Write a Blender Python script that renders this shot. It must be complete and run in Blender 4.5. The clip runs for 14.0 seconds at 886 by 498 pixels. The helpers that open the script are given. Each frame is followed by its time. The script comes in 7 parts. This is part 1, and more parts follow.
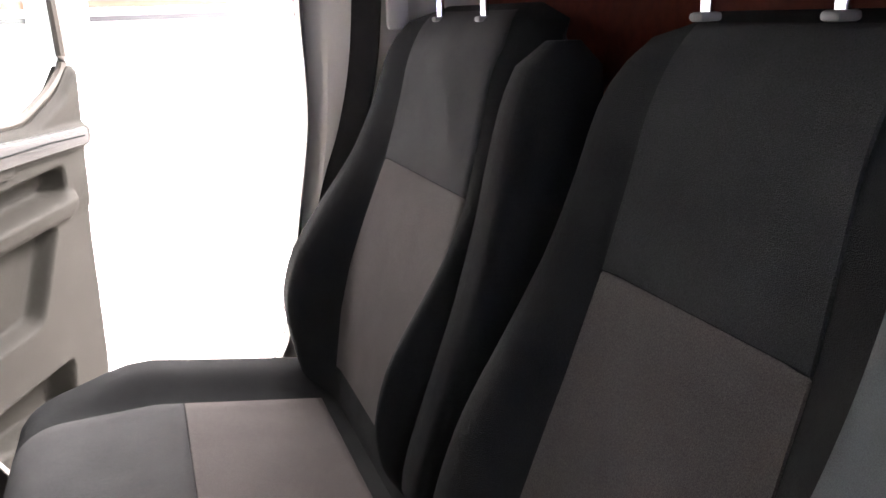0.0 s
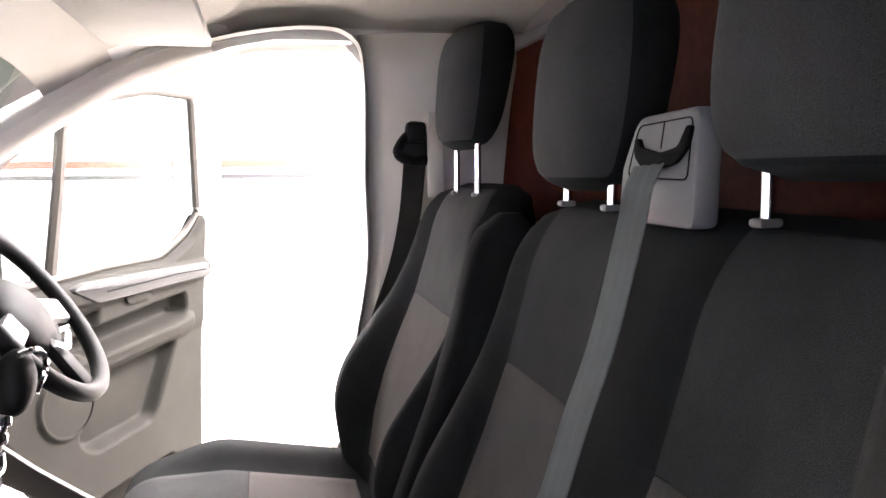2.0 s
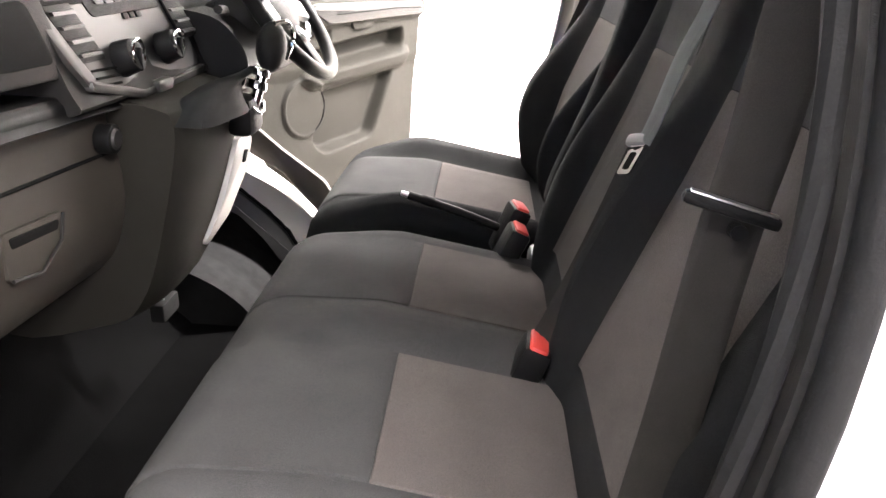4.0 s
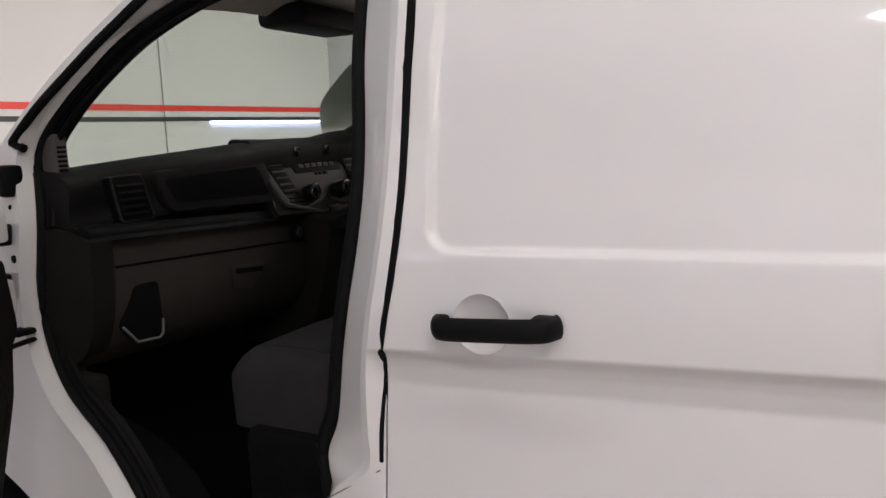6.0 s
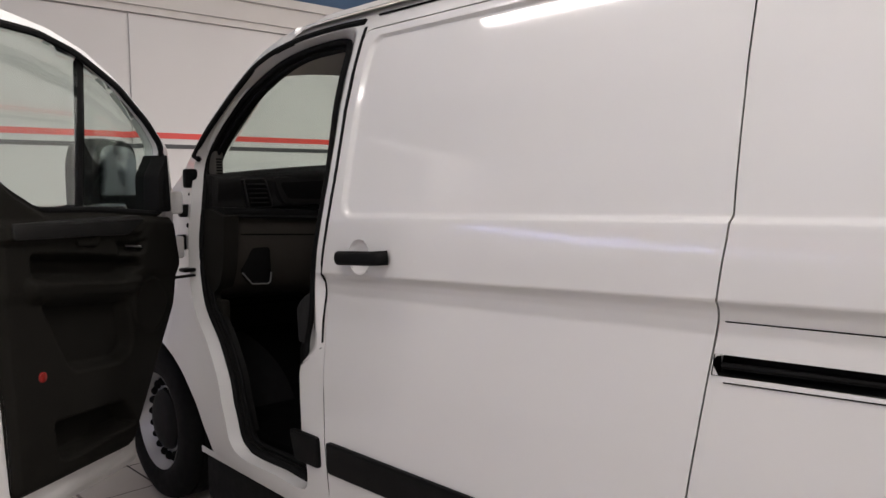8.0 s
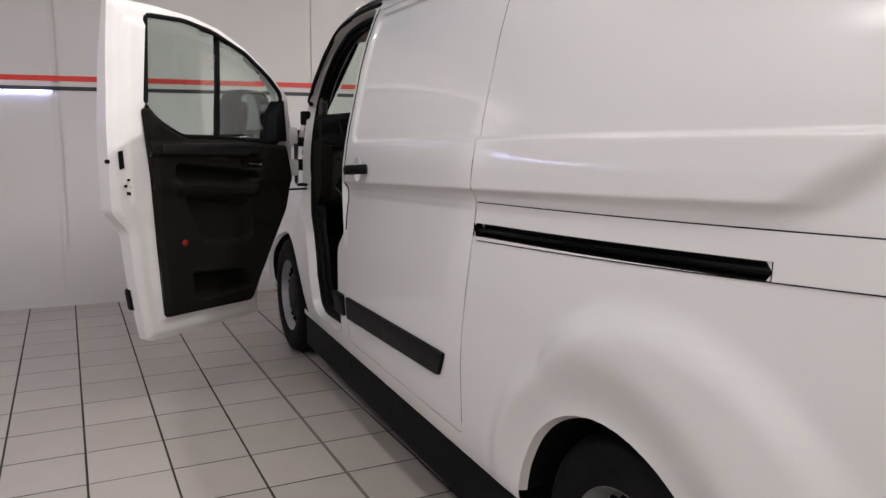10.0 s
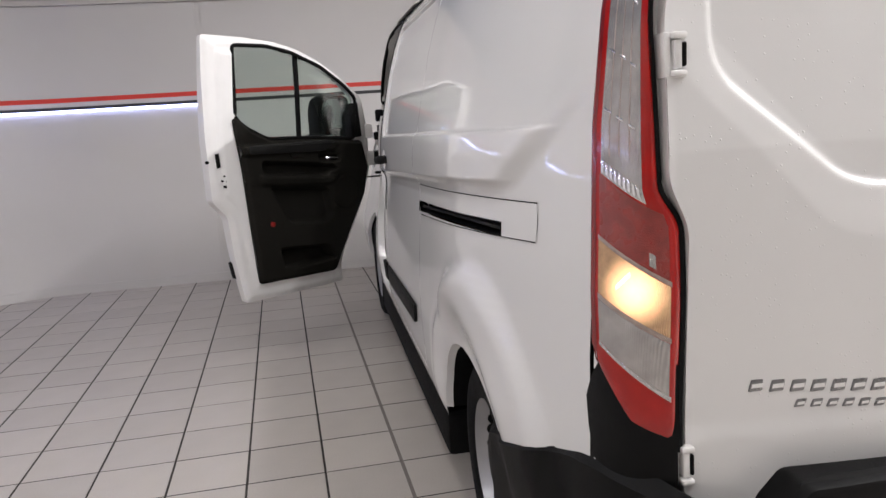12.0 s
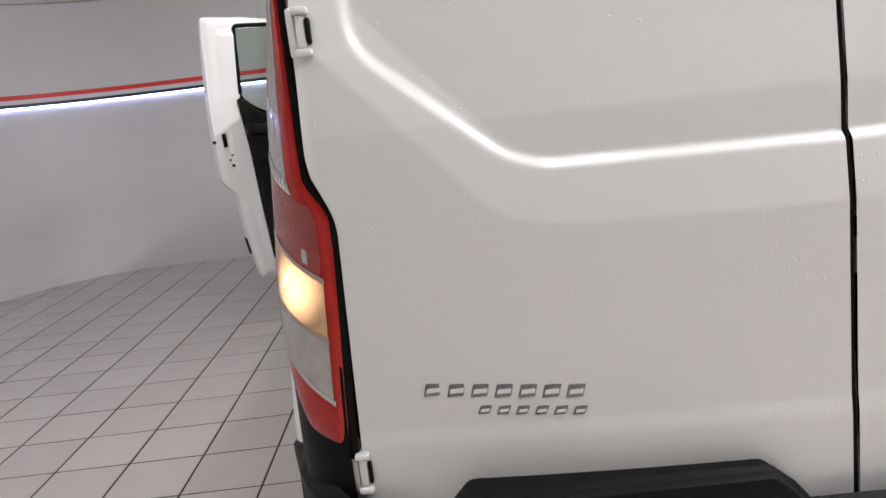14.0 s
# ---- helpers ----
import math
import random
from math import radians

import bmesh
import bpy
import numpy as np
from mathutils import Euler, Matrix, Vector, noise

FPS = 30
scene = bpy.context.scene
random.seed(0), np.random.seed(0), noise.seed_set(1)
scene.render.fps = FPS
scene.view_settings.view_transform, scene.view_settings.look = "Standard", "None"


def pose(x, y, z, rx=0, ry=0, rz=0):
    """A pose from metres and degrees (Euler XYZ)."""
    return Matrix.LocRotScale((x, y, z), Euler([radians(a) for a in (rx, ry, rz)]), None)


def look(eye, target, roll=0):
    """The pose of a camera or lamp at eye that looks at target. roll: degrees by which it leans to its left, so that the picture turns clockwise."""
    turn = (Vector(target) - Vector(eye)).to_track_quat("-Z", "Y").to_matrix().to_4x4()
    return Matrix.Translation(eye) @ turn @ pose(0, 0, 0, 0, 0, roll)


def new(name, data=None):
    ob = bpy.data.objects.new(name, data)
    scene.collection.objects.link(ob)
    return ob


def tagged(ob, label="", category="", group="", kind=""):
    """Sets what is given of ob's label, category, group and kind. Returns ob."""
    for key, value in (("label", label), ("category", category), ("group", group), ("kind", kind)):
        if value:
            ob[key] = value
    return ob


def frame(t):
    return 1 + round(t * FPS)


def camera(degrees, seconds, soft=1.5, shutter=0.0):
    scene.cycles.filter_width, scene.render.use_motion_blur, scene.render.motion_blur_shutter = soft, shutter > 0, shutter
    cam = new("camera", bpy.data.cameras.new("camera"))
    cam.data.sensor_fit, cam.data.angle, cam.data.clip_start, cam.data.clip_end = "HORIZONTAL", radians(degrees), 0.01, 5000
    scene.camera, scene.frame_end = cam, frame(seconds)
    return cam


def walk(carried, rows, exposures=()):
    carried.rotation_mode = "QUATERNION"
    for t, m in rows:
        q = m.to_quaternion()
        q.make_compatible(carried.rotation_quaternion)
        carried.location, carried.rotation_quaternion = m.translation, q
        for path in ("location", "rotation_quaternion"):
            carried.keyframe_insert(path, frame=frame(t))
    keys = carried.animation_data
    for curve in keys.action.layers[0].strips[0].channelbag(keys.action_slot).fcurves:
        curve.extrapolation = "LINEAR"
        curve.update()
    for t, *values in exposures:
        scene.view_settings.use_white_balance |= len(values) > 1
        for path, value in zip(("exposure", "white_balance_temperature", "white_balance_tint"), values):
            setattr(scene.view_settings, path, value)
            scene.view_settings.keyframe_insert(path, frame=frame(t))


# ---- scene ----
# ---- camera ----
cam = camera(60.0, 14.0)
PATH = [
    (0, (-0.379, 0.418, 1.528), (0.302, 2.203, 0.936), -2.0),
    (0.5, (-0.382, 0.354, 1.549), (0.321, 2.176, 1.12), -2.2),
    (1, (-0.359, 0.238, 1.555), (0.288, 2.098, 1.203), -1.7),
    (1.5, (-0.333, 0.111, 1.562), (0.192, 2.025, 1.319), -1.3),
    (2, (-0.331, 0.006, 1.559), (0.118, 1.945, 1.359), -0.6),
    (2.5, (-0.351, -0.053, 1.513), (0.038, 1.885, 1.207), 1.2),
    (3, (-0.352, -0.093, 1.442), (-0.138, 1.799, 0.831), 1.8),
    (3.5, (-0.338, -0.133, 1.415), (-0.204, 1.696, 0.618), 2.0),
    (4, (-0.288, -0.274, 1.432), (-0.371, 1.591, 0.714), 1.9),
    (4.2, (-0.25, -0.368, 1.468), (-0.417, 1.492, 0.751), 1.5),
    (6.3, (0.798, -1.106, 1.421), (-0.182, 0.622, 1.186), -1.5),
    (6.5, (0.897, -1.143, 1.399), (-0.124, 0.564, 1.191), -0.9),
    (7, (1.19, -1.206, 1.399), (0.012, 0.4, 1.216), -1.0),
    (7.5, (1.51, -1.188, 1.371), (0.124, 0.243, 1.196), -1.2),
    (8, (1.796, -1.205, 1.34), (0.33, 0.145, 1.168), -0.3),
    (8.5, (2.101, -1.131, 1.308), (0.492, 0.048, 1.158), 0.3),
    (9, (2.419, -1.086, 1.287), (0.736, -0.017, 1.135), -0.0),
    (9.2, (2.551, -1.079, 1.282), (0.853, -0.041, 1.088), 0.1),
    (11.3, (3.648, -0.511, 1.316), (1.711, -0.103, 1.034), -2.3),
    (11.5, (3.711, -0.466, 1.313), (1.767, -0.08, 1.043), -2.8),
    (12, (3.832, -0.359, 1.331), (1.888, -0.034, 0.991), -3.6),
    (12.5, (3.882, -0.143, 1.327), (1.922, 0.077, 0.996), -4.1),
    (13, (3.851, -0.014, 1.305), (1.896, 0.198, 0.943), -4.1),
    (13.5, (3.799, 0.17, 1.329), (1.844, 0.255, 0.914), -5.9),
    (14, (3.815, 0.44, 1.298), (1.857, 0.373, 0.897), -6.8),
]
STOPS = [(0.0, 3.45, 6480, 14), (1.5, 3.62, 6480, 14), (3.2, 3.52, 6500, 12), (3.6, 3.7, 6600, 11), (4.2, 3.95, 6650, 10), (4.9, 1.5, 6600, 10), (5.5, 0.5, 6600, 10), (6.2, 0.18, 6600, 10), (7.5, 0.05, 6600, 10), (9.5, -0.05, 6550, 10), (12.5, 0.03, 6320, 8), (14.0, -0.12, 6300, 7)]
walk(cam, [(t, look(eye, target, roll)) for t, eye, target, roll in PATH], STOPS)

# ---- world and lights ----
world = bpy.data.worlds.new("showroom_world")
scene.world = world
world.use_nodes = True
world.node_tree.nodes["Background"].inputs[0].default_value = (0.9, 0.88, 0.95, 1)
world.node_tree.nodes["Background"].inputs[1].default_value = 0.05

ROOM = dict(x0=-3.2, x1=8.6, y0=-3.75, y1=4.45, top=3.5)
# rows of ceiling battens, mostly unseen, placed to balance the light: x, y, watts
BATTENS = [(-0.62, -0.84, 8), (1.8, -0.84, 13), (4.2, -0.84, 11), (6.6, -0.84, 7), (1.5, -2.3, 38), (4.2, -2.3, 10),
           (1.3, 0.9, 30), (3.8, 0.9, 20), (6.3, 0.9, 14),
           # the 300 W one is added to brighten the far door's inner trim
           (-0.6, 3.4, 15), (1.0, 3.4, 60), (2.45, 2.7, 300)]
for bx, by, watts in BATTENS:
    lamp = bpy.data.lights.new("ceiling_batten_lamp", "AREA")
    lamp.shape, lamp.size, lamp.size_y = "RECTANGLE", 1.45, 0.08
    lamp.energy, lamp.color = watts, (1.0, 0.958, 0.953)
    new("ceiling_batten_lamp", lamp).matrix_world = pose(bx, by, ROOM["top"] - 0.105)

# ---- materials ----
def mat(name, color, rough=0.5, metal=0.0, vary=0.06, scale=6.0, grain=0.0, grain_scale=400.0, bump=0.0, bump_scale=200.0,
        coat=0.0, spec=0.5, tint=None):
    """A procedural surface: base colour with blotches at one scale and grain at a finer one, roughness variation and fine relief."""
    m = bpy.data.materials.new(name)
    m.use_nodes = True
    nt = m.node_tree
    b = nt.nodes["Principled BSDF"]
    tc = nt.nodes.new("ShaderNodeTexCoord")
    n1 = nt.nodes.new("ShaderNodeTexNoise")
    n1.inputs["Scale"].default_value, n1.inputs["Detail"].default_value = scale, 4
    nt.links.new(tc.outputs["Object"], n1.inputs["Vector"])
    ramp = nt.nodes.new("ShaderNodeMix")
    ramp.data_type = "RGBA"
    c = np.array(color)
    c2 = np.array(tint) if tint else c * (1 - 2 * vary)
    ramp.inputs[6].default_value = (*np.clip(c * (1 + vary), 0, 1), 1)
    ramp.inputs[7].default_value = (*np.clip(c2, 0, 1), 1)
    nt.links.new(n1.outputs["Fac"], ramp.inputs[0])
    out = ramp.outputs[2]
    if grain:
        n2 = nt.nodes.new("ShaderNodeTexNoise")
        n2.inputs["Scale"].default_value, n2.inputs["Detail"].default_value = grain_scale, 2
        nt.links.new(tc.outputs["Object"], n2.inputs["Vector"])
        g = nt.nodes.new("ShaderNodeMapRange")
        g.inputs["From Min"].default_value, g.inputs["From Max"].default_value = 0.3, 0.7
        g.inputs["To Min"].default_value, g.inputs["To Max"].default_value = 1 - grain, 1 + grain
        nt.links.new(n2.outputs["Fac"], g.inputs["Value"])
        mul = nt.nodes.new("ShaderNodeMix")
        mul.data_type, mul.blend_type = "RGBA", "MULTIPLY"
        mul.inputs[0].default_value = 1
        nt.links.new(out, mul.inputs[6])
        nt.links.new(g.outputs[0], mul.inputs[7])
        out = mul.outputs[2]
    nt.links.new(out, b.inputs["Base Color"])
    r = nt.nodes.new("ShaderNodeMapRange")
    r.inputs["To Min"].default_value, r.inputs["To Max"].default_value = max(rough * 0.85, 0.02), min(rough * 1.15, 1)
    nt.links.new(n1.outputs["Fac"], r.inputs["Value"])
    nt.links.new(r.outputs[0], b.inputs["Roughness"])
    b.inputs["Metallic"].default_value = metal
    b.inputs["Specular IOR Level"].default_value = spec
    b.inputs["Coat Weight"].default_value = coat
    b.inputs["Coat Roughness"].default_value = 0.06
    if bump:
        n3 = nt.nodes.new("ShaderNodeTexNoise")
        n3.inputs["Scale"].default_value, n3.inputs["Detail"].default_value = bump_scale, 3
        nt.links.new(tc.outputs["Object"], n3.inputs["Vector"])
        bp = nt.nodes.new("ShaderNodeBump")
        bp.inputs["Strength"].default_value, bp.inputs["Distance"].default_value = bump, 0.002
        nt.links.new(n3.outputs["Fac"], bp.inputs["Height"])
        nt.links.new(bp.outputs[0], b.inputs["Normal"])
    return m


def glass(name, color=(0.75, 0.86, 0.8), rough=0.0):
    m = bpy.data.materials.new(name)
    m.use_nodes = True
    b = m.node_tree.nodes["Principled BSDF"]
    b.inputs["Base Color"].default_value = (*color, 1)
    b.inputs["Transmission Weight"].default_value = 1
    b.inputs["Roughness"].default_value = rough
    b.inputs["IOR"].default_value = 1.45
    return m


def glow(name, color, strength):
    m = bpy.data.materials.new(name)
    m.use_nodes = True
    b = m.node_tree.nodes["Principled BSDF"]
    b.inputs["Base Color"].default_value = (*color, 1)
    b.inputs["Emission Color"].default_value = (*color, 1)
    b.inputs["Emission Strength"].default_value = strength
    return m


PAINT = mat("white_paint", (0.71, 0.705, 0.695), 0.42, vary=0.012, scale=3, coat=1.0, bump=0.02, bump_scale=900)
PAINT_IN = mat("white_paint_inner", (0.74, 0.73, 0.72), 0.38, vary=0.03, scale=12, coat=0.3)
BLACK = mat("black_plastic", (0.0050, 0.0050, 0.0052), 0.5, vary=0.2, scale=20, bump=0.25, bump_scale=1200, spec=0.12)
RUBBER = mat("black_rubber", (0.0055, 0.0055, 0.0057), 0.75, vary=0.2, scale=30, bump=0.2, bump_scale=500, spec=0.12)
# near-black for joints and small parts, and for painted shade in slots and hollows
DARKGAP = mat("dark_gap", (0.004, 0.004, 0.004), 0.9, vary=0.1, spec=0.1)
TRIM = mat("charcoal_trim", (0.0137, 0.0128, 0.0108), 0.68, vary=0.08, scale=10, grain=0.12, grain_scale=900, bump=0.35, bump_scale=1500, spec=0.06)
TRIM_DARK = mat("black_trim", (0.0082, 0.0079, 0.0077), 0.6, vary=0.12, scale=12, grain=0.1, grain_scale=900, bump=0.3, bump_scale=1500, spec=0.16)
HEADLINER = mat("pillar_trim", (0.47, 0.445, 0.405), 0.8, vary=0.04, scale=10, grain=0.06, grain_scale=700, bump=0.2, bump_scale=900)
FABRIC = mat("dark_seat_fabric", (0.0094, 0.0097, 0.0102), 0.95, vary=0.15, scale=14, grain=0.35, grain_scale=900, bump=0.7, bump_scale=1100, spec=0.12)
FABRIC_MID = mat("grey_seat_fabric", (0.0328, 0.0325, 0.0330), 0.95, vary=0.12, scale=14, grain=0.35, grain_scale=900, bump=0.7, bump_scale=1100, spec=0.15)
# darker copy of FABRIC_MID: the weaker light on the bench back put into colour
FABRIC_MID_SHADED = mat("shaded_grey_seat_fabric", (0.0235, 0.0242, 0.0245), 0.95, vary=0.12, scale=14, grain=0.35, grain_scale=900, bump=0.7, bump_scale=1100, spec=0.12)
FABRIC_LIGHT = mat("taupe_seat_fabric", (0.067, 0.0595, 0.0568), 0.95, vary=0.1, scale=14, grain=0.3, grain_scale=900, bump=0.7, bump_scale=1100, spec=0.12)
BELT = mat("belt_webbing", (0.075, 0.084, 0.086), 0.65, vary=0.08, scale=30, grain=0.25, grain_scale=1500, bump=0.4, bump_scale=1800)
BELT_BLACK = mat("black_belt_webbing", (0.020, 0.0185, 0.017), 0.8, vary=0.1, scale=30, grain=0.25, grain_scale=1500, bump=0.4, bump_scale=1800, spec=0.15)
CHROME = mat("chrome", (0.82, 0.82, 0.84), 0.12, metal=1, vary=0.02)
STEEL = mat("steel", (0.55, 0.55, 0.56), 0.35, metal=1, vary=0.06, scale=20)
RIM = mat("silver_rim", (0.36, 0.36, 0.37), 0.42, metal=0.8, vary=0.06, scale=15)
GREYP = mat("grey_plastic", (0.125, 0.125, 0.126), 0.55, vary=0.05, scale=14, bump=0.2, bump_scale=1200)
SPOKE = mat("silver_spoke", (0.26, 0.255, 0.25), 0.4, metal=0.4, vary=0.05)
BADGE = mat("badge_chrome", (0.24, 0.24, 0.245), 0.28, metal=0.75, vary=0.25, scale=60)
SILVERP = mat("satin_grey_plastic", (0.021, 0.020, 0.0193), 0.5, metal=0.1, vary=0.05)
RED_BTN = mat("red_button", (0.42, 0.035, 0.028), 0.45, vary=0.05)
DASH = mat("dash_trim", (0.031, 0.0270, 0.0225), 0.62, vary=0.08, scale=10, grain=0.12, grain_scale=900, bump=0.35, bump_scale=1500, spec=0.2)
# darker copy of the pale pillar trim, with local light held in its colour
PILLAR_BAKED = mat("baked_light_pillar_trim", (0.075, 0.070, 0.063), 0.7, vary=0.06, scale=10, grain=0.08, grain_scale=900, bump=0.3, bump_scale=1200, spec=0.2)
REFLECTOR = mat("dark_reflector", (0.26, 0.020, 0.016), 0.25, vary=0.1, coat=0.6)
TRIM_LEDGE = mat("ledge_trim", (0.013, 0.0128, 0.0125), 0.45, vary=0.1, scale=12, bump=0.25, bump_scale=1500, spec=0.25)
WOOD = mat("brown_plywood", (0.050, 0.0085, 0.0035), 0.7, vary=0.25, scale=5, grain=0.25, grain_scale=60, bump=0.15, bump_scale=120, spec=0.08)
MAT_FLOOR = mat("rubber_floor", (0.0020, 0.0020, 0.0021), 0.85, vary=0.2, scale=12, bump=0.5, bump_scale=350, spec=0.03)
GLASS = glass("tinted_glass", (0.72, 0.82, 0.76))
MIRROR = mat("mirror_glass", (0.48, 0.53, 0.55), 0.03, metal=1, vary=0.01, bump=0.25, bump_scale=130)
REDLENS = mat("red_lens", (0.40, 0.009, 0.006), 0.14, vary=0.30, scale=16, coat=0.5, spec=0.3, tint=(0.18, 0.004, 0.004))
WALL = mat("white_wall_panel", (0.565, 0.548, 0.535), 0.55, vary=0.03, scale=1.3, grain=0.02, grain_scale=200, bump=0.05, bump_scale=120)
CORNICE = mat("cornice_paint", (0.55, 0.525, 0.50), 0.6, vary=0.05, scale=3)
BLUE = mat("blue_wall", (0.035, 0.085, 0.17), 0.6, vary=0.08, scale=2)
REDLINE = mat("red_stripe", (0.62, 0.035, 0.022), 0.4, vary=0.05)
BLACKLINE = mat("black_stripe", (0.02, 0.02, 0.022), 0.4, vary=0.05)
LED = glow("led_strip", (0.48, 0.53, 1.0), 18)
TUBE = glow("fluorescent_tube", (1.0, 0.93, 0.91), 5)
CEIL = mat("ceiling_paint", (0.62, 0.61, 0.60), 0.85, vary=0.05, scale=2)
GROUT = mat("dark_grout", (0.030, 0.026, 0.023), 0.9, vary=0.2, scale=8)


def tile_material():
    """Matt ceramic: warm grey, cloudy, faint streaks, each tile a little lighter or darker."""
    m = mat("floor_tile", (0.435, 0.402, 0.366), 0.36, vary=0.05, scale=5, grain=0.05, grain_scale=160, bump=0.06, bump_scale=60)
    nt = m.node_tree
    b = nt.nodes["Principled BSDF"]
    src = b.inputs["Base Color"].links[0].from_socket
    info = nt.nodes.new("ShaderNodeObjectInfo")
    geo = nt.nodes.new("ShaderNodeNewGeometry")
    add = nt.nodes.new("ShaderNodeMath")
    nt.links.new(info.outputs["Random"], add.inputs[0])
    nt.links.new(geo.outputs["Random Per Island"], add.inputs[1])
    fr = nt.nodes.new("ShaderNodeMath")
    fr.operation = "FRACT"
    nt.links.new(add.outputs[0], fr.inputs[0])
    rng = nt.nodes.new("ShaderNodeMapRange")
    rng.inputs["To Min"].default_value, rng.inputs["To Max"].default_value = 0.93, 1.06
    nt.links.new(fr.outputs[0], rng.inputs["Value"])
    mul = nt.nodes.new("ShaderNodeMix")
    mul.data_type, mul.blend_type = "RGBA", "MULTIPLY"
    mul.inputs[0].default_value = 1
    nt.links.new(src, mul.inputs[6])
    nt.links.new(rng.outputs[0], mul.inputs[7])
    nt.links.new(mul.outputs[2], b.inputs["Base Color"])
    return m


TILE = tile_material()


def wet_paint():
    """The body paint with scattered small water drops."""
    m = mat("wet_white_paint", (0.70, 0.695, 0.688), 0.42, vary=0.015, scale=3, coat=1.0)
    nt = m.node_tree
    b = nt.nodes["Principled BSDF"]
    b.inputs["Coat Roughness"].default_value = 0.2
    tc = nt.nodes.new("ShaderNodeTexCoord")
    vor = nt.nodes.new("ShaderNodeTexVoronoi")
    vor.inputs["Scale"].default_value = 120
    nt.links.new(tc.outputs["Object"], vor.inputs["Vector"])
    drop = nt.nodes.new("ShaderNodeMapRange")
    drop.interpolation_type = "SMOOTHSTEP"
    drop.inputs["From Min"].default_value, drop.inputs["From Max"].default_value = 0.26, 0.10
    nt.links.new(vor.outputs["Distance"], drop.inputs["Value"])
    few = nt.nodes.new("ShaderNodeTexNoise")
    few.inputs["Scale"].default_value = 5
    nt.links.new(tc.outputs["Object"], few.inputs["Vector"])
    share = nt.nodes.new("ShaderNodeMath")
    share.operation = "ADD"
    nt.links.new(few.outputs["Fac"], share.inputs[0])
    nt.links.new(vor.outputs["Color"], share.inputs[1])
    sel = nt.nodes.new("ShaderNodeMapRange")
    sel.inputs["From Min"].default_value, sel.inputs["From Max"].default_value = 1.20, 1.36
    nt.links.new(share.outputs[0], sel.inputs["Value"])
    mul = nt.nodes.new("ShaderNodeMath")
    mul.operation = "MULTIPLY"
    nt.links.new(drop.outputs[0], mul.inputs[0])
    nt.links.new(sel.outputs[0], mul.inputs[1])
    bp = nt.nodes.new("ShaderNodeBump")
    bp.inputs["Strength"].default_value, bp.inputs["Distance"].default_value = 0.38, 0.003
    nt.links.new(mul.outputs[0], bp.inputs["Height"])
    nt.links.new(bp.outputs[0], b.inputs["Normal"])
    nt.links.new(bp.outputs[0], b.inputs["Coat Normal"])
    return m


WET = wet_paint()

# ---- mesh tools ----
def smooth(me, angle=40):
    me.shade_smooth()
    if angle:
        me.set_sharp_from_angle(angle=radians(angle))


def part(name, bm, material, parent=None, label="", angle=40, recalc=True):
    """One mesh object from a bmesh or a (verts, faces) pair, under a thing or a part."""
    me = bpy.data.meshes.new(name)
    if isinstance(bm, tuple):
        v, f = bm
        me.from_pydata([tuple(map(float, p)) for p in v], [], [tuple(map(int, q)) for q in f])
        if recalc:
            b2 = bmesh.new()
            b2.from_mesh(me)
            bmesh.ops.recalc_face_normals(b2, faces=b2.faces)
            b2.to_mesh(me)
            b2.free()
    else:
        if recalc:
            bmesh.ops.recalc_face_normals(bm, faces=bm.faces)
        bm.to_mesh(me)
        bm.free()
    smooth(me, angle)
    me.materials.append(material)
    ob = new(name, me)
    if parent:
        ob.parent = parent
    if label:
        ob["label"] = label
    return ob


def thing(name, label, category, group="", kind="", at=(0, 0, 0)):
    e = new(name)
    e.empty_display_size = 0.1
    e.location = at
    return tagged(e, label, category, group, kind)


def box(lo, hi, bevel=0.0, seg=2, bm=None):
    """An upright box between two corners, with rounded edges."""
    own = bmesh.new()
    bmesh.ops.create_cube(own, size=1)
    lo, hi = np.minimum(lo, hi), np.maximum(lo, hi)
    for v in own.verts:
        v.co = Vector((lo + hi) / 2 + np.array(v.co) * (hi - lo))
    if bevel:
        bmesh.ops.bevel(own, geom=own.edges[:], offset=min(bevel, 0.49 * float((hi - lo).min())), segments=seg, affect="EDGES", profile=0.5)
    return join(bm, own)


def join(bm, own, m=None):
    if m is not None:
        own.transform(m)
    if bm is None:
        return own
    me = bpy.data.meshes.new("tmp")
    own.to_mesh(me)
    own.free()
    bm.from_mesh(me)
    bpy.data.meshes.remove(me)
    return bm


def cyl(p, q, r, r2=None, seg=20, bm=None, bevel=0.0):
    """A round bar from p to q."""
    p, q = Vector(p), Vector(q)
    own = bmesh.new()
    bmesh.ops.create_cone(own, cap_ends=True, segments=seg, radius1=r, radius2=r if r2 is None else r2, depth=(q - p).length)
    if bevel:
        ends = [e for e in own.edges if abs(e.verts[0].co.z - e.verts[1].co.z) < 1e-6]
        bmesh.ops.bevel(own, geom=ends, offset=bevel, segments=2, affect="EDGES", profile=0.5)
    own.transform(Matrix.Translation((p + q) / 2) @ (q - p).to_track_quat("Z", "Y").to_matrix().to_4x4())
    return join(bm, own)


def ball(c, size, bm=None, seg=20):
    own = bmesh.new()
    bmesh.ops.create_uvsphere(own, u_segments=seg, v_segments=seg // 2, radius=0.5)
    for v in own.verts:
        v.co = Vector(np.array(v.co) * size + np.array(c))
    return join(bm, own)


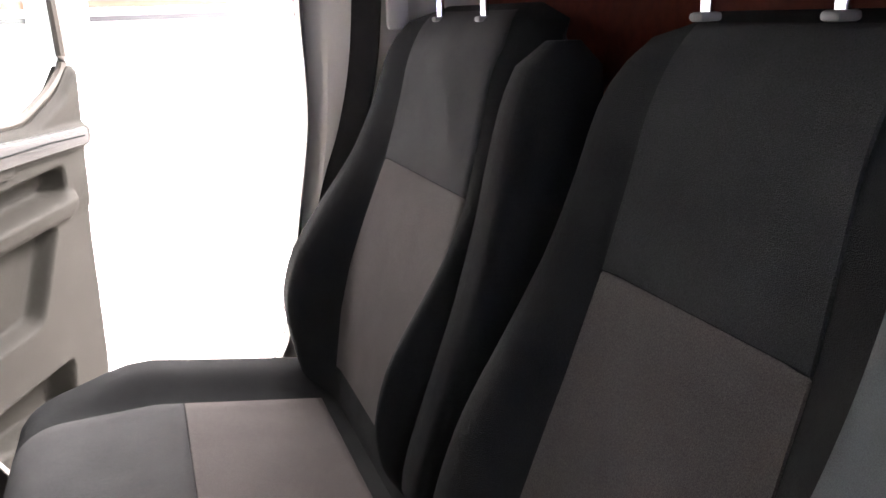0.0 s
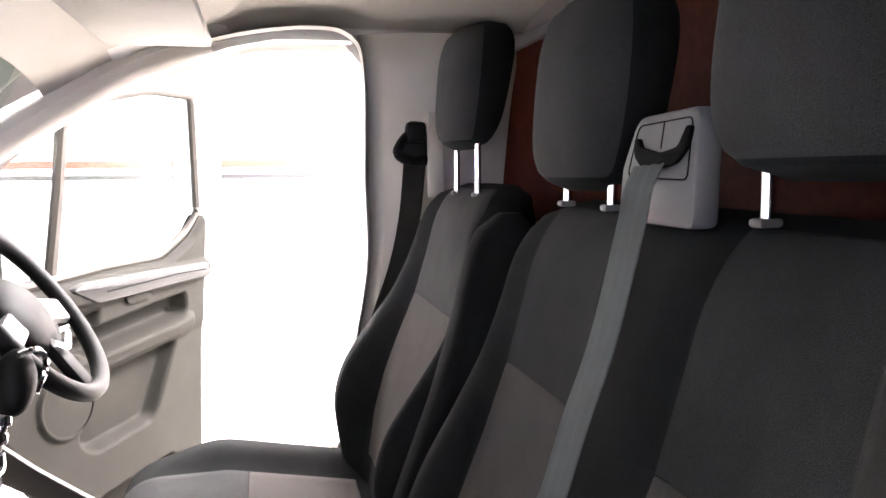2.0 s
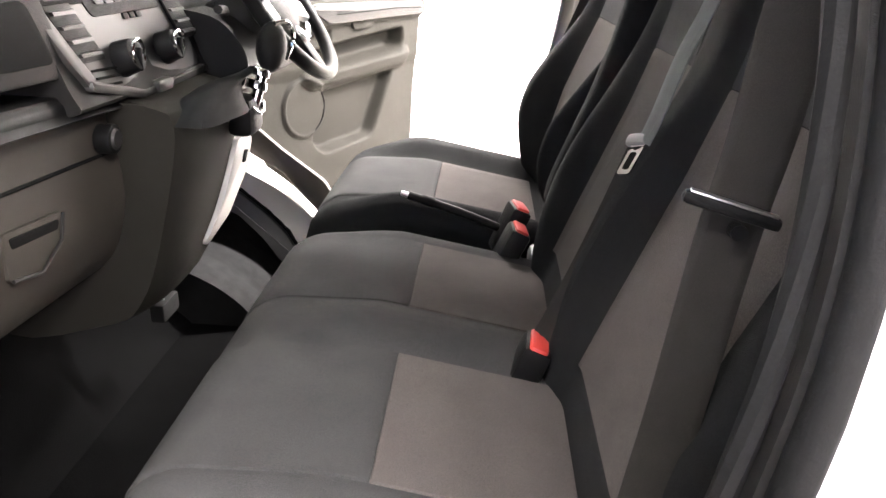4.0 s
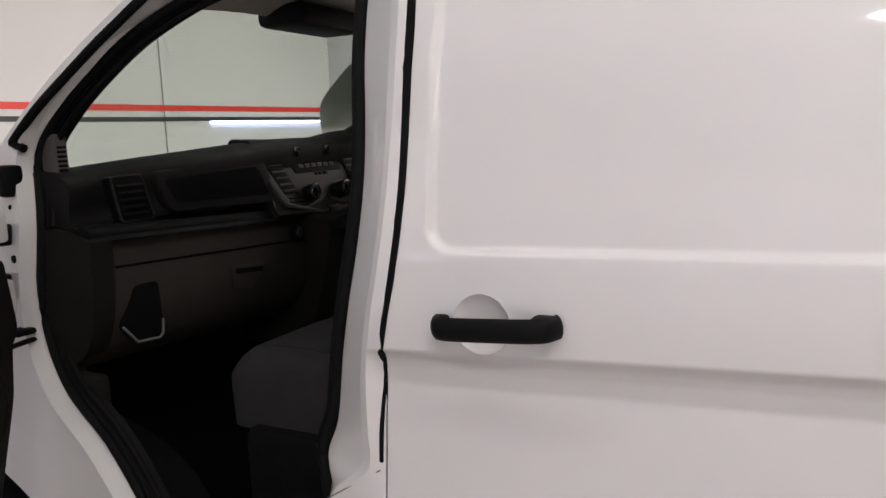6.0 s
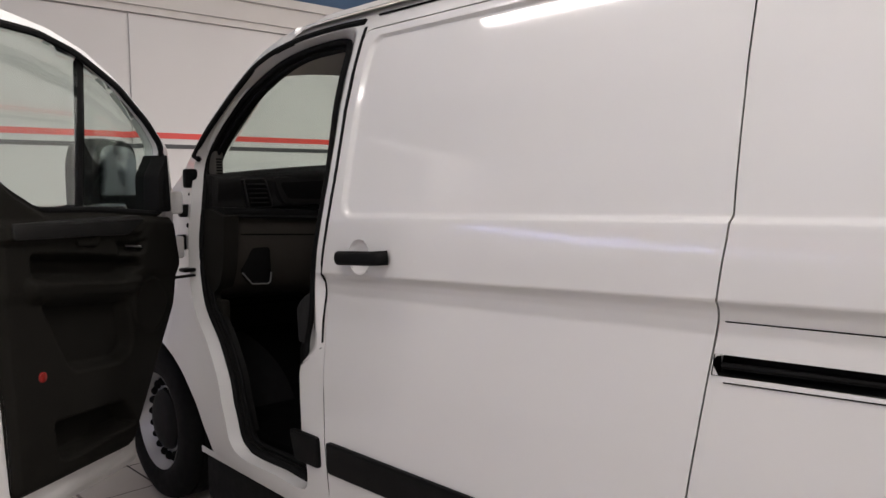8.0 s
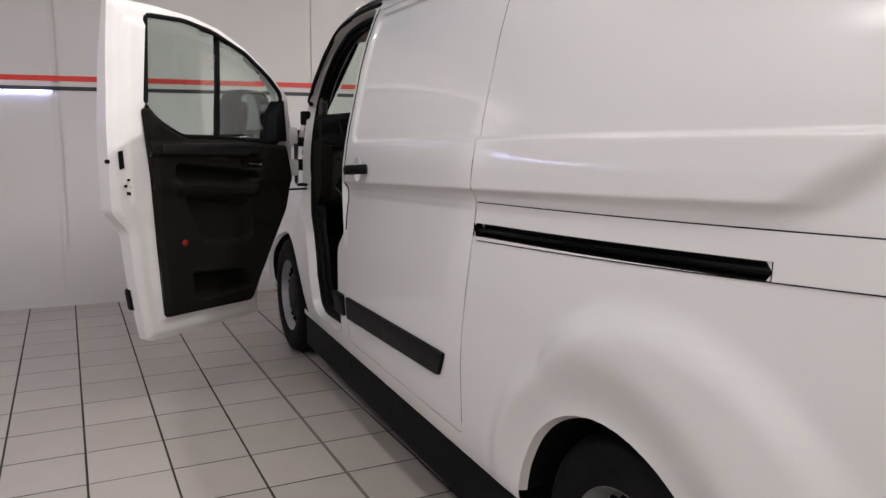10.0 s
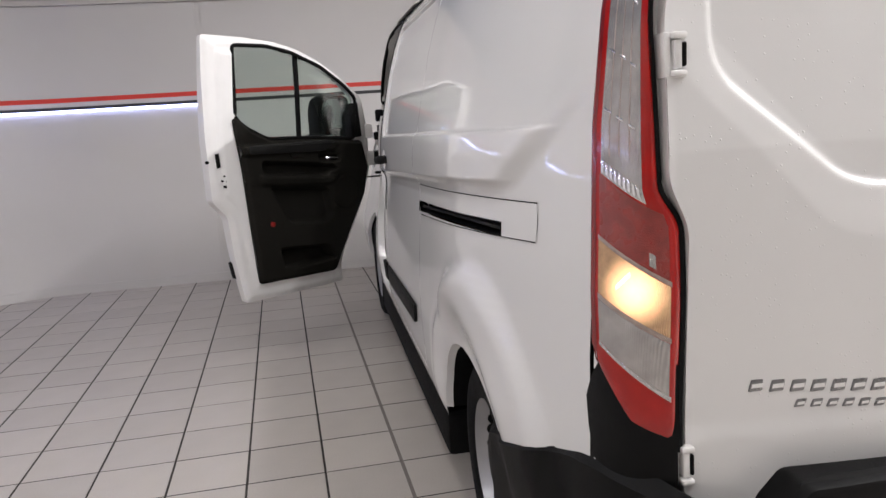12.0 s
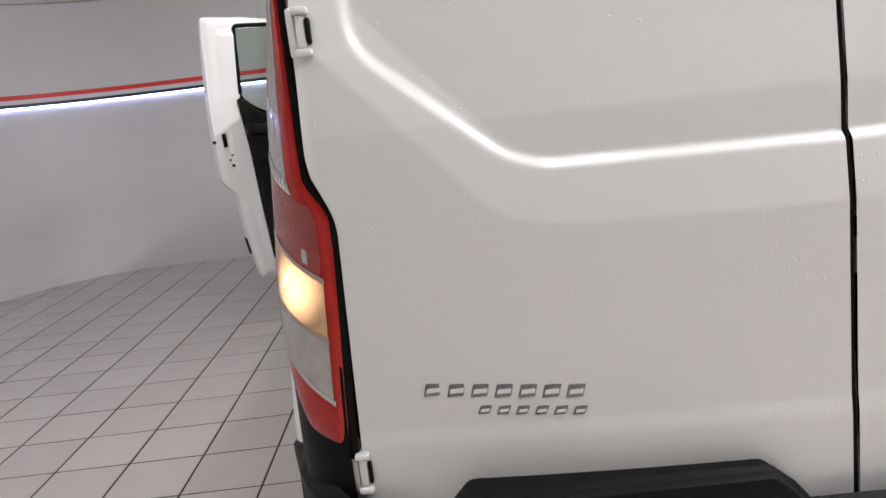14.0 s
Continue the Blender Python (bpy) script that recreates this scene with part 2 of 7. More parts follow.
def tube(points, r, closed=False, seg=8, flat=1.0, bm=None, up=(0, 0, 1)):
    """A round (or flattened) bar along a line of points."""
    pts = np.array(points, float)
    n = len(pts)
    verts, faces = [], []
    for i in range(n):
        a = pts[(i - 1) % n] if closed or i else pts[i]
        b = pts[(i + 1) % n] if closed or i < n - 1 else pts[i]
        d = (b - a) / (np.linalg.norm(b - a) + 1e-9)
        s = np.cross(d, up)
        if np.linalg.norm(s) < 1e-3:
            s = np.cross(d, (1, 0, 0))
        s /= np.linalg.norm(s)
        w = np.cross(s, d)
        for k in range(seg):
            t = 2 * math.pi * k / seg
            verts.append(pts[i] + r * (math.cos(t) * s + flat * math.sin(t) * w))
    for i in range(n if closed else n - 1):
        j = (i + 1) % n
        for k in range(seg):
            l = (k + 1) % seg
            faces.append((i * seg + k, i * seg + l, j * seg + l, j * seg + k))
    if not closed:
        faces += [tuple(range(seg))[::-1], tuple((n - 1) * seg + k for k in range(seg))]
    return verts, faces


def spline(points, n=8, closed=False):
    """A smooth line through points (Catmull-Rom), n steps between two."""
    p = np.array(points, float)
    m = len(p)
    out = []
    for i in range(m if closed else m - 1):
        a, b, c, d = (p[(i + k) % m] if closed else p[min(max(i + k, 0), m - 1)] for k in (-1, 0, 1, 2))
        for t in np.arange(n) / n:
            out.append(0.5 * (2 * b + (c - a) * t + (2 * a - 5 * b + 4 * c - d) * t**2 + (3 * b - a - 3 * c + d) * t**3))
    if not closed:
        out.append(p[-1])
    return np.array(out)


def rounded(poly, r, n=5):
    """A closed outline with its corners rounded by about r."""
    p = np.array(poly, float)
    out = []
    for i in range(len(p)):
        a, b, c = p[i - 1], p[i], p[(i + 1) % len(p)]
        u, v = a - b, c - b
        lu, lv = np.linalg.norm(u), np.linalg.norm(v)
        k = min(r, 0.45 * lu, 0.45 * lv)
        s, e = b + u / lu * k, b + v / lv * k
        for t in np.linspace(0, 1, n):
            out.append((1 - t) ** 2 * s + 2 * t * (1 - t) * b + t**2 * e)
    return np.array(out)


def inside(poly, x, z):
    """Which of the points lie in the outline."""
    q = np.array(poly, float)
    res = np.zeros(np.shape(x), bool)
    for (x0, z0), (x1, z1) in zip(q, np.roll(q, -1, 0)):
        if z0 != z1:
            res ^= ((z0 > z) != (z1 > z)) & (x < (x1 - x0) * (z - z0) / (z1 - z0) + x0)
    return res


def nearest(poly, x, z):
    """The nearest place on the outline, and how far off it is."""
    q = np.array(poly, float)
    best = np.full(np.shape(x), 1e9)
    bx, bz = np.array(x, float), np.array(z, float)
    for (x0, z0), (x1, z1) in zip(q, np.roll(q, -1, 0)):
        dx, dz = x1 - x0, z1 - z0
        t = np.clip(((x - x0) * dx + (z - z0) * dz) / (dx * dx + dz * dz + 1e-12), 0, 1)
        px, pz = x0 + t * dx, z0 + t * dz
        d = np.hypot(x - px, z - pz)
        near = d < best
        best, bx, bz = np.where(near, d, best), np.where(near, px, bx), np.where(near, pz, bz)
    return bx, bz, best


def signed(poly, x, z):
    """Distance to the outline, positive inside."""
    return np.where(inside(poly, x, z), 1, -1) * nearest(poly, x, z)[2]


def step(t, a, b):
    t = np.clip((t - a) / (b - a), 0, 1)
    return t * t * (3 - 2 * t)


def sheet(us, vs, place, keep=None, holes=(), shape=None):
    """A pressed panel: a grid over (u, v), trimmed to the outline keep and cut by the holes, laid into space by place(u, v).
    shape(u, v) may bend the rows of the grid first."""
    u, v = np.meshgrid(us, vs, indexing="ij")
    if shape:
        u, v = shape(u, v)
    nu, nv = u.shape
    gone_cells = np.zeros((nu - 1, nv - 1), bool)
    for poly, keeps in [(keep, True)] * (keep is not None) + [(h, False) for h in holes]:
        out = inside(poly, u, v) != keeps
        cell_all = out[:-1, :-1] & out[1:, :-1] & out[1:, 1:] & out[:-1, 1:]
        used = np.zeros(u.shape, bool)
        for di in (0, 1):
            for dj in (0, 1):
                used[di : nu - 1 + di, dj : nv - 1 + dj] |= ~(cell_all | gone_cells)
        snap = out & used
        bx, bz, _ = nearest(poly, u[snap], v[snap])
        u[snap], v[snap] = bx, bz
        gone_cells |= cell_all
    xyz = np.stack(place(u, v), -1)
    ids = -np.ones(u.shape, int)
    ok = np.zeros(u.shape, bool)
    for di in (0, 1):
        for dj in (0, 1):
            ok[di : nu - 1 + di, dj : nv - 1 + dj] |= ~gone_cells
    ids[ok] = np.arange(ok.sum())
    verts = xyz[ok]
    i, j = np.nonzero(~gone_cells)
    faces = np.stack([ids[i, j], ids[i + 1, j], ids[i + 1, j + 1], ids[i, j + 1]], -1)
    return verts, faces


def both(*pairs):
    """Several (verts, faces) pairs as one."""
    verts, faces, n = [], [], 0
    for v, f in pairs:
        verts += [tuple(p) for p in v]
        faces += [tuple(int(k) + n for k in q) for q in f]
        n += len(v)
    return verts, faces


def ribbon(a, b, closed=True):
    """The strip between two lines of as many points."""
    n = len(a)
    faces = [(i, (i + 1) % n, n + (i + 1) % n, n + i) for i in range(n if closed else n - 1)]
    return list(a) + list(b), faces


def slab(poly, place, w0, w1, bm_bevel=0.0):
    """A flat piece of outline poly (u, v), between the depths w0 and w1; place(u, v, w)."""
    bm = bmesh.new()
    lo = [bm.verts.new(place(u, v, w0)) for u, v in poly]
    hi = [bm.verts.new(place(u, v, w1)) for u, v in poly]
    n = len(poly)
    bm.faces.new(hi)
    bm.faces.new(lo[::-1])
    for i in range(n):
        bm.faces.new((lo[i], lo[(i + 1) % n], hi[(i + 1) % n], hi[i]))
    bmesh.ops.recalc_face_normals(bm, faces=bm.faces)
    if bm_bevel:
        edges = list({e for f in bm.faces if len(f.verts) == n and n > 4 for e in f.edges} or bm.edges[:])
        bmesh.ops.bevel(bm, geom=edges, offset=bm_bevel, segments=2, affect="EDGES", profile=0.5)
    return bm


def rim(poly, place, w0, w1):
    """The wall of an opening: the strip along the outline between two depths."""
    return ribbon([place(u, v, w0) for u, v in poly], [place(u, v, w1) for u, v in poly])


def disc(poly, place, w):
    return [place(u, v, w) for u, v in poly], [tuple(range(len(poly)))]


# ---- the showroom ----
GRID, GRID_W, GRID_TURN, GRID_AT = 0.3133, 0.298, radians(2.0), (0.042, -0.135)


STEELGREY = mat("joint_filler", (0.16, 0.14, 0.125), 0.6, vary=0.15, scale=30)


def wall_line():
    """The plan of the panelled wall: along the front, round a curved corner, along the near side."""
    pts = [(-3.2, y) for y in np.arange(4.45, -2.3, -0.05)]
    c, r = (-1.9, -2.3), 1.3
    pts += [(c[0] - r * math.cos(t), c[1] - r * math.sin(t)) for t in np.linspace(0.02, math.pi / 2, 40)]
    pts += [(x, -3.6) for x in np.arange(-1.8, 8.7, 0.4)]
    return np.array(pts)


def wall_strip(z0, z1, proud, sel=None, depth=0.03):
    """A band of the curved wall between two heights, as a closed bar that stands proud of it."""
    line = wall_line()
    d = np.gradient(line, axis=0)
    d /= np.linalg.norm(d, axis=1)[:, None]
    nrm = np.stack([-d[:, 1], d[:, 0]], -1)
    if sel is not None:
        keep = sel(line)
        line, nrm = line[keep], nrm[keep]
    f, b = line + nrm * proud, line + nrm * (proud - depth)
    loop = [np.c_[p, np.full(len(p), z)] for p, z in ((f, z0), (f, z1), (b, z1), (b, z0))]
    n = len(line)
    verts = np.concatenate(loop)
    faces = [(k * n + i, k * n + i + 1, (k + 1) % 4 * n + i + 1, (k + 1) % 4 * n + i) for k in range(4) for i in range(n - 1)]
    faces += [(0, n, 2 * n, 3 * n), (n - 1, 2 * n - 1, 3 * n - 1, 4 * n - 1)]
    return verts, faces


def room():
    x0, x1, y0, y1, top = ROOM["x0"], ROOM["x1"], ROOM["y0"], ROOM["y1"], ROOM["top"]
    wall = thing("wall_front", "white panelled showroom wall with a curved corner, red and black stripes", "wall", kind="structure")
    part("wall_core", wall_strip(-0.1, 2.66, -0.012, depth=0.15), WALL, wall)
    # panels between vertical joints
    line = wall_line()
    run = np.r_[0, np.cumsum(np.linalg.norm(np.diff(line, axis=0), axis=1))]
    joints = [0, 1.88, 3.76, 5.64, 9.8, 12.0, 14.4, 16.8, 40]
    for a, b in zip(joints, joints[1:]):
        sel = lambda p, a=a, b=b: (run >= a + 0.004) & (run < b - 0.004)
        if sel(line).sum() > 2:
            part("panel", wall_strip(0.0, 2.42, 0.0, sel, 0.012), WALL, wall)
    part("cornice", wall_strip(2.425, 2.47, 0.03), CORNICE, wall)
    part("cornice", wall_strip(2.47, 2.60, 0.055, depth=0.06), CORNICE, wall)
    part("cornice", wall_strip(2.60, 2.66, 0.09, depth=0.1), CORNICE, wall)
    part("red_stripe", wall_strip(1.640, 1.678, 0.003, depth=0.003), REDLINE, wall)
    part("black_stripe", wall_strip(1.575, 1.603, 0.004, depth=0.004), BLACKLINE, wall)
    part("led_strip", wall_strip(1.560, 1.572, 0.014, lambda p: (p[:, 1] < -1.15) & (p[:, 0] < 3), 0.012), LED, wall, "white light strip under the black stripe")
    part("led_strip", wall_strip(1.560, 1.572, 0.014, lambda p: (p[:, 1] > 3.0) & (p[:, 0] < -3), 0.012), LED, wall, "white light strip under the black stripe")
    part("baseboard", wall_strip(0.0, 0.075, 0.012), WALL, wall)
    up = thing("wall_upper", "blue upper wall above the panelling", "wall", kind="structure")
    part("upper", wall_strip(2.66, top, -0.05, depth=0.1), BLUE, up)
    side = thing("wall_right", "white panelled showroom wall with red and black stripes", "wall", kind="structure")
    part("wall_core", box((x0 - 0.2, y1, -0.1), (x1 + 0.2, y1 + 0.15, top)), WALL, side)
    part("red_stripe", box((x0, y1 - 0.004, 1.597), (x1, y1 - 0.001, 1.635)), REDLINE, side)
    part("black_stripe", box((x0, y1 - 0.004, 1.535), (x1, y1 - 0.001, 1.560)), BLACKLINE, side)
    part("baseboard", box((x0, y1 - 0.014, 0.0), (x1, y1 - 0.001, 0.075)), WALL, side)
    rear = thing("wall_back", "plain white showroom wall", "wall", kind="structure")
    part("wall_core", box((x1, y0 - 0.1, -0.1), (x1 + 0.15, y1 + 0.15, top)), WALL, rear)
    ceil = part("ceiling", box((x0 - 0.3, y0 - 0.3, top), (x1 + 0.3, y1 + 0.3, top + 0.1)), CEIL)
    tagged(ceil, "plain off-white showroom ceiling", "ceiling", kind="structure")
    for bx, by, _ in BATTENS:
        e = thing("ceiling_light", "white ceiling batten with fluorescent tubes, layout assumed", "ceiling light", "ceiling battens", at=(bx, by, top))
        part("housing", box((-0.76, -0.10, -0.07), (0.76, 0.10, 0.0), 0.01), PAINT_IN, e)
        for s in (-0.05, 0.05):
            part("tube", cyl((-0.72, s, -0.085), (0.72, s, -0.085), 0.013, seg=10), TUBE, e)


def floor():
    g = thing("floor", "warm grey ceramic floor tiles with dark joints", "floor", kind="structure")
    part("grout", box((ROOM["x0"] - 0.3, ROOM["y0"] - 0.3, -0.12), (ROOM["x1"] + 0.3, ROOM["y1"] + 0.3, -0.0012)), GROUT, g)
    c, s = math.cos(GRID_TURN), math.sin(GRID_TURN)
    a, b = GRID / 2 - 0.0027, GRID_W / 2 - 0.0031
    p, q = a - 0.0025, b - 0.0025
    # a tile: a top face with a narrow worn bevel
    tv = [(-p, -q, 0), (p, -q, 0), (p, q, 0), (-p, q, 0), (-a, -b, -0.0025), (a, -b, -0.0025), (a, b, -0.0025), (-a, b, -0.0025)]
    tf = [(0, 1, 2, 3), (4, 5, 1, 0), (5, 6, 2, 1), (6, 7, 3, 2), (7, 4, 0, 3)]
    me = bpy.data.meshes.new("tile")
    me.from_pydata(tv, [], tf)
    me.materials.append(TILE)
    rest_v, rest_f, count = [], [], 0
    cells = []
    for i in range(-16, 32):
        for j in range(-17, 19):
            u, v = (i + 0.5) * GRID, (j + 0.5) * GRID_W
            x, y = GRID_AT[0] + u * c - v * s, GRID_AT[1] + u * s + v * c
            if ROOM["x0"] - 0.3 < x < ROOM["x1"] + 0.2 and ROOM["y0"] - 0.2 < y < ROOM["y1"] + 0.2:
                cells.append((x, y))
    rnd = random.Random(4)
    for x, y in sorted(cells, key=lambda p: (max(abs(p[0] - 0.2) / 2.6, abs(p[1] + 1.3) / 1.3))):
        dz, tilt = rnd.uniform(-0.0004, 0.0004), (rnd.uniform(-0.0012, 0.0012), rnd.uniform(-0.0012, 0.0012))
        if count < 290:
            ob = new("tile", me)
            ob.parent = g
            ob.location, ob.rotation_euler = (x, y, dz), (tilt[0], tilt[1], GRID_TURN)
            count += 1
        else:
            n = len(rest_v)
            rest_v += [(x + a * c - b * s, y + a * s + b * c, h + dz) for a, b, h in tv]
            rest_f += [tuple(k + n for k in f) for f in tf]
    joint = [(GRID_AT[0] + u * c - b * s, GRID_AT[1] + u * s + b * c, 0.0012) for b in (-0.007, 0.007) for u in np.arange(-11 * GRID, 28 * GRID, GRID)]
    part("movement_joint", (joint, [(k, k + 1, len(joint) // 2 + k + 1, len(joint) // 2 + k) for k in range(len(joint) // 2 - 1)]), STEELGREY, g, "grey-brown movement joint between the tiles")
    far = part("far_tiles", (rest_v, rest_f), TILE, g, recalc=False, angle=0)
    far["kind"] = "stuff"


room()

# ---- the van: front towards -x, near side at y = 0 ----
MID = 0.993
van = thing("van", "white panel van with black bumpers, both front doors open", "van")

Z_PROFILE = [(0.28, 0.060), (0.34, 0.030), (0.37, 0.020), (0.45, 0.008), (0.60, 0.0), (0.80, 0.006), (0.95, 0.016), (1.03, 0.021),
             (1.055, 0.0185), (1.070, 0.0130), (1.080, 0.0060), (1.0885, -0.003), (1.16, -0.003), (1.235, 0.003), (1.30, 0.012), (1.40, 0.032),
             (1.55, 0.066), (1.66, 0.100), (1.74, 0.132), (1.79, 0.157), (1.84, 0.196), (1.868, 0.240)]
Z_PLAIN = [(z, y) for z, y in Z_PROFILE if z < 0.96 or z > 1.39]
Z_FILL = [(z, y) for z, y in Z_PROFILE if z < 0.85 or z > 1.09]
SLOPES = [(0.0, 0.0), (0.45, 0.0), (0.60, 0.03), (1.0, 0.041), (1.1, 0.044), (1.25, 0.02), (1.5, 0.0), (2.0, 0.0)]
ARCH_R = (1.755, 0.325, 0.350)
ARCH_FRONT = [(-0.780, 0.33), (-0.800, 0.375), (-0.850, 0.46), (-0.90, 0.53), (-0.97, 0.585), (-1.05, 0.625), (-1.145, 0.658), (-1.24, 0.68), (-1.40, 0.71), (-1.57, 0.67), (-1.70, 0.58), (-1.79, 0.46), (-1.82, 0.33)]


def bend(x, z0):
    """Rows of the side follow the rising lines of the body."""
    return x, z0 + np.interp(z0, *zip(*SLOPES)) * x


def unbend(x, z):
    z0 = z
    for _ in range(4):
        z0 = z - np.interp(z0, *zip(*SLOPES)) * x
    return z0


def flare(x, z):
    """The swelling round the rear wheel."""
    dx, dz = x - ARCH_R[0], z - ARCH_R[1]
    r, t = np.hypot(dx, dz), np.arctan2(dz, dx)
    reach = 0.50 + 0.22 * np.clip(np.cos(t - 0.5), 0, 1)
    return (0.030 * step(reach - r, -0.015, 0.06) - 0.050 * step(0.54 - r, 0.0, 0.19)) * step(z, 0.3, 0.5)


def side_y(x, z):
    """The near side's y: barrel section, belt with its crease, recessed upper panel, wheel swelling."""
    z0 = unbend(x, z)
    y = np.interp(z0, *zip(*Z_PROFILE))
    plain = np.interp(z0, *zip(*Z_PLAIN))
    end = 2.215 + (z - 1.19) * 1.45
    y = y + (plain - y) * step(x - end, -0.06, 0.05)
    y = y + (np.interp(z0, *zip(*Z_FILL)) - y) * step(-x, 0.030, 0.048)
    front = 0.072 - 0.03 * (z0 - 1.25)
    r = 0.042
    corner = r - np.hypot(np.maximum(r - (x - front), 0), np.maximum(r - np.minimum(z0 - 1.250, 1.748 - z0), 0))
    rec = step(corner, -0.004, 0.009) * step(end + 0.02 - x, -0.02, 0.10) * step(2.50 - x, 0.0, 0.18)
    taper = (0.112 + 0.04 * step(z, 1.0, 1.5)) * np.clip((x - 1.4) / 1.16, 0, 1.2) ** 2.2
    nose = 0.09 * np.clip((-x - 0.5) / 0.58, 0, 1.3) ** 1.2 * (0.2 + 0.8 * step(z, 0.5, 1.05))
    return y + taper + nose + 0.013 * rec - flare(x, z)


def near_side(x, z):
    return x, side_y(x, z), z


def off_side(x, z):
    return x, 2 * MID - side_y(x, z), z


SLIDE = rounded([(0.008, 1.775), (0.022, 1.60), (0.026, 1.40), (0.012, 1.22), (-0.024, 1.06), (-0.030, 0.80), (-0.014, 0.405), (1.100, 0.405), (1.110, 0.72),
                 (1.147, 1.0), (1.168, 1.13), (1.186, 1.27), (1.178, 1.45), (1.166, 1.775)], 0.03)
FAR_EDGE = spline([(-0.64, 0.415), (-0.705, 0.51), (-0.765, 0.625), (-0.865, 0.730), (-1.02, 0.838), (-1.085, 1.00), (-1.055, 1.25), (-1.085, 1.420), (-1.00, 1.525), (-0.80, 1.655),
                   (-0.62, 1.735), (-0.44, 1.795), (-0.25, 1.822), (-0.135, 1.808), (-0.095, 1.730), (-0.086, 1.50), (-0.080, 1.30), (-0.116, 1.07), (-0.145, 0.89),
                   (-0.200, 0.77), (-0.222, 0.68), (-0.208, 0.56), (-0.168, 0.425), (-0.33, 0.415)], 6, True)
# the near door opening: edge of the skin, edge of the inner flange, depth of the flange
NEAR_RING = spline([(-0.33, 0.410, -0.33, 0.416, 0.05), (-0.595, 0.415, -0.585, 0.422, 0.05), (-0.655, 0.54, -0.648, 0.54, 0.05), (-0.705, 0.65, -0.698, 0.65, 0.05),
                    (-0.82, 0.762, -0.814, 0.765, 0.05), (-0.985, 0.872, -0.980, 0.874, 0.05), (-1.072, 1.02, -1.067, 1.02, 0.05), (-1.055, 1.25, -1.050, 1.25, 0.05),
                    (-1.085, 1.420, -1.078, 1.415, 0.05), (-1.00, 1.525, -0.995, 1.518, 0.05), (-0.80, 1.655, -0.795, 1.648, 0.05), (-0.62, 1.730, -0.615, 1.722, 0.05),
                    (-0.42, 1.782, -0.42, 1.772, 0.05), (-0.25, 1.795, -0.25, 1.784, 0.05), (-0.09, 1.795, -0.150, 1.778, 0.055), (-0.030, 1.765, -0.118, 1.735, 0.058),
                    (-0.008, 1.60, -0.106, 1.60, 0.058), (-0.005, 1.40, -0.088, 1.40, 0.058), (-0.016, 1.25, -0.096, 1.25, 0.058), (-0.050, 1.06, -0.134, 1.06, 0.058),
                    (-0.056, 0.93, -0.156, 0.93, 0.058), (-0.060, 0.868, -0.185, 0.860, 0.06), (-0.146, 0.800, -0.176, 0.805, 0.05), (-0.152, 0.72, -0.160, 0.72, 0.05),
                    (-0.142, 0.60, -0.150, 0.60, 0.05), (-0.138, 0.425, -0.148, 0.430, 0.05)], 6, True)
DOOR_HOLE, DOOR_DEEP, HOLE_DEPTH = NEAR_RING[:, :2], NEAR_RING[:, 2:4], NEAR_RING[:, 4]


def far_hole(x, z):
    """The off-side opening sits a little higher over the sloping floor."""
    return x, z + 0.030 + 0.022 * min(max((z - 1.45) / 0.3, 0), 1)


DOOR_HOLE_FAR = np.array([far_hole(x, z) for x, z in FAR_EDGE])


def circle(c, n=48):
    return np.array([(c[0] + c[2] * math.cos(t), c[1] + c[2] * math.sin(t)) for t in np.linspace(0, 2 * math.pi, n, endpoint=False)])


def shrink(poly, d):
    """An outline drawn in by d (out, if negative)."""
    p = np.array(poly, float)
    t = np.roll(p, -1, 0) - np.roll(p, 1, 0)
    t /= np.linalg.norm(t, axis=1)[:, None] + 1e-9
    n = np.stack([-t[:, 1], t[:, 0]], -1)
    area = np.sum(p[:, 0] * np.roll(p[:, 1], -1) - np.roll(p[:, 0], -1) * p[:, 1])
    return p + n * d * (1 if area > 0 else -1)


XS = np.unique(np.r_[np.arange(-2.15, 0.04, 0.0152), np.arange(0.04, 0.125, 0.0045), np.arange(0.13, 2.561, 0.0152)])
ZS = np.unique(np.r_[np.arange(0.34, 0.93, 0.02), np.arange(0.934, 1.03, 0.006), np.arange(1.03, 1.105, 0.004), np.arange(1.11, 1.235, 0.02), np.arange(1.235, 1.295, 0.0042),
                     np.arange(1.31, 1.69, 0.025), np.arange(1.70, 1.765, 0.0045), np.arange(1.77, 1.869, 0.0195)])
RAIL = np.array([(1.153, 1.008), (2.150, 1.0535), (2.150, 1.0875), (1.157, 1.045)])
COVER = rounded([(1.152, 0.997), (2.335, 1.063), (2.335, 1.144), (1.166, 1.103)], 0.004)


def off3(p):
    p = np.array(p, float)
    p[..., 1] = 2 * MID - p[..., 1]
    return p


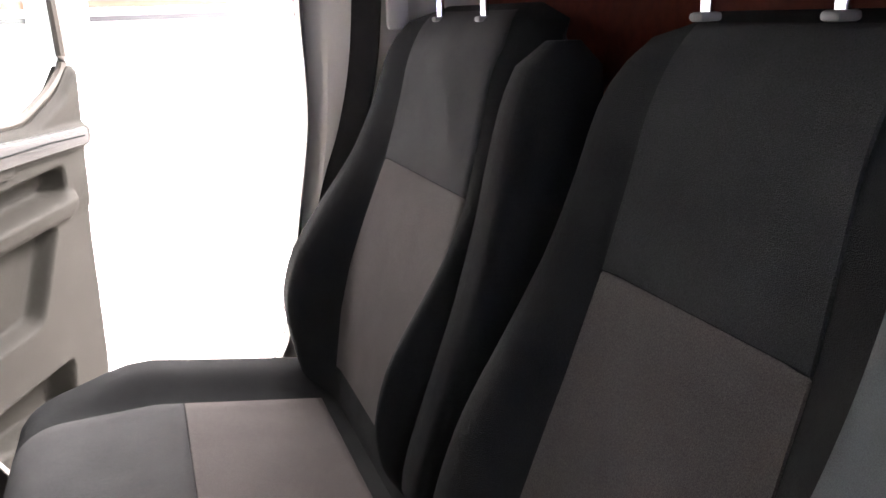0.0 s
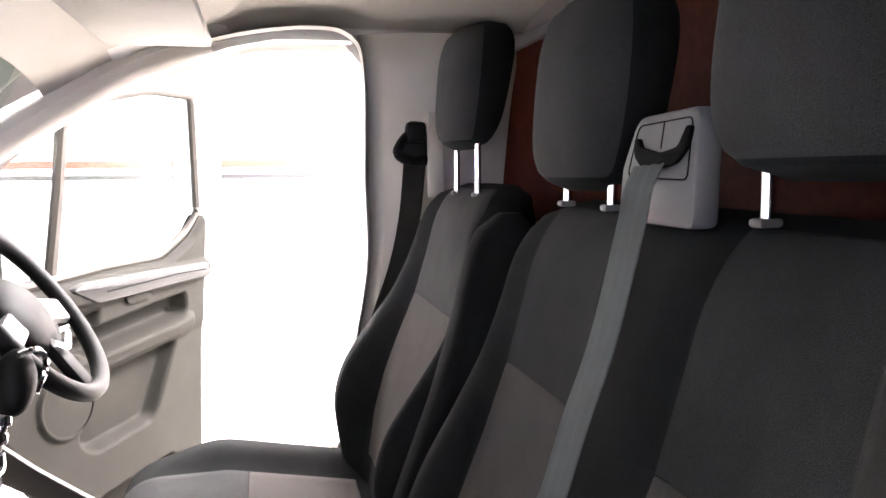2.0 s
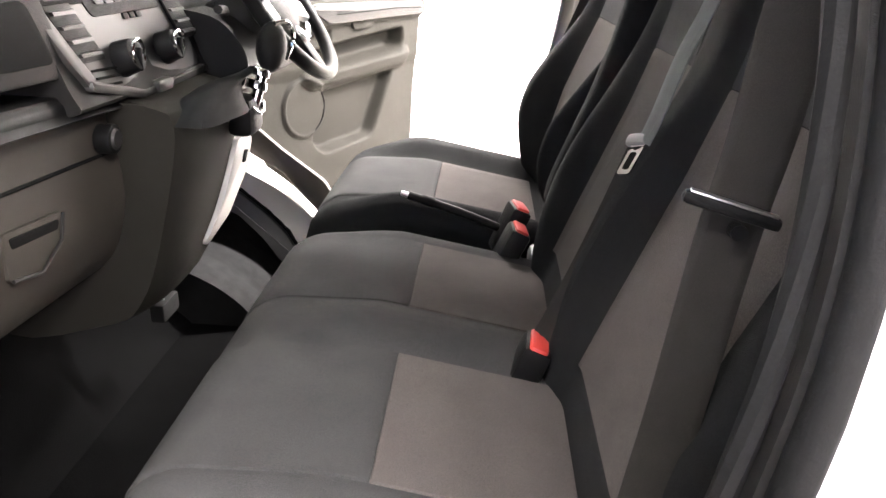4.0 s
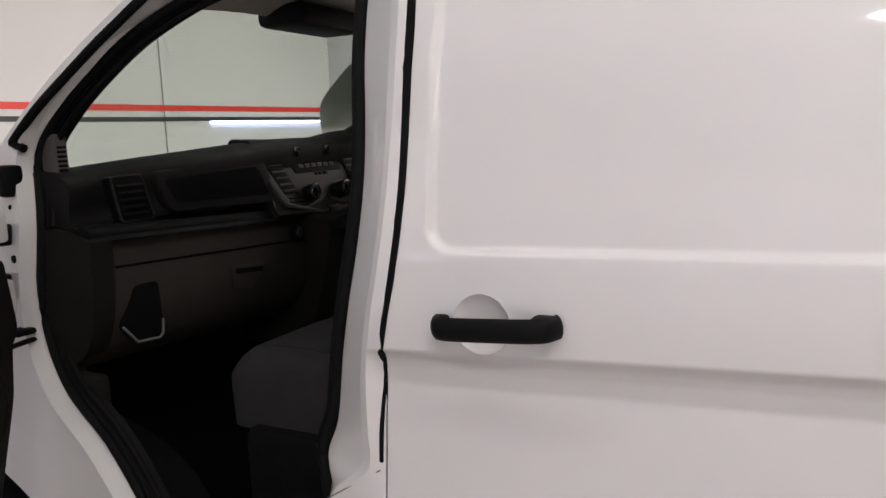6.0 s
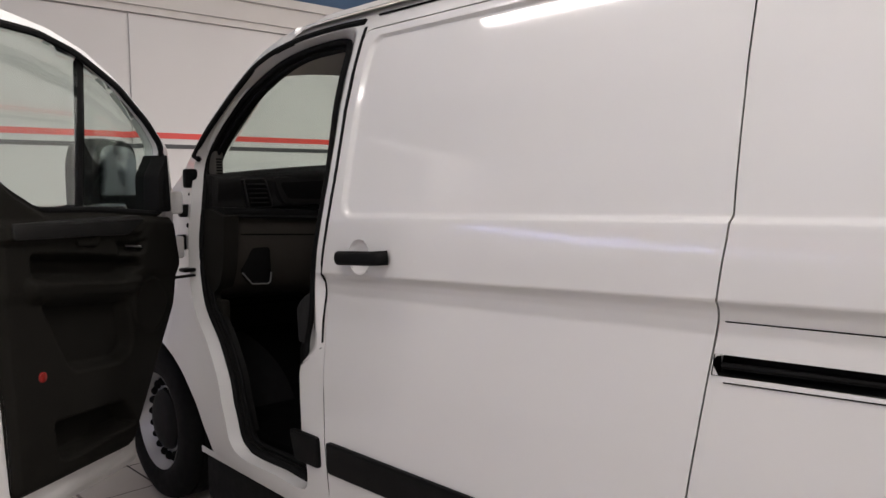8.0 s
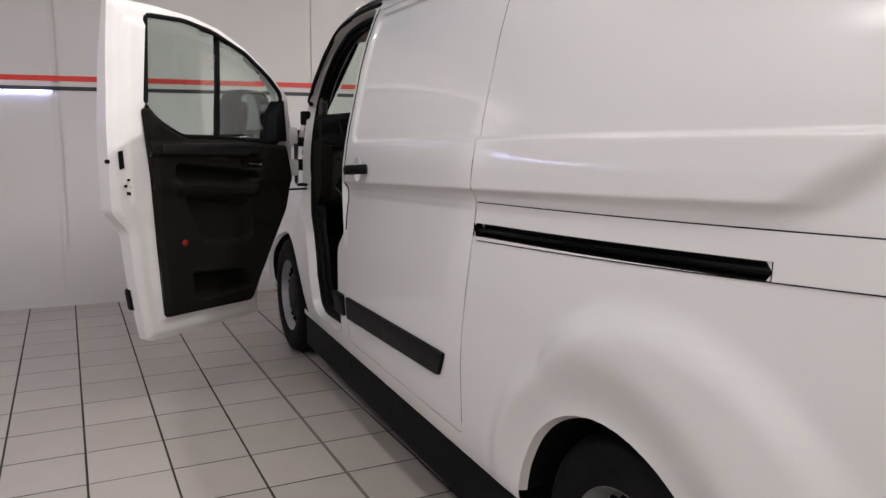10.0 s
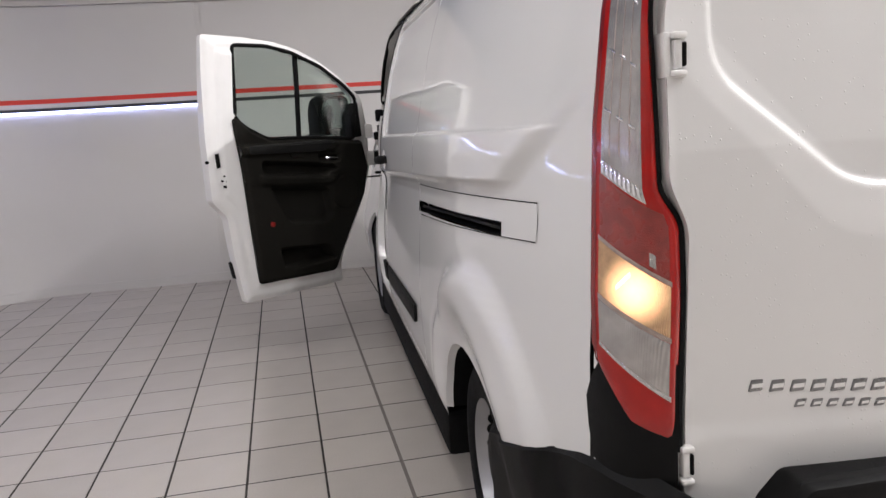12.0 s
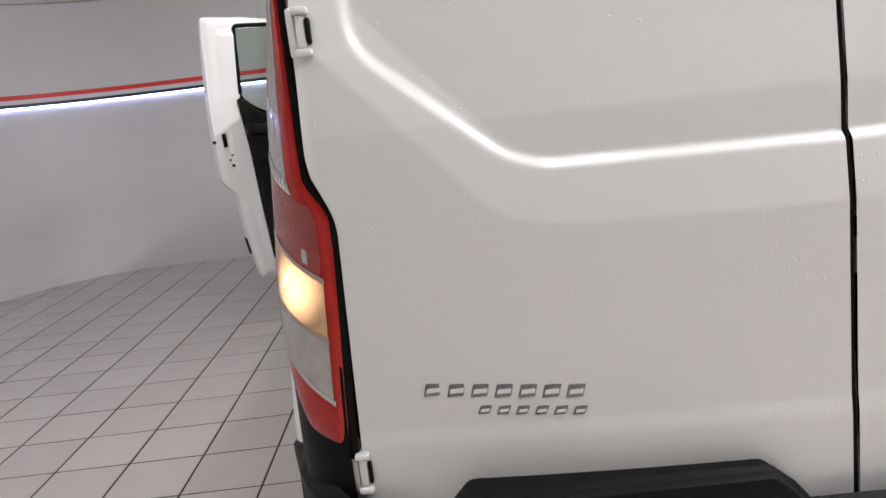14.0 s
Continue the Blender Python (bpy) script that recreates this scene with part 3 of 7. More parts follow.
def body_shell():
    # the outline of the cab in front: bonnet and screen edge
    front = np.array([(2.56, 0.30), (2.56, 1.88), (-0.40, 1.88), (-0.60, 1.802), (-0.76, 1.712), (-0.95, 1.602), (-1.13, 1.478), (-1.36, 1.30), (-1.70, 1.19), (-2.12, 1.02), (-2.15, 0.30)])
    arch_f, arch_r = np.r_[spline(ARCH_FRONT, 6), [(-1.82, 0.20), (-0.78, 0.20)]], circle(ARCH_R)
    holes = [DOOR_HOLE, SLIDE, arch_f, arch_r, RAIL]
    part("side_panel", sheet(XS, ZS, near_side, front, holes, bend), PAINT, van, "gloss white pressed side panel")
    holes = [DOOR_HOLE_FAR, arch_f, arch_r]
    part("side_panel", sheet(XS[::2], ZS[::2], off_side, front, holes, bend), PAINT, van, "gloss white pressed side panel")
    # folded edges of the openings
    for mirror in (False, True):
        fix = off3 if mirror else np.array
        hole = DOOR_HOLE_FAR if mirror else DOOR_HOLE
        edge = [fix(near_side(x, z)) for x, z in hole]
        if mirror:
            deep = [fix((x, side_y(x, z) + 0.050, z)) for x, z in shrink(hole, 0.004)]
            part("door_aperture", ribbon(edge, deep), PAINT_IN, van, "white painted door aperture")
            inner = [fix((x, side_y(x, z) + 0.060, z)) for x, z in shrink(hole, 0.012)]
            part("door_flange", ribbon(deep, inner), GREYP, van)
            seal = [fix((x, side_y(x, z) + 0.056, z)) for x, z in shrink(hole, 0.009)]
            part("door_seal", tube(seal, 0.0035, True, 8), RUBBER, van, "black rubber door seal")
        else:
            lay = lambda ring, d: [(x, float(side_y(np.float64(x), np.float64(z))) + h + d, z) for (x, z), h in zip(ring, HOLE_DEPTH)]
            deep = lay(DOOR_DEEP, 0.0)
            fold = [(x, float(side_y(np.float64(x), np.float64(z))) + 0.008, z) for x, z in 0.82 * DOOR_HOLE + 0.18 * DOOR_DEEP]
            part("door_aperture", both(ribbon(edge, fold), ribbon(fold, deep)), PAINT, van, "white painted door aperture", angle=30)
            inner = lay(shrink(DOOR_DEEP, 0.024), 0.010)
            part("door_flange", ribbon(deep, inner), TRIM_DARK, van)
            part("door_seal", tube(lay(shrink(DOOR_DEEP, 0.012), 0.0), 0.011, True, 10), RUBBER, van, "black rubber door seal")
            part("door_seal", tube(lay(shrink(DOOR_DEEP, 0.033), 0.022), 0.008, True, 8), RUBBER, van, "black inner rubber seal")
            # weatherstrip along the screen pillar and the roof edge
            strip = spline([(-1.105, 1.452), (-1.02, 1.512), (-0.93, 1.565), (-0.74, 1.675), (-0.60, 1.748), (-0.38, 1.797), (-0.18, 1.808), (-0.015, 1.803)], 6)
            run = [(x, float(side_y(np.float64(x), np.float64(z))) - 0.002, z) for x, z in strip]
            part("weatherstrip", tube(run, 0.0105, False, 8), RUBBER, van, "black weatherstrip along the pillar and roof edge")
            foot = [(-1.108, float(side_y(np.float64(-1.108), np.float64(1.452))) - 0.002, 1.452), (-1.068, float(side_y(np.float64(-1.068), np.float64(1.435))) + 0.010, 1.436)]
            part("strip_end", tube(foot, 0.011, False, 8), RUBBER, van)
        inner2 = [p + fix((0, 0.045, 0)) - fix((0, 0, 0)) for p in np.array(inner)]
        # near trim dark, far trim pale: each side's light kept as colour
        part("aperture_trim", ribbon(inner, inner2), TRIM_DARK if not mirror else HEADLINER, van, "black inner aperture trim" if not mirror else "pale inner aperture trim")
        mid = np.array((-1.20, 0.33))
        for line in (spline(ARCH_FRONT, 6), circle(ARCH_R, 96)[2:47]):
            mid = line.mean(0) * (1, 0) + (0, 0.33)
            inset = lambda k: mid + (line - mid) * k
            a = [fix(near_side(x, z)) for x, z in line]
            b = [fix((x, side_y(x, z) + 0.022, z)) for x, z in inset(0.975)]
            part("arch_lip", ribbon(a, b, False), PAINT_IN, van)
            d = [fix((x, side_y(x, z) + 0.020, z)) for x, z in inset(0.985)]
            g = [fix((x, 0.42, z)) for x, z in inset(0.99)]
            part("wheel_housing", both(ribbon(d, g, False), (g, [tuple(range(len(g)))])), RUBBER, van, "black wheel housing")
    hinge_post()
    # sliding door on the near side
    door = part("sliding_door", sheet(XS[(XS > -0.1) & (XS < 1.3)], ZS, near_side, shrink(SLIDE, 0.0036), [circle((0.166, 1.146, 0.0465), 32)], bend), PAINT, van, "white sliding side door, closed")
    e0 = [near_side(x, z) for x, z in shrink(SLIDE, 0.0036)]
    e1 = [(x, side_y(x, z) + 0.03, z) for x, z in shrink(SLIDE, 0.009)]
    part("door_edge", ribbon(e0, e1), PAINT_IN, door)
    g0 = [near_side(x, z) for x, z in SLIDE]
    g1 = [(x, side_y(x, z) + 0.03, z) for x, z in shrink(SLIDE, -0.004)]
    part("gap_wall", ribbon(g0, g1), PAINT_IN, van)
    part("gap_backing", sheet(np.arange(-0.12, 1.32, 0.05), np.arange(0.36, 1.84, 0.05), lambda x, z: (x, side_y(x, z) + 0.031, z), shrink(SLIDE, -0.03)), DARKGAP, van)
    # black seal in front of the sliding door
    lead = spline([(-0.004, 1.785), (0.006, 1.68), (0.014, 1.515), (0.017, 1.364), (0.006, 1.235), (-0.027, 1.06), (-0.036, 0.96), (-0.038, 0.885)], 6)
    wide = [0.5 * float(np.interp(z, [0.885, 1.0, 1.25, 1.5, 1.75], [0.012, 0.016, 0.022, 0.025, 0.026])) for x, z in lead]
    a = [(x - w, side_y(x, z) + 0.002, z) for (x, z), w in zip(lead, wide)]
    b = [(x + w, side_y(x, z) - 0.003, z) for (x, z), w in zip(lead, wide)]
    c = [(x + w, side_y(x, z) + 0.02, z) for (x, z), w in zip(lead, wide)]
    part("door_seal", both(ribbon(a, b, False), ribbon(b, c, False)), RUBBER, van, "black vertical rubber seal")
    # small shut line at the foot of the pillar
    part("shut_line", tube([(-0.150, side_y(-0.150, 0.799) - 0.0005, 0.799), (-0.038, side_y(-0.038, 0.870) - 0.0005, 0.870)], 0.0014, seg=6), GREYP, van)
    handle(door)
    # rail cover and rail
    a = shrink(COVER, 0.0)
    part("rail_cover", sheet(np.arange(1.16, 2.45, 0.015), np.arange(0.98, 1.17, 0.0075), lambda x, z: (x, side_y(x, z) - 0.0016, z), a, [RAIL]), PAINT, van, "white sliding door rail cover")
    for z0, z1 in ((0.998, 1.064), (1.103, 1.145)):
        run = [(x, float(side_y(np.float64(x), np.float64(z))) - 0.0014, z) for x, z in zip(np.linspace(1.175, 2.330, 40), np.linspace(z0, z1, 40))]
        part("cover_gap", tube(run, 0.0013, False, 6), DARKGAP, van)
    run = [(x, float(side_y(np.float64(x), np.float64(z))) - 0.0012, z) for x, z in spline([(2.330, 1.063), (2.336, 1.105), (2.330, 1.144)], 5)]
    part("cover_gap", tube(run, 0.0006, False, 6), GREYP, van)
    f0 = [(x, side_y(x, z) - 0.004, z) for x, z in RAIL]
    f1 = [(x, side_y(x, z) + 0.045, z) for x, z in RAIL]
    part("rail_channel", both(ribbon(f0, f1), (f1, [(0, 1, 2, 3)])), BLACK, van, "black sliding door rail")
    part("rail", tube([(1.165, side_y(1.165, 1.02) + 0.012, 1.024), (2.140, side_y(2.140, 1.07) + 0.012, 1.069)], 0.006, seg=8), TRIM_DARK, van, "black rail bar")


def hinge_post():
    """Front face of the near aperture where the open door hangs: hinges, plugs, check strap plate."""
    for x, z, h, w in HINGES:
        y = float(side_y(np.float64(x), np.float64(z)))
        part("hinge_leaf", box((x - w / 2, y - 0.035, z - h / 2), (x + w / 2, y + 0.02, z + h / 2), 0.010), BLACK, van, "black door hinge leaf")
    for x, z, r in PLUGS:
        y = float(side_y(np.float64(x), np.float64(z)))
        part("body_plug", cyl((x, y + 0.010, z), (x, y - 0.003, z), r, seg=18, bevel=0.002), RUBBER, van, "black rubber body plug")


HINGES = [(-1.092, 1.362, 0.075, 0.030), (-1.105, 1.236, 0.050, 0.030), (-1.118, 1.112, 0.060, 0.034), (-1.075, 1.006, 0.016, 0.050)]
PLUGS = [(-1.082, 1.179, 0.010), (-1.10, 1.300, 0.006)]


def handle(door):
    """Black bar handle over a round recess, with a lock barrel."""
    y = lambda x, z: side_y(x, z)
    # dished recess
    v, f = [], []
    for k, (r, d) in enumerate([(0.047, -0.0015), (0.045, 0.0015), (0.040, 0.009), (0.028, 0.016), (0.012, 0.019)]):
        v += [(x, y(x, z) + d - 0.0012, z) for x, z in circle((0.166, 1.146, r), 32)]
    for k in range(4):
        f += [(k * 32 + i, k * 32 + (i + 1) % 32, (k + 1) * 32 + (i + 1) % 32, (k + 1) * 32 + i) for i in range(32)]
    f.append(tuple(4 * 32 + i for i in range(32)))
    part("handle_recess", (v, f), PAINT_IN, door, "white dished handle recess")
    pts = spline([(0.094, -0.008, 1.140), (0.104, -0.030, 1.141), (0.13, -0.038, 1.143), (0.19, -0.041, 1.147), (0.25, -0.038, 1.150), (0.278, -0.030, 1.152), (0.289, -0.008, 1.153)], 6)
    part("door_handle", tube(pts, 0.0185, False, 12, 0.55, up=(0, 1, 0)), BLACK, door, "black bar door handle")
    part("handle_foot", box((0.090, -0.022, 1.123), (0.112, 0.012, 1.157), 0.006), BLACK, door)
    part("handle_foot", box((0.250, -0.026, 1.134), (0.286, 0.012, 1.168), 0.008), BLACK, door)


def roof():
    # gutter to gutter: a shallow barrel
    ys = np.linspace(0, 1, 41)
    xs = np.r_[np.arange(-0.62, 2.55, 0.06), 2.60]

    def place(u, v):
        x = u
        edge = 0.232
        y = edge + (2 * MID - 2 * edge) * v
        s = np.abs(2 * v - 1)
        drop = 0.13 * step(-x, 0.28, 0.72) ** 1.0
        z = 1.872 + 0.100 * (1 - s**2.6) - 0.012 * s**14 - drop * 0.9
        return x, y, z - 0.03 * step(x, 2.45, 2.62)

    part("roof", sheet(xs, ys, place), PAINT, van, "white ribbed van roof")
    for side in (0, 1):
        pts = [(x, 0.238, 1.862 - 0.117 * step(-x, 0.28, 0.72)) for x in np.arange(-0.60, 2.55, 0.1)]
        pts = [off3(p) for p in pts] if side else pts
        part("roof_gutter", tube(pts, 0.020, False, 8), PAINT, van)
        dark = [(x, 0.173, 1.816) for x in np.arange(0.04, 2.3, 0.1)]
        dark = [off3(p) for p in dark] if side else dark
        part("gutter_seam", tube(dark, 0.0032, False, 6), DARKGAP, van)


def rear():
    # rounded rear corners
    zs = np.unique(np.r_[np.arange(0.60, 1.84, 0.03)])
    ts = np.linspace(0, 1, 15)
    for mirror in (False, True):

        def corner(u, v):
            t = u * math.pi / 2
            y0 = side_y(np.full_like(v, 2.56), v)
            lean = 0.10 * np.clip(v - 1.25, 0, 1)
            x = 2.56 + (2.642 - lean - 2.56) * np.sin(t)
            y = y0 + (0.225 + 0.35 * np.clip(v - 1.45, 0, 1) ** 1.5 - y0) * (1 - np.cos(t)) ** 0.82
            return x, (2 * MID - y) if mirror else y, v

        part("rear_corner", sheet(ts, zs, corner), PAINT, van, "white rounded rear corner")
    rear_door(False)
    rear_door(True)
    bumper()


WINDOW_PRESS = rounded([(0.292, 1.72), (0.296, 1.375), (0.505, 1.196), (0.560, 1.176), (0.98, 1.170), (1.2, 1.17), (1.2, 1.72)], 0.05, 7)
BELT_PRESS = rounded([(0.20, 1.80), (0.20, 1.42), (0.49, 1.108), (0.575, 1.086), (0.98, 1.080), (1.2, 1.08), (1.2, 1.80)], 0.07, 7)


def rear_x(y, z):
    """The rear doors' surface: upper panel pressed in, belt, lower panel."""
    lean = 0.10 * np.clip(z - 1.25, 0, 1)
    bow = 0.05 * (1 - np.clip((y - 0.225) / 0.76, 0, 1)) ** 2
    x = 2.722 - lean - bow
    x = x - 0.013 * step(signed(WINDOW_PRESS, y, z), -0.006, 0.010)
    x = x - 0.11 * np.clip(signed(BELT_PRESS, y, z), 0, 0.085)
    return x + 0.0035 * step(0.775 - z, -0.015, 0.025)


def rear_door(mirror):
    fix = (lambda y: 2 * MID - y) if mirror else (lambda y: y)
    outline = rounded([(0.229, 0.60), (0.988, 0.60), (0.988, 1.80), (0.33, 1.80), (0.268, 1.70), (0.218, 1.46), (0.212, 1.205), (0.246, 1.125), (0.240, 0.95)], 0.025)
    ys, zs = np.arange(0.20, 1.0, 0.0045), np.arange(0.58, 1.83, 0.0045)
    place = lambda y, z: (rear_x(y, z), fix(y), z)
    door = part("rear_door", sheet(ys, zs, place, outline), WET, van, "white rear barn door, closed")
    a = [(rear_x(np.float64(y), np.float64(z)), fix(y), z) for y, z in outline]
    b = [(p[0] - 0.03, p[1], p[2]) for p in a]
    part("door_edge", ribbon(a, b), PAINT_IN, door)
    for z in (1.405, 0.715):
        lean = 0.10 * max(z - 1.25, 0)
        hinge = box((2.632, 0.212, z - 0.036), (2.676, 0.224, z + 0.036), 0.004)
        hinge = box((2.664, 0.222, z + 0.024), (2.690, 0.246, z + 0.035), 0.004, bm=hinge)
        hinge = box((2.664, 0.222, z - 0.035), (2.690, 0.246, z - 0.024), 0.004, bm=hinge)
        hinge = box((2.666, 0.226, z - 0.0235), (2.684, 0.240, z + 0.0235), 0.004, bm=hinge)
        pin = box((2.668, 0.2405, z - 0.019), (2.686, 0.2465, z + 0.019), 0.003)
        for m in (hinge, pin):
            m.transform(Matrix.Translation((-lean, 0, 0)))
        if mirror:
            for m in (hinge, pin):
                m.transform(Matrix.Translation((0, 2 * MID, 0)) @ Matrix.Diagonal((1, -1, 1, 1)))
        hg = part("hinge", hinge, PAINT_IN, door, "white exposed door hinge")
        part("hinge_pin", pin, RUBBER, hg, "black hinge pin")
    if not mirror:
        part("centre_gap", tube([(rear_x(0.99, z) - 0.006, 0.9925, z) for z in np.arange(0.60, 1.81, 0.05)], 0.0042, False, 8), RUBBER, van, "black rubber seal between the rear doors")
        # raised badge: two rows of plain bright bars
        for z, y0, y1, h, n in ((0.846, 0.343, 0.598, 0.021, 7), (0.808, 0.424, 0.598, 0.014, 6)):
            w = (y1 - y0) / n
            for k in range(n):
                y = y0 + w * k
                zz = z - 0.020 * (y - y0) / 0.25
                x = float(rear_x(np.float64(y), np.float64(z)))
                lay = lambda u, v, q, x=x: Vector((x + q, u, v))
                bar = [(y + 0.001, zz - h / 2), (y + w - 0.009, zz - h / 2), (y + w - 0.003, zz + h / 2), (y + 0.007, zz + h / 2)]
                bb = part("badge_bar", slab(rounded(bar, 0.002, 3), lay, -0.001, 0.003, 0.0012), BADGE, door, "raised grey chrome badge bar")
                gap = [(y + 0.006, zz - h / 5), (y + w - 0.009, zz - h / 5), (y + w - 0.008, zz + h / 7), (y + 0.008, zz + h / 7)]
                part("bar_inset", slab(gap, lay, 0.0, 0.0035), PAINT, bb)


def bumper():
    """Black wrap-round rear bumper with a raised step in the middle."""
    zs = np.linspace(0, 1, 16)
    path, tops = [], []
    for x in np.linspace(1.985, 2.46, 14):
        path.append((x, float(side_y(np.float64(x), np.float64(0.62))) - 0.008))
        tops.append(np.interp(x, [1.985, 2.29, 2.46], [0.53, 0.628, 0.685]))
    y0 = path[-1][1]
    for t in np.linspace(0.08, 1, 16):
        a = t * math.pi / 2
        path.append((2.46 + 0.31 * math.sin(a), y0 + (0.31 - y0) * (1 - math.cos(a))))
        tops.append(np.interp(t, [0, 0.25, 0.5, 0.8, 1], [0.690, 0.708, 0.700, 0.655, 0.625]))
    for y, z in ((0.32, 0.625), (0.345, 0.655), (0.378, 0.695), (0.42, 0.702), (0.6, 0.703), (0.78, 0.702), (0.845, 0.699), (0.88, 0.67), (0.905, 0.64), (MID, 0.64)):
        path.append((2.77 + 0.015 * min(1, (y - 0.25) / 0.3), y))
        tops.append(z)
    path = path + [(x, 2 * MID - y) for x, y in path[-2::-1]]
    tops = tops + tops[-2::-1]
    v, f = [], []
    n = len(zs)
    for (x, y), top in zip(path, tops):
        inward = np.array([2.2 - x, MID - y]) if x > 2.5 else np.array([0, np.sign(MID - y)])
        inward = inward / (np.linalg.norm(inward) + 1e-9)
        for s in zs:
            z = 0.30 + (top - 0.30) * s
            d = 0.035 * (1 - step(s, 0, 0.12)) + 0.03 * step(s, 0.92, 1.0) ** 2 + 0.004 * math.sin(3 * s)
            if x <= 2.461:
                near = float(side_y(np.float64(x), np.float64(max(z, 0.36)))) - 0.010 + d
                v.append((x, near if y < MID else 2 * MID - near, z))
            else:
                v.append((x + inward[0] * d, y + inward[1] * d, z))
    for i in range(len(path) - 1):
        for k in range(n - 1):
            f.append((i * n + k, (i + 1) * n + k, (i + 1) * n + k + 1, i * n + k + 1))
    b = part("rear_bumper", (v, f), BLACK, van, "black textured plastic rear bumper")
    for a in (0.365, 2 * MID - 0.89):
        tread = rounded([(a - 0.02, 0.60), (a - 0.008, 0.645), (a + 0.035, 0.694), (a + 0.485, 0.694), (a + 0.525, 0.655), (a + 0.535, 0.60)], 0.012)
        part("bumper_step", slab(tread, lambda u, v, w: Vector((w, u, v)), 2.66, 2.785, 0.008), BLACK, b, "black step tread")
    part("bumper_base", box((2.40, 0.2, 0.34), (2.72, 2 * MID - 0.2, 0.60), 0.02), RUBBER, b)


def lamp_surface(s, z, d=0.0):
    """The lamp's skin. s: 0 on the side, 1 at the rear door; d: how far it stands out."""
    ax = np.interp(z, [0.75, 1.0, 1.3, 1.5, 1.75], [2.553, 2.543, 2.508, 2.488, 2.448])
    ay = np.interp(z, [0.75, 1.0, 1.3, 1.5, 1.75], [0.124, 0.126, 0.151, 0.182, 0.248])
    bx = np.interp(z, [0.75, 1.0, 1.3, 1.45, 1.75], [2.672, 2.664, 2.640, 2.625, 2.600])
    by = 0.220 + 0.015 * step(z, 0.75, 1.10) - 0.034 * step(z, 1.122, 1.200) + 0.35 * np.clip(z - 1.45, 0, 1) ** 1.5
    cx, cy = bx - 0.014, ay + 0.014
    u = np.clip(s, -0.1, 1.1)
    x = (1 - u) ** 2 * ax + 2 * u * (1 - u) * cx + u * u * bx
    y = (1 - u) ** 2 * ay + 2 * u * (1 - u) * cy + u * u * by
    n = np.stack([0.25 + 0.75 * u, -(1.0 - 0.75 * u)], 0)
    n = n / np.linalg.norm(n, axis=0)
    return x + n[0] * d, y + n[1] * d, z


LAMP_OUT = rounded([(0.06, 0.905), (0.11, 0.862), (0.52, 0.768), (0.94, 0.742), (1.0, 0.775), (1.0, 1.69), (0.90, 1.735), (0.32, 1.735), (0.05, 1.67)], 0.04)


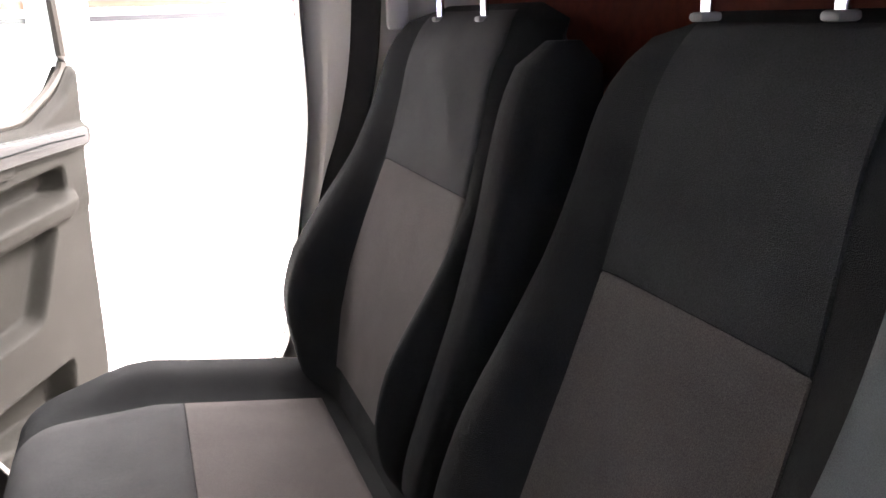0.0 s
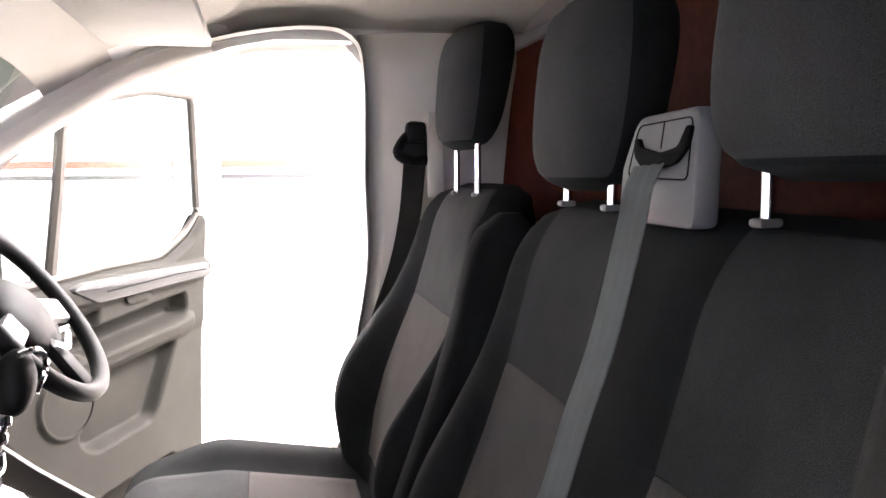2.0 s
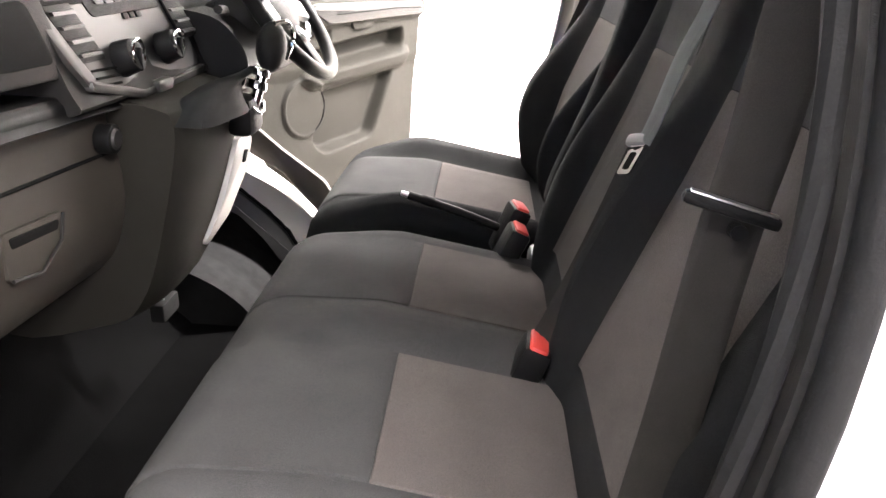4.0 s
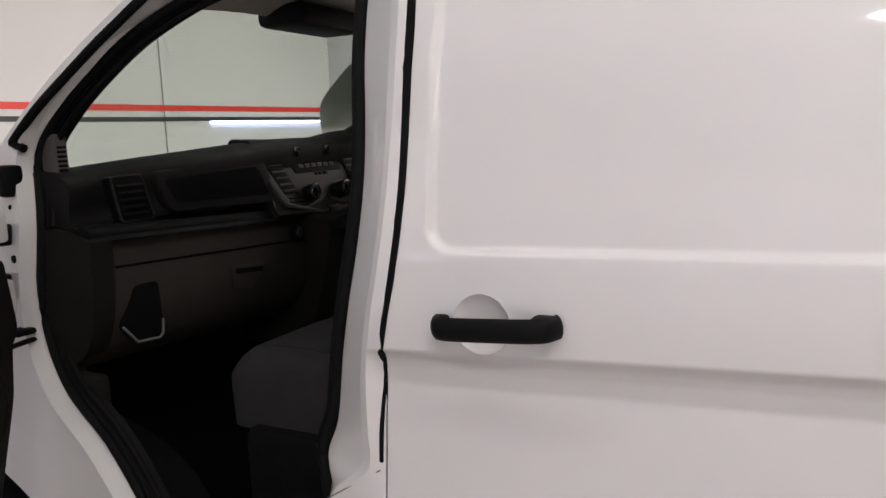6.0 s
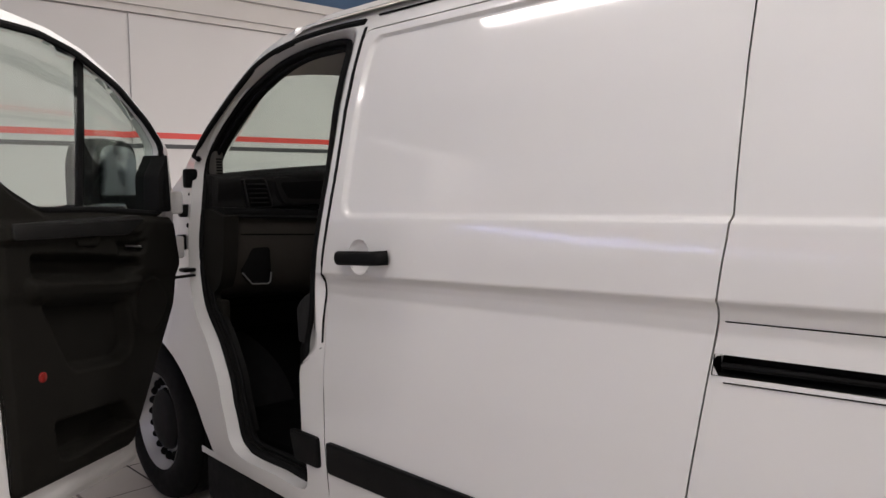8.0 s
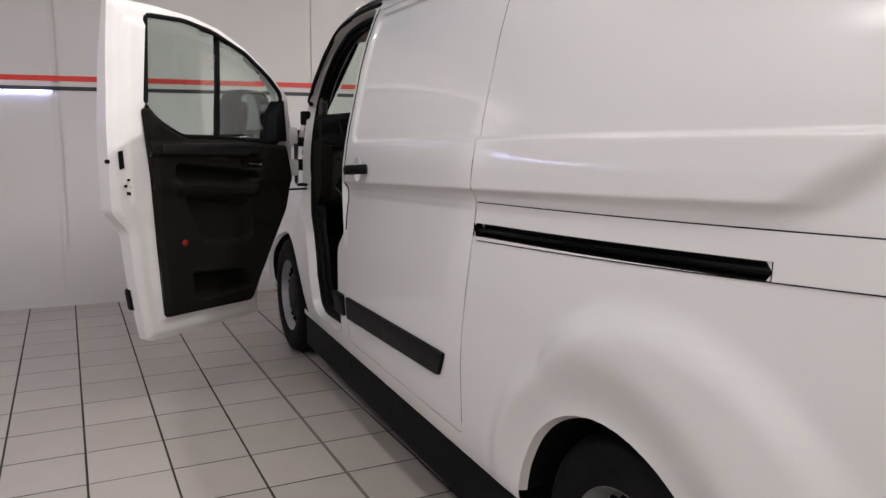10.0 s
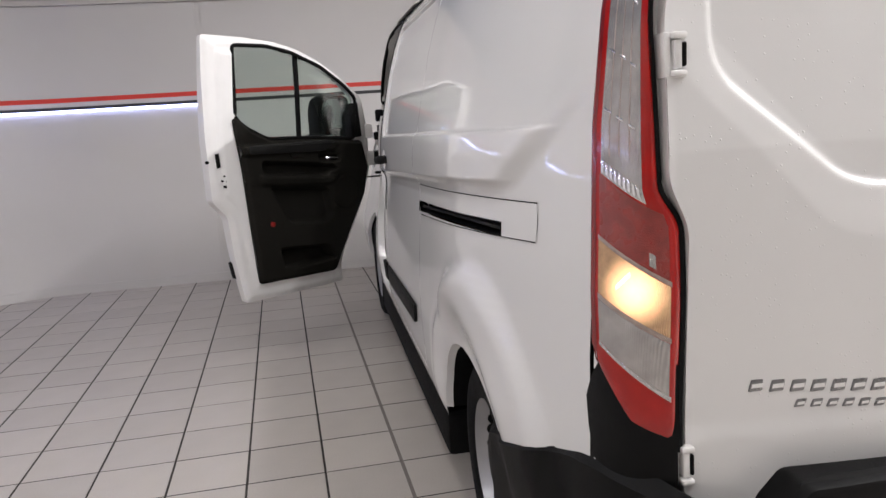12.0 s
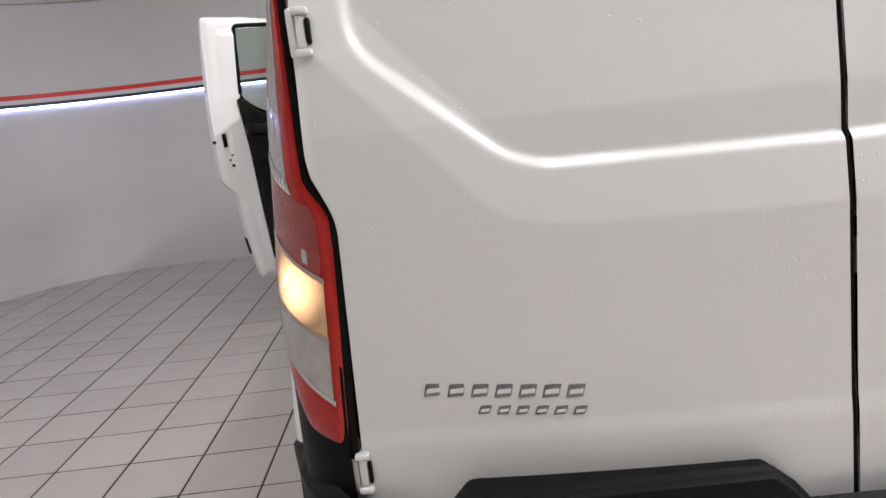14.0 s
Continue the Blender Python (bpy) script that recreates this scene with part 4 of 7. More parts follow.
def tail_light(mirror):
    """Tall lamp on the corner: red body, clear upper and lower windows, a lit amber bulb between."""

    def skin(d):
        def place(u, v):
            x, y, z = lamp_surface(u, v, d(u, v) if callable(d) else d)
            return x, (2 * MID - y) if mirror else y, z
        return place

    def at(s, z, d):
        return np.array([float(c) for c in skin(d)(np.float64(s), np.float64(z))])

    def pane(s0, s1, l0, r0, l1, r1, d, nu=10, nv=14):
        """A window: share of the width s0 to s1; foot heights l0, r0 and head heights l1, r1 on the side and at the rear."""
        u, v = np.meshgrid(np.linspace(0, 1, nu), np.linspace(0, 1, nv), indexing="ij")
        z = (l0 + (r0 - l0) * u) * (1 - v) + (l1 + (r1 - l1) * u) * v
        q = s0 + (s1 - s0) * u
        edge = (np.minimum(np.minimum(u, 1 - u), np.minimum(v, 1 - v)) < 1e-6) * 0.0008
        x, y, z = skin(d - edge)(q, z)
        f = [(a * nv + b, a * nv + b + 1, (a + 1) * nv + b + 1, (a + 1) * nv + b) for a in range(nu - 1) for b in range(nv - 1)]
        return np.stack([x, y, z], -1).reshape(-1, 3), f

    crown = lambda u, v: 0.008 + 0.009 * step(signed(LAMP_OUT, u, v), 0.0, 0.05)
    lamp = part("tail_light", sheet(np.linspace(-0.02, 1.02, 27), np.arange(0.72, 1.75, 0.013), skin(crown), LAMP_OUT), REDLENS, van, "tall glossy red and clear tail light with a lit bulb", angle=70)
    wall = ribbon([at(a, b, 0.005) for a, b in LAMP_OUT], [at(a, b, -0.012) for a, b in LAMP_OUT])
    part("lens_rim", wall, REDRIM, lamp, "dark red moulded lens rim")
    seal = [at(1.012, z, 0.001) for z in np.arange(0.74, 1.72, 0.01)]
    part("lamp_seal", tube(seal, 0.0085, False, 8), RUBBER, lamp, "black seal beside the rear door")
    foot = rounded([(-0.10, 0.60), (1.0, 0.60), (1.0, 0.90), (0.20, 0.90), (0.03, 0.855), (-0.10, 0.800)], 0.02)
    part("lamp_surround", sheet(np.linspace(-0.12, 1.0, 20), np.arange(0.59, 0.93, 0.015), skin(0.0125), foot), BLACK, lamp, "black bumper corner behind the lamp foot")
    part("side_band", pane(0.085, 0.15, 0.915, 0.900, 1.650, 1.690, 0.0184, 5, 24), SIDELENS, lamp, "deep red side band of the lens")
    # inner red border line, then the windows
    inset = shrink(LAMP_OUT, 0.03)
    part("inner_line", tube([at(a, b, 0.0158) for a, b in inset if a < 0.5 and 0.84 < b < 1.62], 0.0014, False, 6), REDRIM, lamp)
    win = part("upper_window", pane(0.22, 0.77, 1.243, 1.193, 1.665, 1.690, 0.0186, 12, 24), REFLECT, lamp, "faceted silver reflector under a clear lens")
    for z in (1.33, 1.43, 1.53, 1.62):
        for k in range(3):
            a = 0.26 + 0.17 * k
            dz = -0.045 * (a - 0.2) / 0.54
            part("reflector_rib", pane(a, a + 0.09, z + dz, z + dz - 0.007, z + dz + 0.004, z + dz - 0.003, 0.0200, 4, 3), CHROME, win)
    for q in (0.33, 0.46, 0.60):
        part("reflector_rib", pane(q, q + 0.014, 1.25, 1.245, 1.66, 1.66, 0.0194, 3, 24), LAMPGREY, win)
    part("window_foot", pane(0.22, 0.77, 1.218, 1.168, 1.243, 1.193, 0.0190, 8, 3), FACET, win, "faceted bright lower edge")
    for k in range(9):
        q = 0.235 + 0.058 * k
        part("foot_facet", pane(q, q + 0.030, 1.222 - 0.0053 * k, 1.219 - 0.0053 * k, 1.240 - 0.0053 * k, 1.237 - 0.0053 * k, 0.0205, 3, 3), CHROME, win)
    dark = part("dark_window", pane(0.20, 0.90, 1.113, 1.038, 1.218, 1.150, 0.0184, 8, 6), DARKLENS, lamp, "smoked red window")
    # a glint on the lens, laid on as a small pale patch
    part("catch_light", pane(0.72, 0.78, 1.066, 1.060, 1.088, 1.082, 0.0192, 5, 5), REFLECT, dark, "small bright glint laid on the smoked window")
    part("lamp_divider", pane(0.19, 0.92, 1.105, 1.030, 1.113, 1.038, 0.0196, 8, 3), LAMPGREY, lamp, "frosted divider")
    part("indicator", pane(0.19, 0.91, 1.012, 0.943, 1.105, 1.030, 0.0186, 12, 12), AMBERLENS, lamp, "lit warm bulb behind ribbed clear lens")
    part("filament", pane(0.40, 0.54, 1.022, 1.046, 1.030, 1.054, 0.0194, 5, 3), GLOWWIRE, lamp, "glowing bulb filament")
    part("lamp_divider", pane(0.19, 0.92, 1.003, 0.934, 1.012, 0.943, 0.0196, 8, 3), LAMPGREY, lamp, "frosted divider")
    part("reverse_light", pane(0.19, 0.91, 0.926, 0.842, 1.003, 0.934, 0.0186, 12, 12), REFLECT, lamp, "ribbed clear reversing lamp lens")
    part("lamp_divider", pane(0.19, 0.93, 0.919, 0.833, 0.926, 0.842, 0.0196, 8, 3), FACET, lamp, "bright lower edge")


REDRIM = mat("dark_red_lens", (0.17, 0.007, 0.007), 0.15, vary=0.2, scale=40, coat=1.0)
GLOWWIRE = glow("bulb_filament", (1.0, 0.80, 0.52), 3.0)
DARKLENS = mat("smoked_red_lens", (0.27, 0.036, 0.029), 0.28, vary=0.35, scale=40, bump=0.4, bump_scale=420, coat=0.6, tint=(0.12, 0.018, 0.015))
SIDELENS = mat("deep_red_lens", (0.22, 0.012, 0.014), 0.2, vary=0.2, scale=30, coat=0.6)
LAMPGREY = mat("frosted_lens_edge", (0.42, 0.33, 0.29), 0.3, metal=0.2, vary=0.2, scale=120, bump=0.4, bump_scale=500)
FACET = mat("faceted_reflector", (0.74, 0.72, 0.71), 0.15, metal=0.8, vary=0.3, scale=200, bump=0.9, bump_scale=330)
REFLECT = mat("lamp_reflector", (0.50, 0.475, 0.46), 0.22, metal=0.55, vary=0.25, scale=26, coat=1.0, tint=(0.27, 0.25, 0.245))


def ribbed(m, size=260, strength=0.5):
    """Fine moulded ribs on a lamp lens."""
    nt = m.node_tree
    tc = nt.nodes.new("ShaderNodeTexCoord")
    wave = nt.nodes.new("ShaderNodeTexWave")
    wave.bands_direction = "X"
    wave.inputs["Scale"].default_value, wave.inputs["Distortion"].default_value = size, 0.6
    nt.links.new(tc.outputs["Object"], wave.inputs["Vector"])
    bp = nt.nodes.new("ShaderNodeBump")
    bp.inputs["Strength"].default_value, bp.inputs["Distance"].default_value = strength, 0.002
    nt.links.new(wave.outputs["Color"], bp.inputs["Height"])
    nt.links.new(bp.outputs[0], nt.nodes["Principled BSDF"].inputs["Normal"])
    return m


def lit_lens(centre):
    """Ribbed lens over a burning bulb: brightest in front of the bulb."""
    m = ribbed(mat("lit_indicator_lens", (0.55, 0.33, 0.18), 0.25, vary=0.25, scale=70, coat=0.6))
    nt = m.node_tree
    b = nt.nodes["Principled BSDF"]
    geo = nt.nodes.new("ShaderNodeTexCoord")
    far = nt.nodes.new("ShaderNodeVectorMath")
    far.operation = "DISTANCE"
    far.inputs[1].default_value = centre
    nt.links.new(geo.outputs["Object"], far.inputs[0])
    fall = nt.nodes.new("ShaderNodeMapRange")
    fall.interpolation_type = "SMOOTHSTEP"
    fall.inputs["From Min"].default_value, fall.inputs["From Max"].default_value = 0.070, 0.0
    fall.inputs["To Min"].default_value, fall.inputs["To Max"].default_value = 0.06, 3.2
    nt.links.new(far.outputs["Value"], fall.inputs["Value"])
    b.inputs["Emission Color"].default_value = (1.0, 0.56, 0.27, 1)
    nt.links.new(fall.outputs[0], b.inputs["Emission Strength"])
    return m


ribbed(REFLECT, 120, 0.35)
AMBERLENS = lit_lens(tuple(float(c) for c in lamp_surface(np.float64(0.58), np.float64(1.022), 0.010)))


def wheel(x, y, mirror, r=0.338):
    """Steel wheel with a ring of slots, black hub cap, tyre with tread."""
    hub = part("wheel", lathe([(0.02, 0.055), (0.06, 0.055), (0.075, 0.035), (0.10, 0.028), (0.145, 0.052), (0.165, 0.058), (0.185, 0.045), (0.200, 0.012), (0.208, 0.0), (0.212, 0.006), (0.212, 0.20)], 48), RIM, van, "silver steel wheel")
    tyre = lathe([(0.206, 0.004), (0.222, -0.006), (0.26, -0.012), (0.30, -0.008), (0.325, 0.006), (0.336, 0.028), (0.3385, 0.05), (0.331, 0.053), (0.331, 0.059), (0.3385, 0.062), (0.340, 0.10), (0.332, 0.103), (0.332, 0.110), (0.340, 0.113), (0.3385, 0.152), (0.331, 0.155), (0.331, 0.161), (0.336, 0.175), (0.31, 0.21), (0.22, 0.215)], 64)
    part("tyre", tyre, RUBBER, hub, "black rubber tyre")
    part("hub_cap", lathe([(0.0, 0.012), (0.06, 0.014), (0.105, 0.020), (0.128, 0.032), (0.134, 0.05)], 40), BLACK, hub, "black hub cap")
    slot = bmesh.new()
    bmesh.ops.create_uvsphere(slot, u_segments=10, v_segments=6, radius=0.5)
    slot.transform(Matrix.Translation((0.164, 0.055, 0)) @ Matrix.Diagonal((0.044, 0.050, 0.034, 1)))
    first = part("rim_slot", slot, DARKGAP, hub)
    for k in range(1, 20):
        o = new("rim_slot", first.data)
        o.parent = hub
        o.matrix_basis = Matrix.Rotation(2 * math.pi * k / 20, 4, "Y")
    hub.matrix_world = Matrix.Translation((x, y, r)) @ Matrix.Scale(r / 0.338, 4) @ (Matrix.Diagonal((1, -1, 1, 1)) if mirror else Matrix())


def lathe(prof, seg):
    """A turned shape about the y axis from (radius, y) points."""
    v, f = [], []
    n = len(prof)
    for k in range(seg):
        t = 2 * math.pi * k / seg
        v += [(r * math.cos(t), y, r * math.sin(t)) for r, y in prof]
    for k in range(seg):
        l = (k + 1) % seg
        f += [(k * n + i, k * n + i + 1, l * n + i + 1, l * n + i) for i in range(n - 1)]
    return v, f


def lower_body():
    for mirror in (False, True):
        fix = off3 if mirror else np.array
        # sill under doors, black underside
        a = [fix((x, side_y(np.float64(x), np.float64(0.36)), 0.36)) for x in np.arange(-0.90, 1.40, 0.1)]
        b = [fix((x, 0.035, 0.335)) for x in np.arange(-0.90, 1.40, 0.1)]
        c = [fix((x, 0.085, 0.325)) for x in np.arange(-0.90, 1.40, 0.1)]
        part("sill", both(ribbon(a, b, False), ribbon(b, c, False)), PAINT, van, "white sill")
        s = box((-0.86, 0.030, 0.17), (1.37, 0.30, 0.338), 0.02)
        if mirror:
            s.transform(Matrix.Translation((0, 2 * MID, 0)) @ Matrix.Diagonal((1, -1, 1, 1)))
        part("underbody_rail", s, RUBBER, van, "black underbody rail")
        # rubbing strips
        strips = [[(0.0, 0.512), (0.955, 0.548), (1.000, 0.630), (0.0, 0.606)], [(-0.175, 0.508), (-0.045, 0.512), (-0.045, 0.606), (-0.195, 0.602)]]
        for poly in strips:
            poly = rounded(poly, 0.012, 3)
            bm = slab(poly, lambda u, v, w: Vector(fix((u, side_y(np.float64(u), np.float64(v)) + w, v))), 0.004, -0.012, 0.004)
            part("rubbing_strip", bm, BLACK, van, "black plastic rubbing strip")
    part("underbody", box((-2.2, 0.30, 0.28), (2.55, 2 * MID - 0.30, 0.40), 0.02), RUBBER, van, "black underbody")
    part("front_end", front_end(), PAINT, van, "white bonnet and nose")
    part("front_bumper", box((-2.37, 0.14, 0.25), (-2.13, 2 * MID - 0.14, 0.62), 0.08, 4), BLACK, van, "black front bumper")
    step_l = box((-0.62, 0.055, 0.385), (-0.10, 0.34, 0.425), 0.012)
    part("step_tread", step_l, RUBBER, van, "black ribbed door step")
    step_r = box((-0.62, 2 * MID - 0.34, 0.385), (-0.10, 2 * MID - 0.055, 0.425), 0.012)
    part("step_tread", step_r, RUBBER, van, "black ribbed door step")


def front_end():
    """Bonnet and nose, swept across the van."""
    prof = [(-1.38, 1.30), (-1.55, 1.255), (-1.78, 1.20), (-2.00, 1.12), (-2.13, 1.00), (-2.23, 0.80), (-2.29, 0.55), (-2.27, 0.32)]
    v, f = [], []
    ys = np.linspace(0.0, 1.0, 21)
    for s in ys:
        y = 0.115 + (2 * MID - 0.23) * s
        e = abs(2 * s - 1)
        for x, z in prof:
            v.append((x + 0.22 * e**3 * (1 if x < -1.9 else 0.3), y, z - 0.05 * e**4))
    n = len(prof)
    for i in range(len(ys) - 1):
        f += [(i * n + k, i * n + k + 1, (i + 1) * n + k + 1, (i + 1) * n + k) for k in range(n - 1)]
    return v, f


def screen():
    """Windscreen between the pillars, with its black border."""
    base, top = np.array((-1.34, 0, 1.30)), np.array((-0.64, 0, 1.862))

    us, vs = np.linspace(0, 1, 25), np.linspace(0, 1, 13)
    out = sheet(us, vs, lambda u, v: (base[0] + (top[0] - base[0]) * v - 0.10 * (1 - (2 * u - 1) ** 2), 0.20 + 0.10 * v + (2 * MID - 0.40 - 0.20 * v) * u, base[2] + (top[2] - base[2]) * v))
    w = part("windscreen", out, GLASS, van, "green-tinted windscreen")
    w.visible_shadow = False
    so = w.modifiers.new("thick", "SOLIDIFY")
    so.thickness = 0.005
    for mirror in (False, True):
        fix = off3 if mirror else np.array
        near = [(-1.40, 0.180, 1.270), (-1.10, 0.190, 1.462), (-0.93, 0.190, 1.580), (-0.75, 0.200, 1.690), (-0.60, 0.215, 1.775), (-0.44, 0.225, 1.835)]
        pts = [tuple(p) for p in spline(near, 6)]
        part("screen_pillar", tube([fix(p) for p in pts], 0.034, False, 10, 0.8), PAINT, van, "white windscreen pillar")
        inn = [fix((x + 0.005, y + 0.050, z + 0.005) if mirror else (x + 0.008, y + 0.034, z - 0.006)) for x, y, z in pts]
        part("pillar_trim", tube(inn, 0.040 if mirror else 0.026, False, 10, 0.8), HEADLINER, van, "pale inner pillar trim")


body_shell()
roof()
rear()
tail_light(False)
tail_light(True)
for wx, fs, wr in ((-1.385, 0.062, 0.335), (1.765, 0.085, 0.315)):
    wheel(wx, fs, False, wr)
    wheel(wx, 2 * MID - fs, True, wr)
lower_body()
screen()

# ---- front doors, both standing open ----
DOOR_OUT = rounded([(1.035, 1.832), (0.80, 1.822), (0.60, 1.800), (0.45, 1.762), (0.30, 1.695), (0.15, 1.600), (0.0, 1.475), (-0.03, 1.30), (-0.03, 1.05), (0.035, 0.87),
                    (0.125, 0.71), (0.205, 0.585), (0.252, 0.47), (0.250, 0.365), (0.60, 0.360), (0.925, 0.362), (0.965, 0.62), (0.985, 0.86), (1.062, 0.95), (1.064, 1.30), (1.052, 1.60)], 0.02, 4)
DOOR_WIN = rounded([(0.868, 1.782), (0.66, 1.780), (0.50, 1.748), (0.30, 1.668), (0.14, 1.560), (0.055, 1.480), (0.060, 1.37), (0.090, 1.228), (0.45, 1.256), (0.70, 1.262), (0.82, 1.325), (0.892, 1.385)], 0.03, 4)
DOOR_TRIM = rounded([(0.912, 1.385), (0.882, 1.10), (0.866, 0.80), (0.845, 0.458), (0.310, 0.446), (0.255, 0.56), (0.16, 0.72), (0.055, 0.89), (0.02, 1.05), (0.055, 1.218), (0.45, 1.252), (0.695, 1.258), (0.82, 1.322), (0.885, 1.392)], 0.025, 4)
POCKETS = [(rounded([(0.775, 1.150), (0.775, 1.085), (0.735, 1.062), (0.36, 1.020), (0.31, 1.050), (0.25, 1.060), (0.30, 1.098), (0.62, 1.135)], 0.025), 0.062),
           (rounded([(0.735, 1.005), (0.615, 0.772), (0.37, 0.748), (0.31, 0.790), (0.33, 0.96)], 0.035), 0.050),
           (rounded([(0.700, 0.645), (0.680, 0.520), (0.60, 0.507), (0.305, 0.524), (0.370, 0.620)], 0.025), 0.070),
           (rounded([(0.402, 1.158), (0.233, 1.155), (0.244, 1.106), (0.388, 1.100)], 0.015), 0.030)]


def trim_relief(s, z, speak=0.215):
    """The moulded inner panel: ledge on top, armrest, pockets, speaker boss."""
    w = 0.112 + 0.012 * step(z, 1.0, 1.05) - 0.010 * step(z, 0.62, 0.40)
    w = w + 0.022 * step(signed(rounded([(0.90, 1.240), (0.90, 1.186), (0.28, 1.172), (0.24, 1.225)], 0.02), s, z), -0.01, 0.012)
    w = w + 0.022 * step(signed(rounded([(0.80, 1.075), (0.78, 1.012), (0.30, 0.975), (0.26, 1.02), (0.34, 1.03)], 0.02), s, z), -0.012, 0.015)
    for poly, deep in POCKETS:
        w = w - deep * step(signed(poly, s, z), -0.004, 0.022)
    r = np.hypot(s - speak, z - 0.918)
    w = w + 0.010 * step(0.098 - r, 0, 0.006) - 0.004 * step(0.086 - r, 0, 0.004)
    edge = signed(DOOR_TRIM, s, z)
    return w - 0.020 * (1 - step(edge, 0.0, 0.022))


def front_door(mirror):
    sg = -1 if mirror else 1
    hinge = np.array((-1.045, 2 * MID - 0.03) if mirror else (-1.03, 0.0))
    swing = radians(58.0 if mirror else 56.0)
    lift, speak = (0.036, 0.275) if mirror else (0.0, 0.215)
    relief = lambda s, z: trim_relief(s, z, speak)
    sink = -0.065
    along, inner = np.array((math.cos(swing), -math.sin(swing) * sg)), np.array((math.sin(swing), math.cos(swing) * sg))

    def place(s, z, w):
        return np.array((hinge[0] + along[0] * s + inner[0] * (w + sink), hinge[1] + along[1] * s + inner[1] * (w + sink), z + lift))

    def arr(wf):
        return lambda s, z: tuple(hinge[k] + along[k] * s + inner[k] * (wf(s, z) + sink) for k in (0, 1)) + (z + lift,)

    p3 = lambda s, z, w: Vector(place(s, z, w))
    outer = lambda s, z: -0.012 + 0.02 * np.clip((0.75 - z) / 0.4, 0, 1) + 0.10 * np.clip(z - 1.25, 0, 1) ** 1.3
    skin_in = lambda s, z: 0.070 + (0.065 if mirror else 0.02) * np.clip(z - 1.25, 0, 1) - 0.014 * (1 - step(signed(DOOR_OUT, s, z), 0.0, 0.03)) + 0.010 * step(signed(shrink(DOOR_OUT, 0.075), s, z), 0, 0.012)
    S, Zs = np.arange(-0.05, 1.12, 0.013), np.arange(0.34, 1.85, 0.013)
    door = part("front_door", sheet(S, Zs, arr(outer), DOOR_OUT, [DOOR_WIN]), PAINT, van, "white front door standing wide open with its window up")
    part("inner_skin", sheet(S, Zs, arr(skin_in), DOOR_OUT, [DOOR_WIN, shrink(DOOR_TRIM, 0.03)]), PAINT_IN, door, "white painted inner door skin")
    a = [place(s, z, float(outer(np.float64(s), np.float64(z)))) for s, z in DOOR_OUT]
    b = [place(s, z, float(skin_in(np.float64(s), np.float64(z)))) for s, z in DOOR_OUT]
    c = [place(s, z, float(outer(np.float64(s), np.float64(z)))) for s, z in DOOR_WIN]
    d = [place(s, z, float(skin_in(np.float64(s), np.float64(z)))) for s, z in DOOR_WIN]
    part("door_edge", both(ribbon(a, b), ribbon(c, d)), PAINT_IN, door)
    mid_w = lambda s, z: 0.5 * float(outer(np.float64(s), np.float64(z)) + skin_in(np.float64(s), np.float64(z)))
    # window seals, bar and glass; the far door's black rubber is painted paler, as lit
    part("window_seal", tube([place(s, z, float(skin_in(np.float64(s), np.float64(z)))) for s, z in shrink(DOOR_WIN, 0.004)], 0.013 if mirror else 0.011, True, 8), DASH if mirror else RUBBER, door, "window seal in a lit grey tone" if mirror else "black window seal")
    bar = [place(s, z, mid_w(s, z)) for s, z in (((0.375, 1.735), (0.35, 1.50), (0.320, 1.245)) if mirror else ((0.452, 1.745), (0.455, 1.50), (0.462, 1.25)))]
    part("window_bar", tube(bar, 0.018 if mirror else 0.016, False, 8), DASH if mirror else RUBBER, door, "quarter-light bar in a lit grey tone" if mirror else "black quarter-light bar")
    mid = arr(lambda s, z: 0.5 * (outer(s, z) + skin_in(s, z)))
    gs, gz = np.arange(0.03, 0.95, 0.04), np.arange(1.2, 1.82, 0.04)
    pane = part("window_pane", sheet(gs, gz, mid, shrink(DOOR_WIN, 0.004)), GLASS, door, "green-tinted window glass")
    pane.visible_shadow = False
    pane.modifiers.new("thick", "SOLIDIFY").thickness = 0.004
    # trim panel
    panel = part("trim_panel", sheet(np.arange(0.0, 0.93, 0.0058), np.arange(0.43, 1.41, 0.0058), arr(relief), DOOR_TRIM), TRIM, door, "dark moulded plastic door panel with pockets", angle=0)
    e0 = [place(s, z, float(relief(np.float64(s), np.float64(z)))) for s, z in DOOR_TRIM]
    e1 = [place(s, z, 0.060) for s, z in DOOR_TRIM]
    part("panel_edge", ribbon(e0, e1), TRIM, panel)
    grille = circle((speak, 0.918, 0.083), 40)
    part("speaker_grille", disc(grille, lambda s, z, w: place(s, z, w), 0.119), TRIM, panel, "round speaker grille")
    part("grille_ring", tube([place(a, b, 0.1185) for a, b in circle((speak, 0.918, 0.088), 40)], 0.0028, True, 6), DARKGAP, panel)
    ledge = rounded([(0.86, 1.236), (0.86, 1.192), (0.37, 1.176), (0.28, 1.222), (0.32, 1.238)], 0.016)
    part("top_ledge", slab(ledge, p3, 0.12, 0.152, 0.006), TRIM_LEDGE, panel, "hard top ledge")
    lever = tube([place(0.325, 1.132, 0.096), place(0.29, 1.128, 0.114), place(0.255, 1.124, 0.112)], 0.009, False, 8)
    part("inner_handle", lever, CHROME, panel, "chrome inner door handle")
    if not mirror:
        part("reflector", slab(circle((0.738, 0.789, 0.016), 16), p3, 0.10, 0.116, 0.003), REFLECTOR, panel, "small dark red reflector")
    part("grab_lip", slab(rounded([(0.60, 1.188), (0.484, 1.184), (0.50, 1.150), (0.592, 1.155)], 0.012), p3, 0.11, 0.135, 0.005), TRIM, panel, "moulded grab lip")
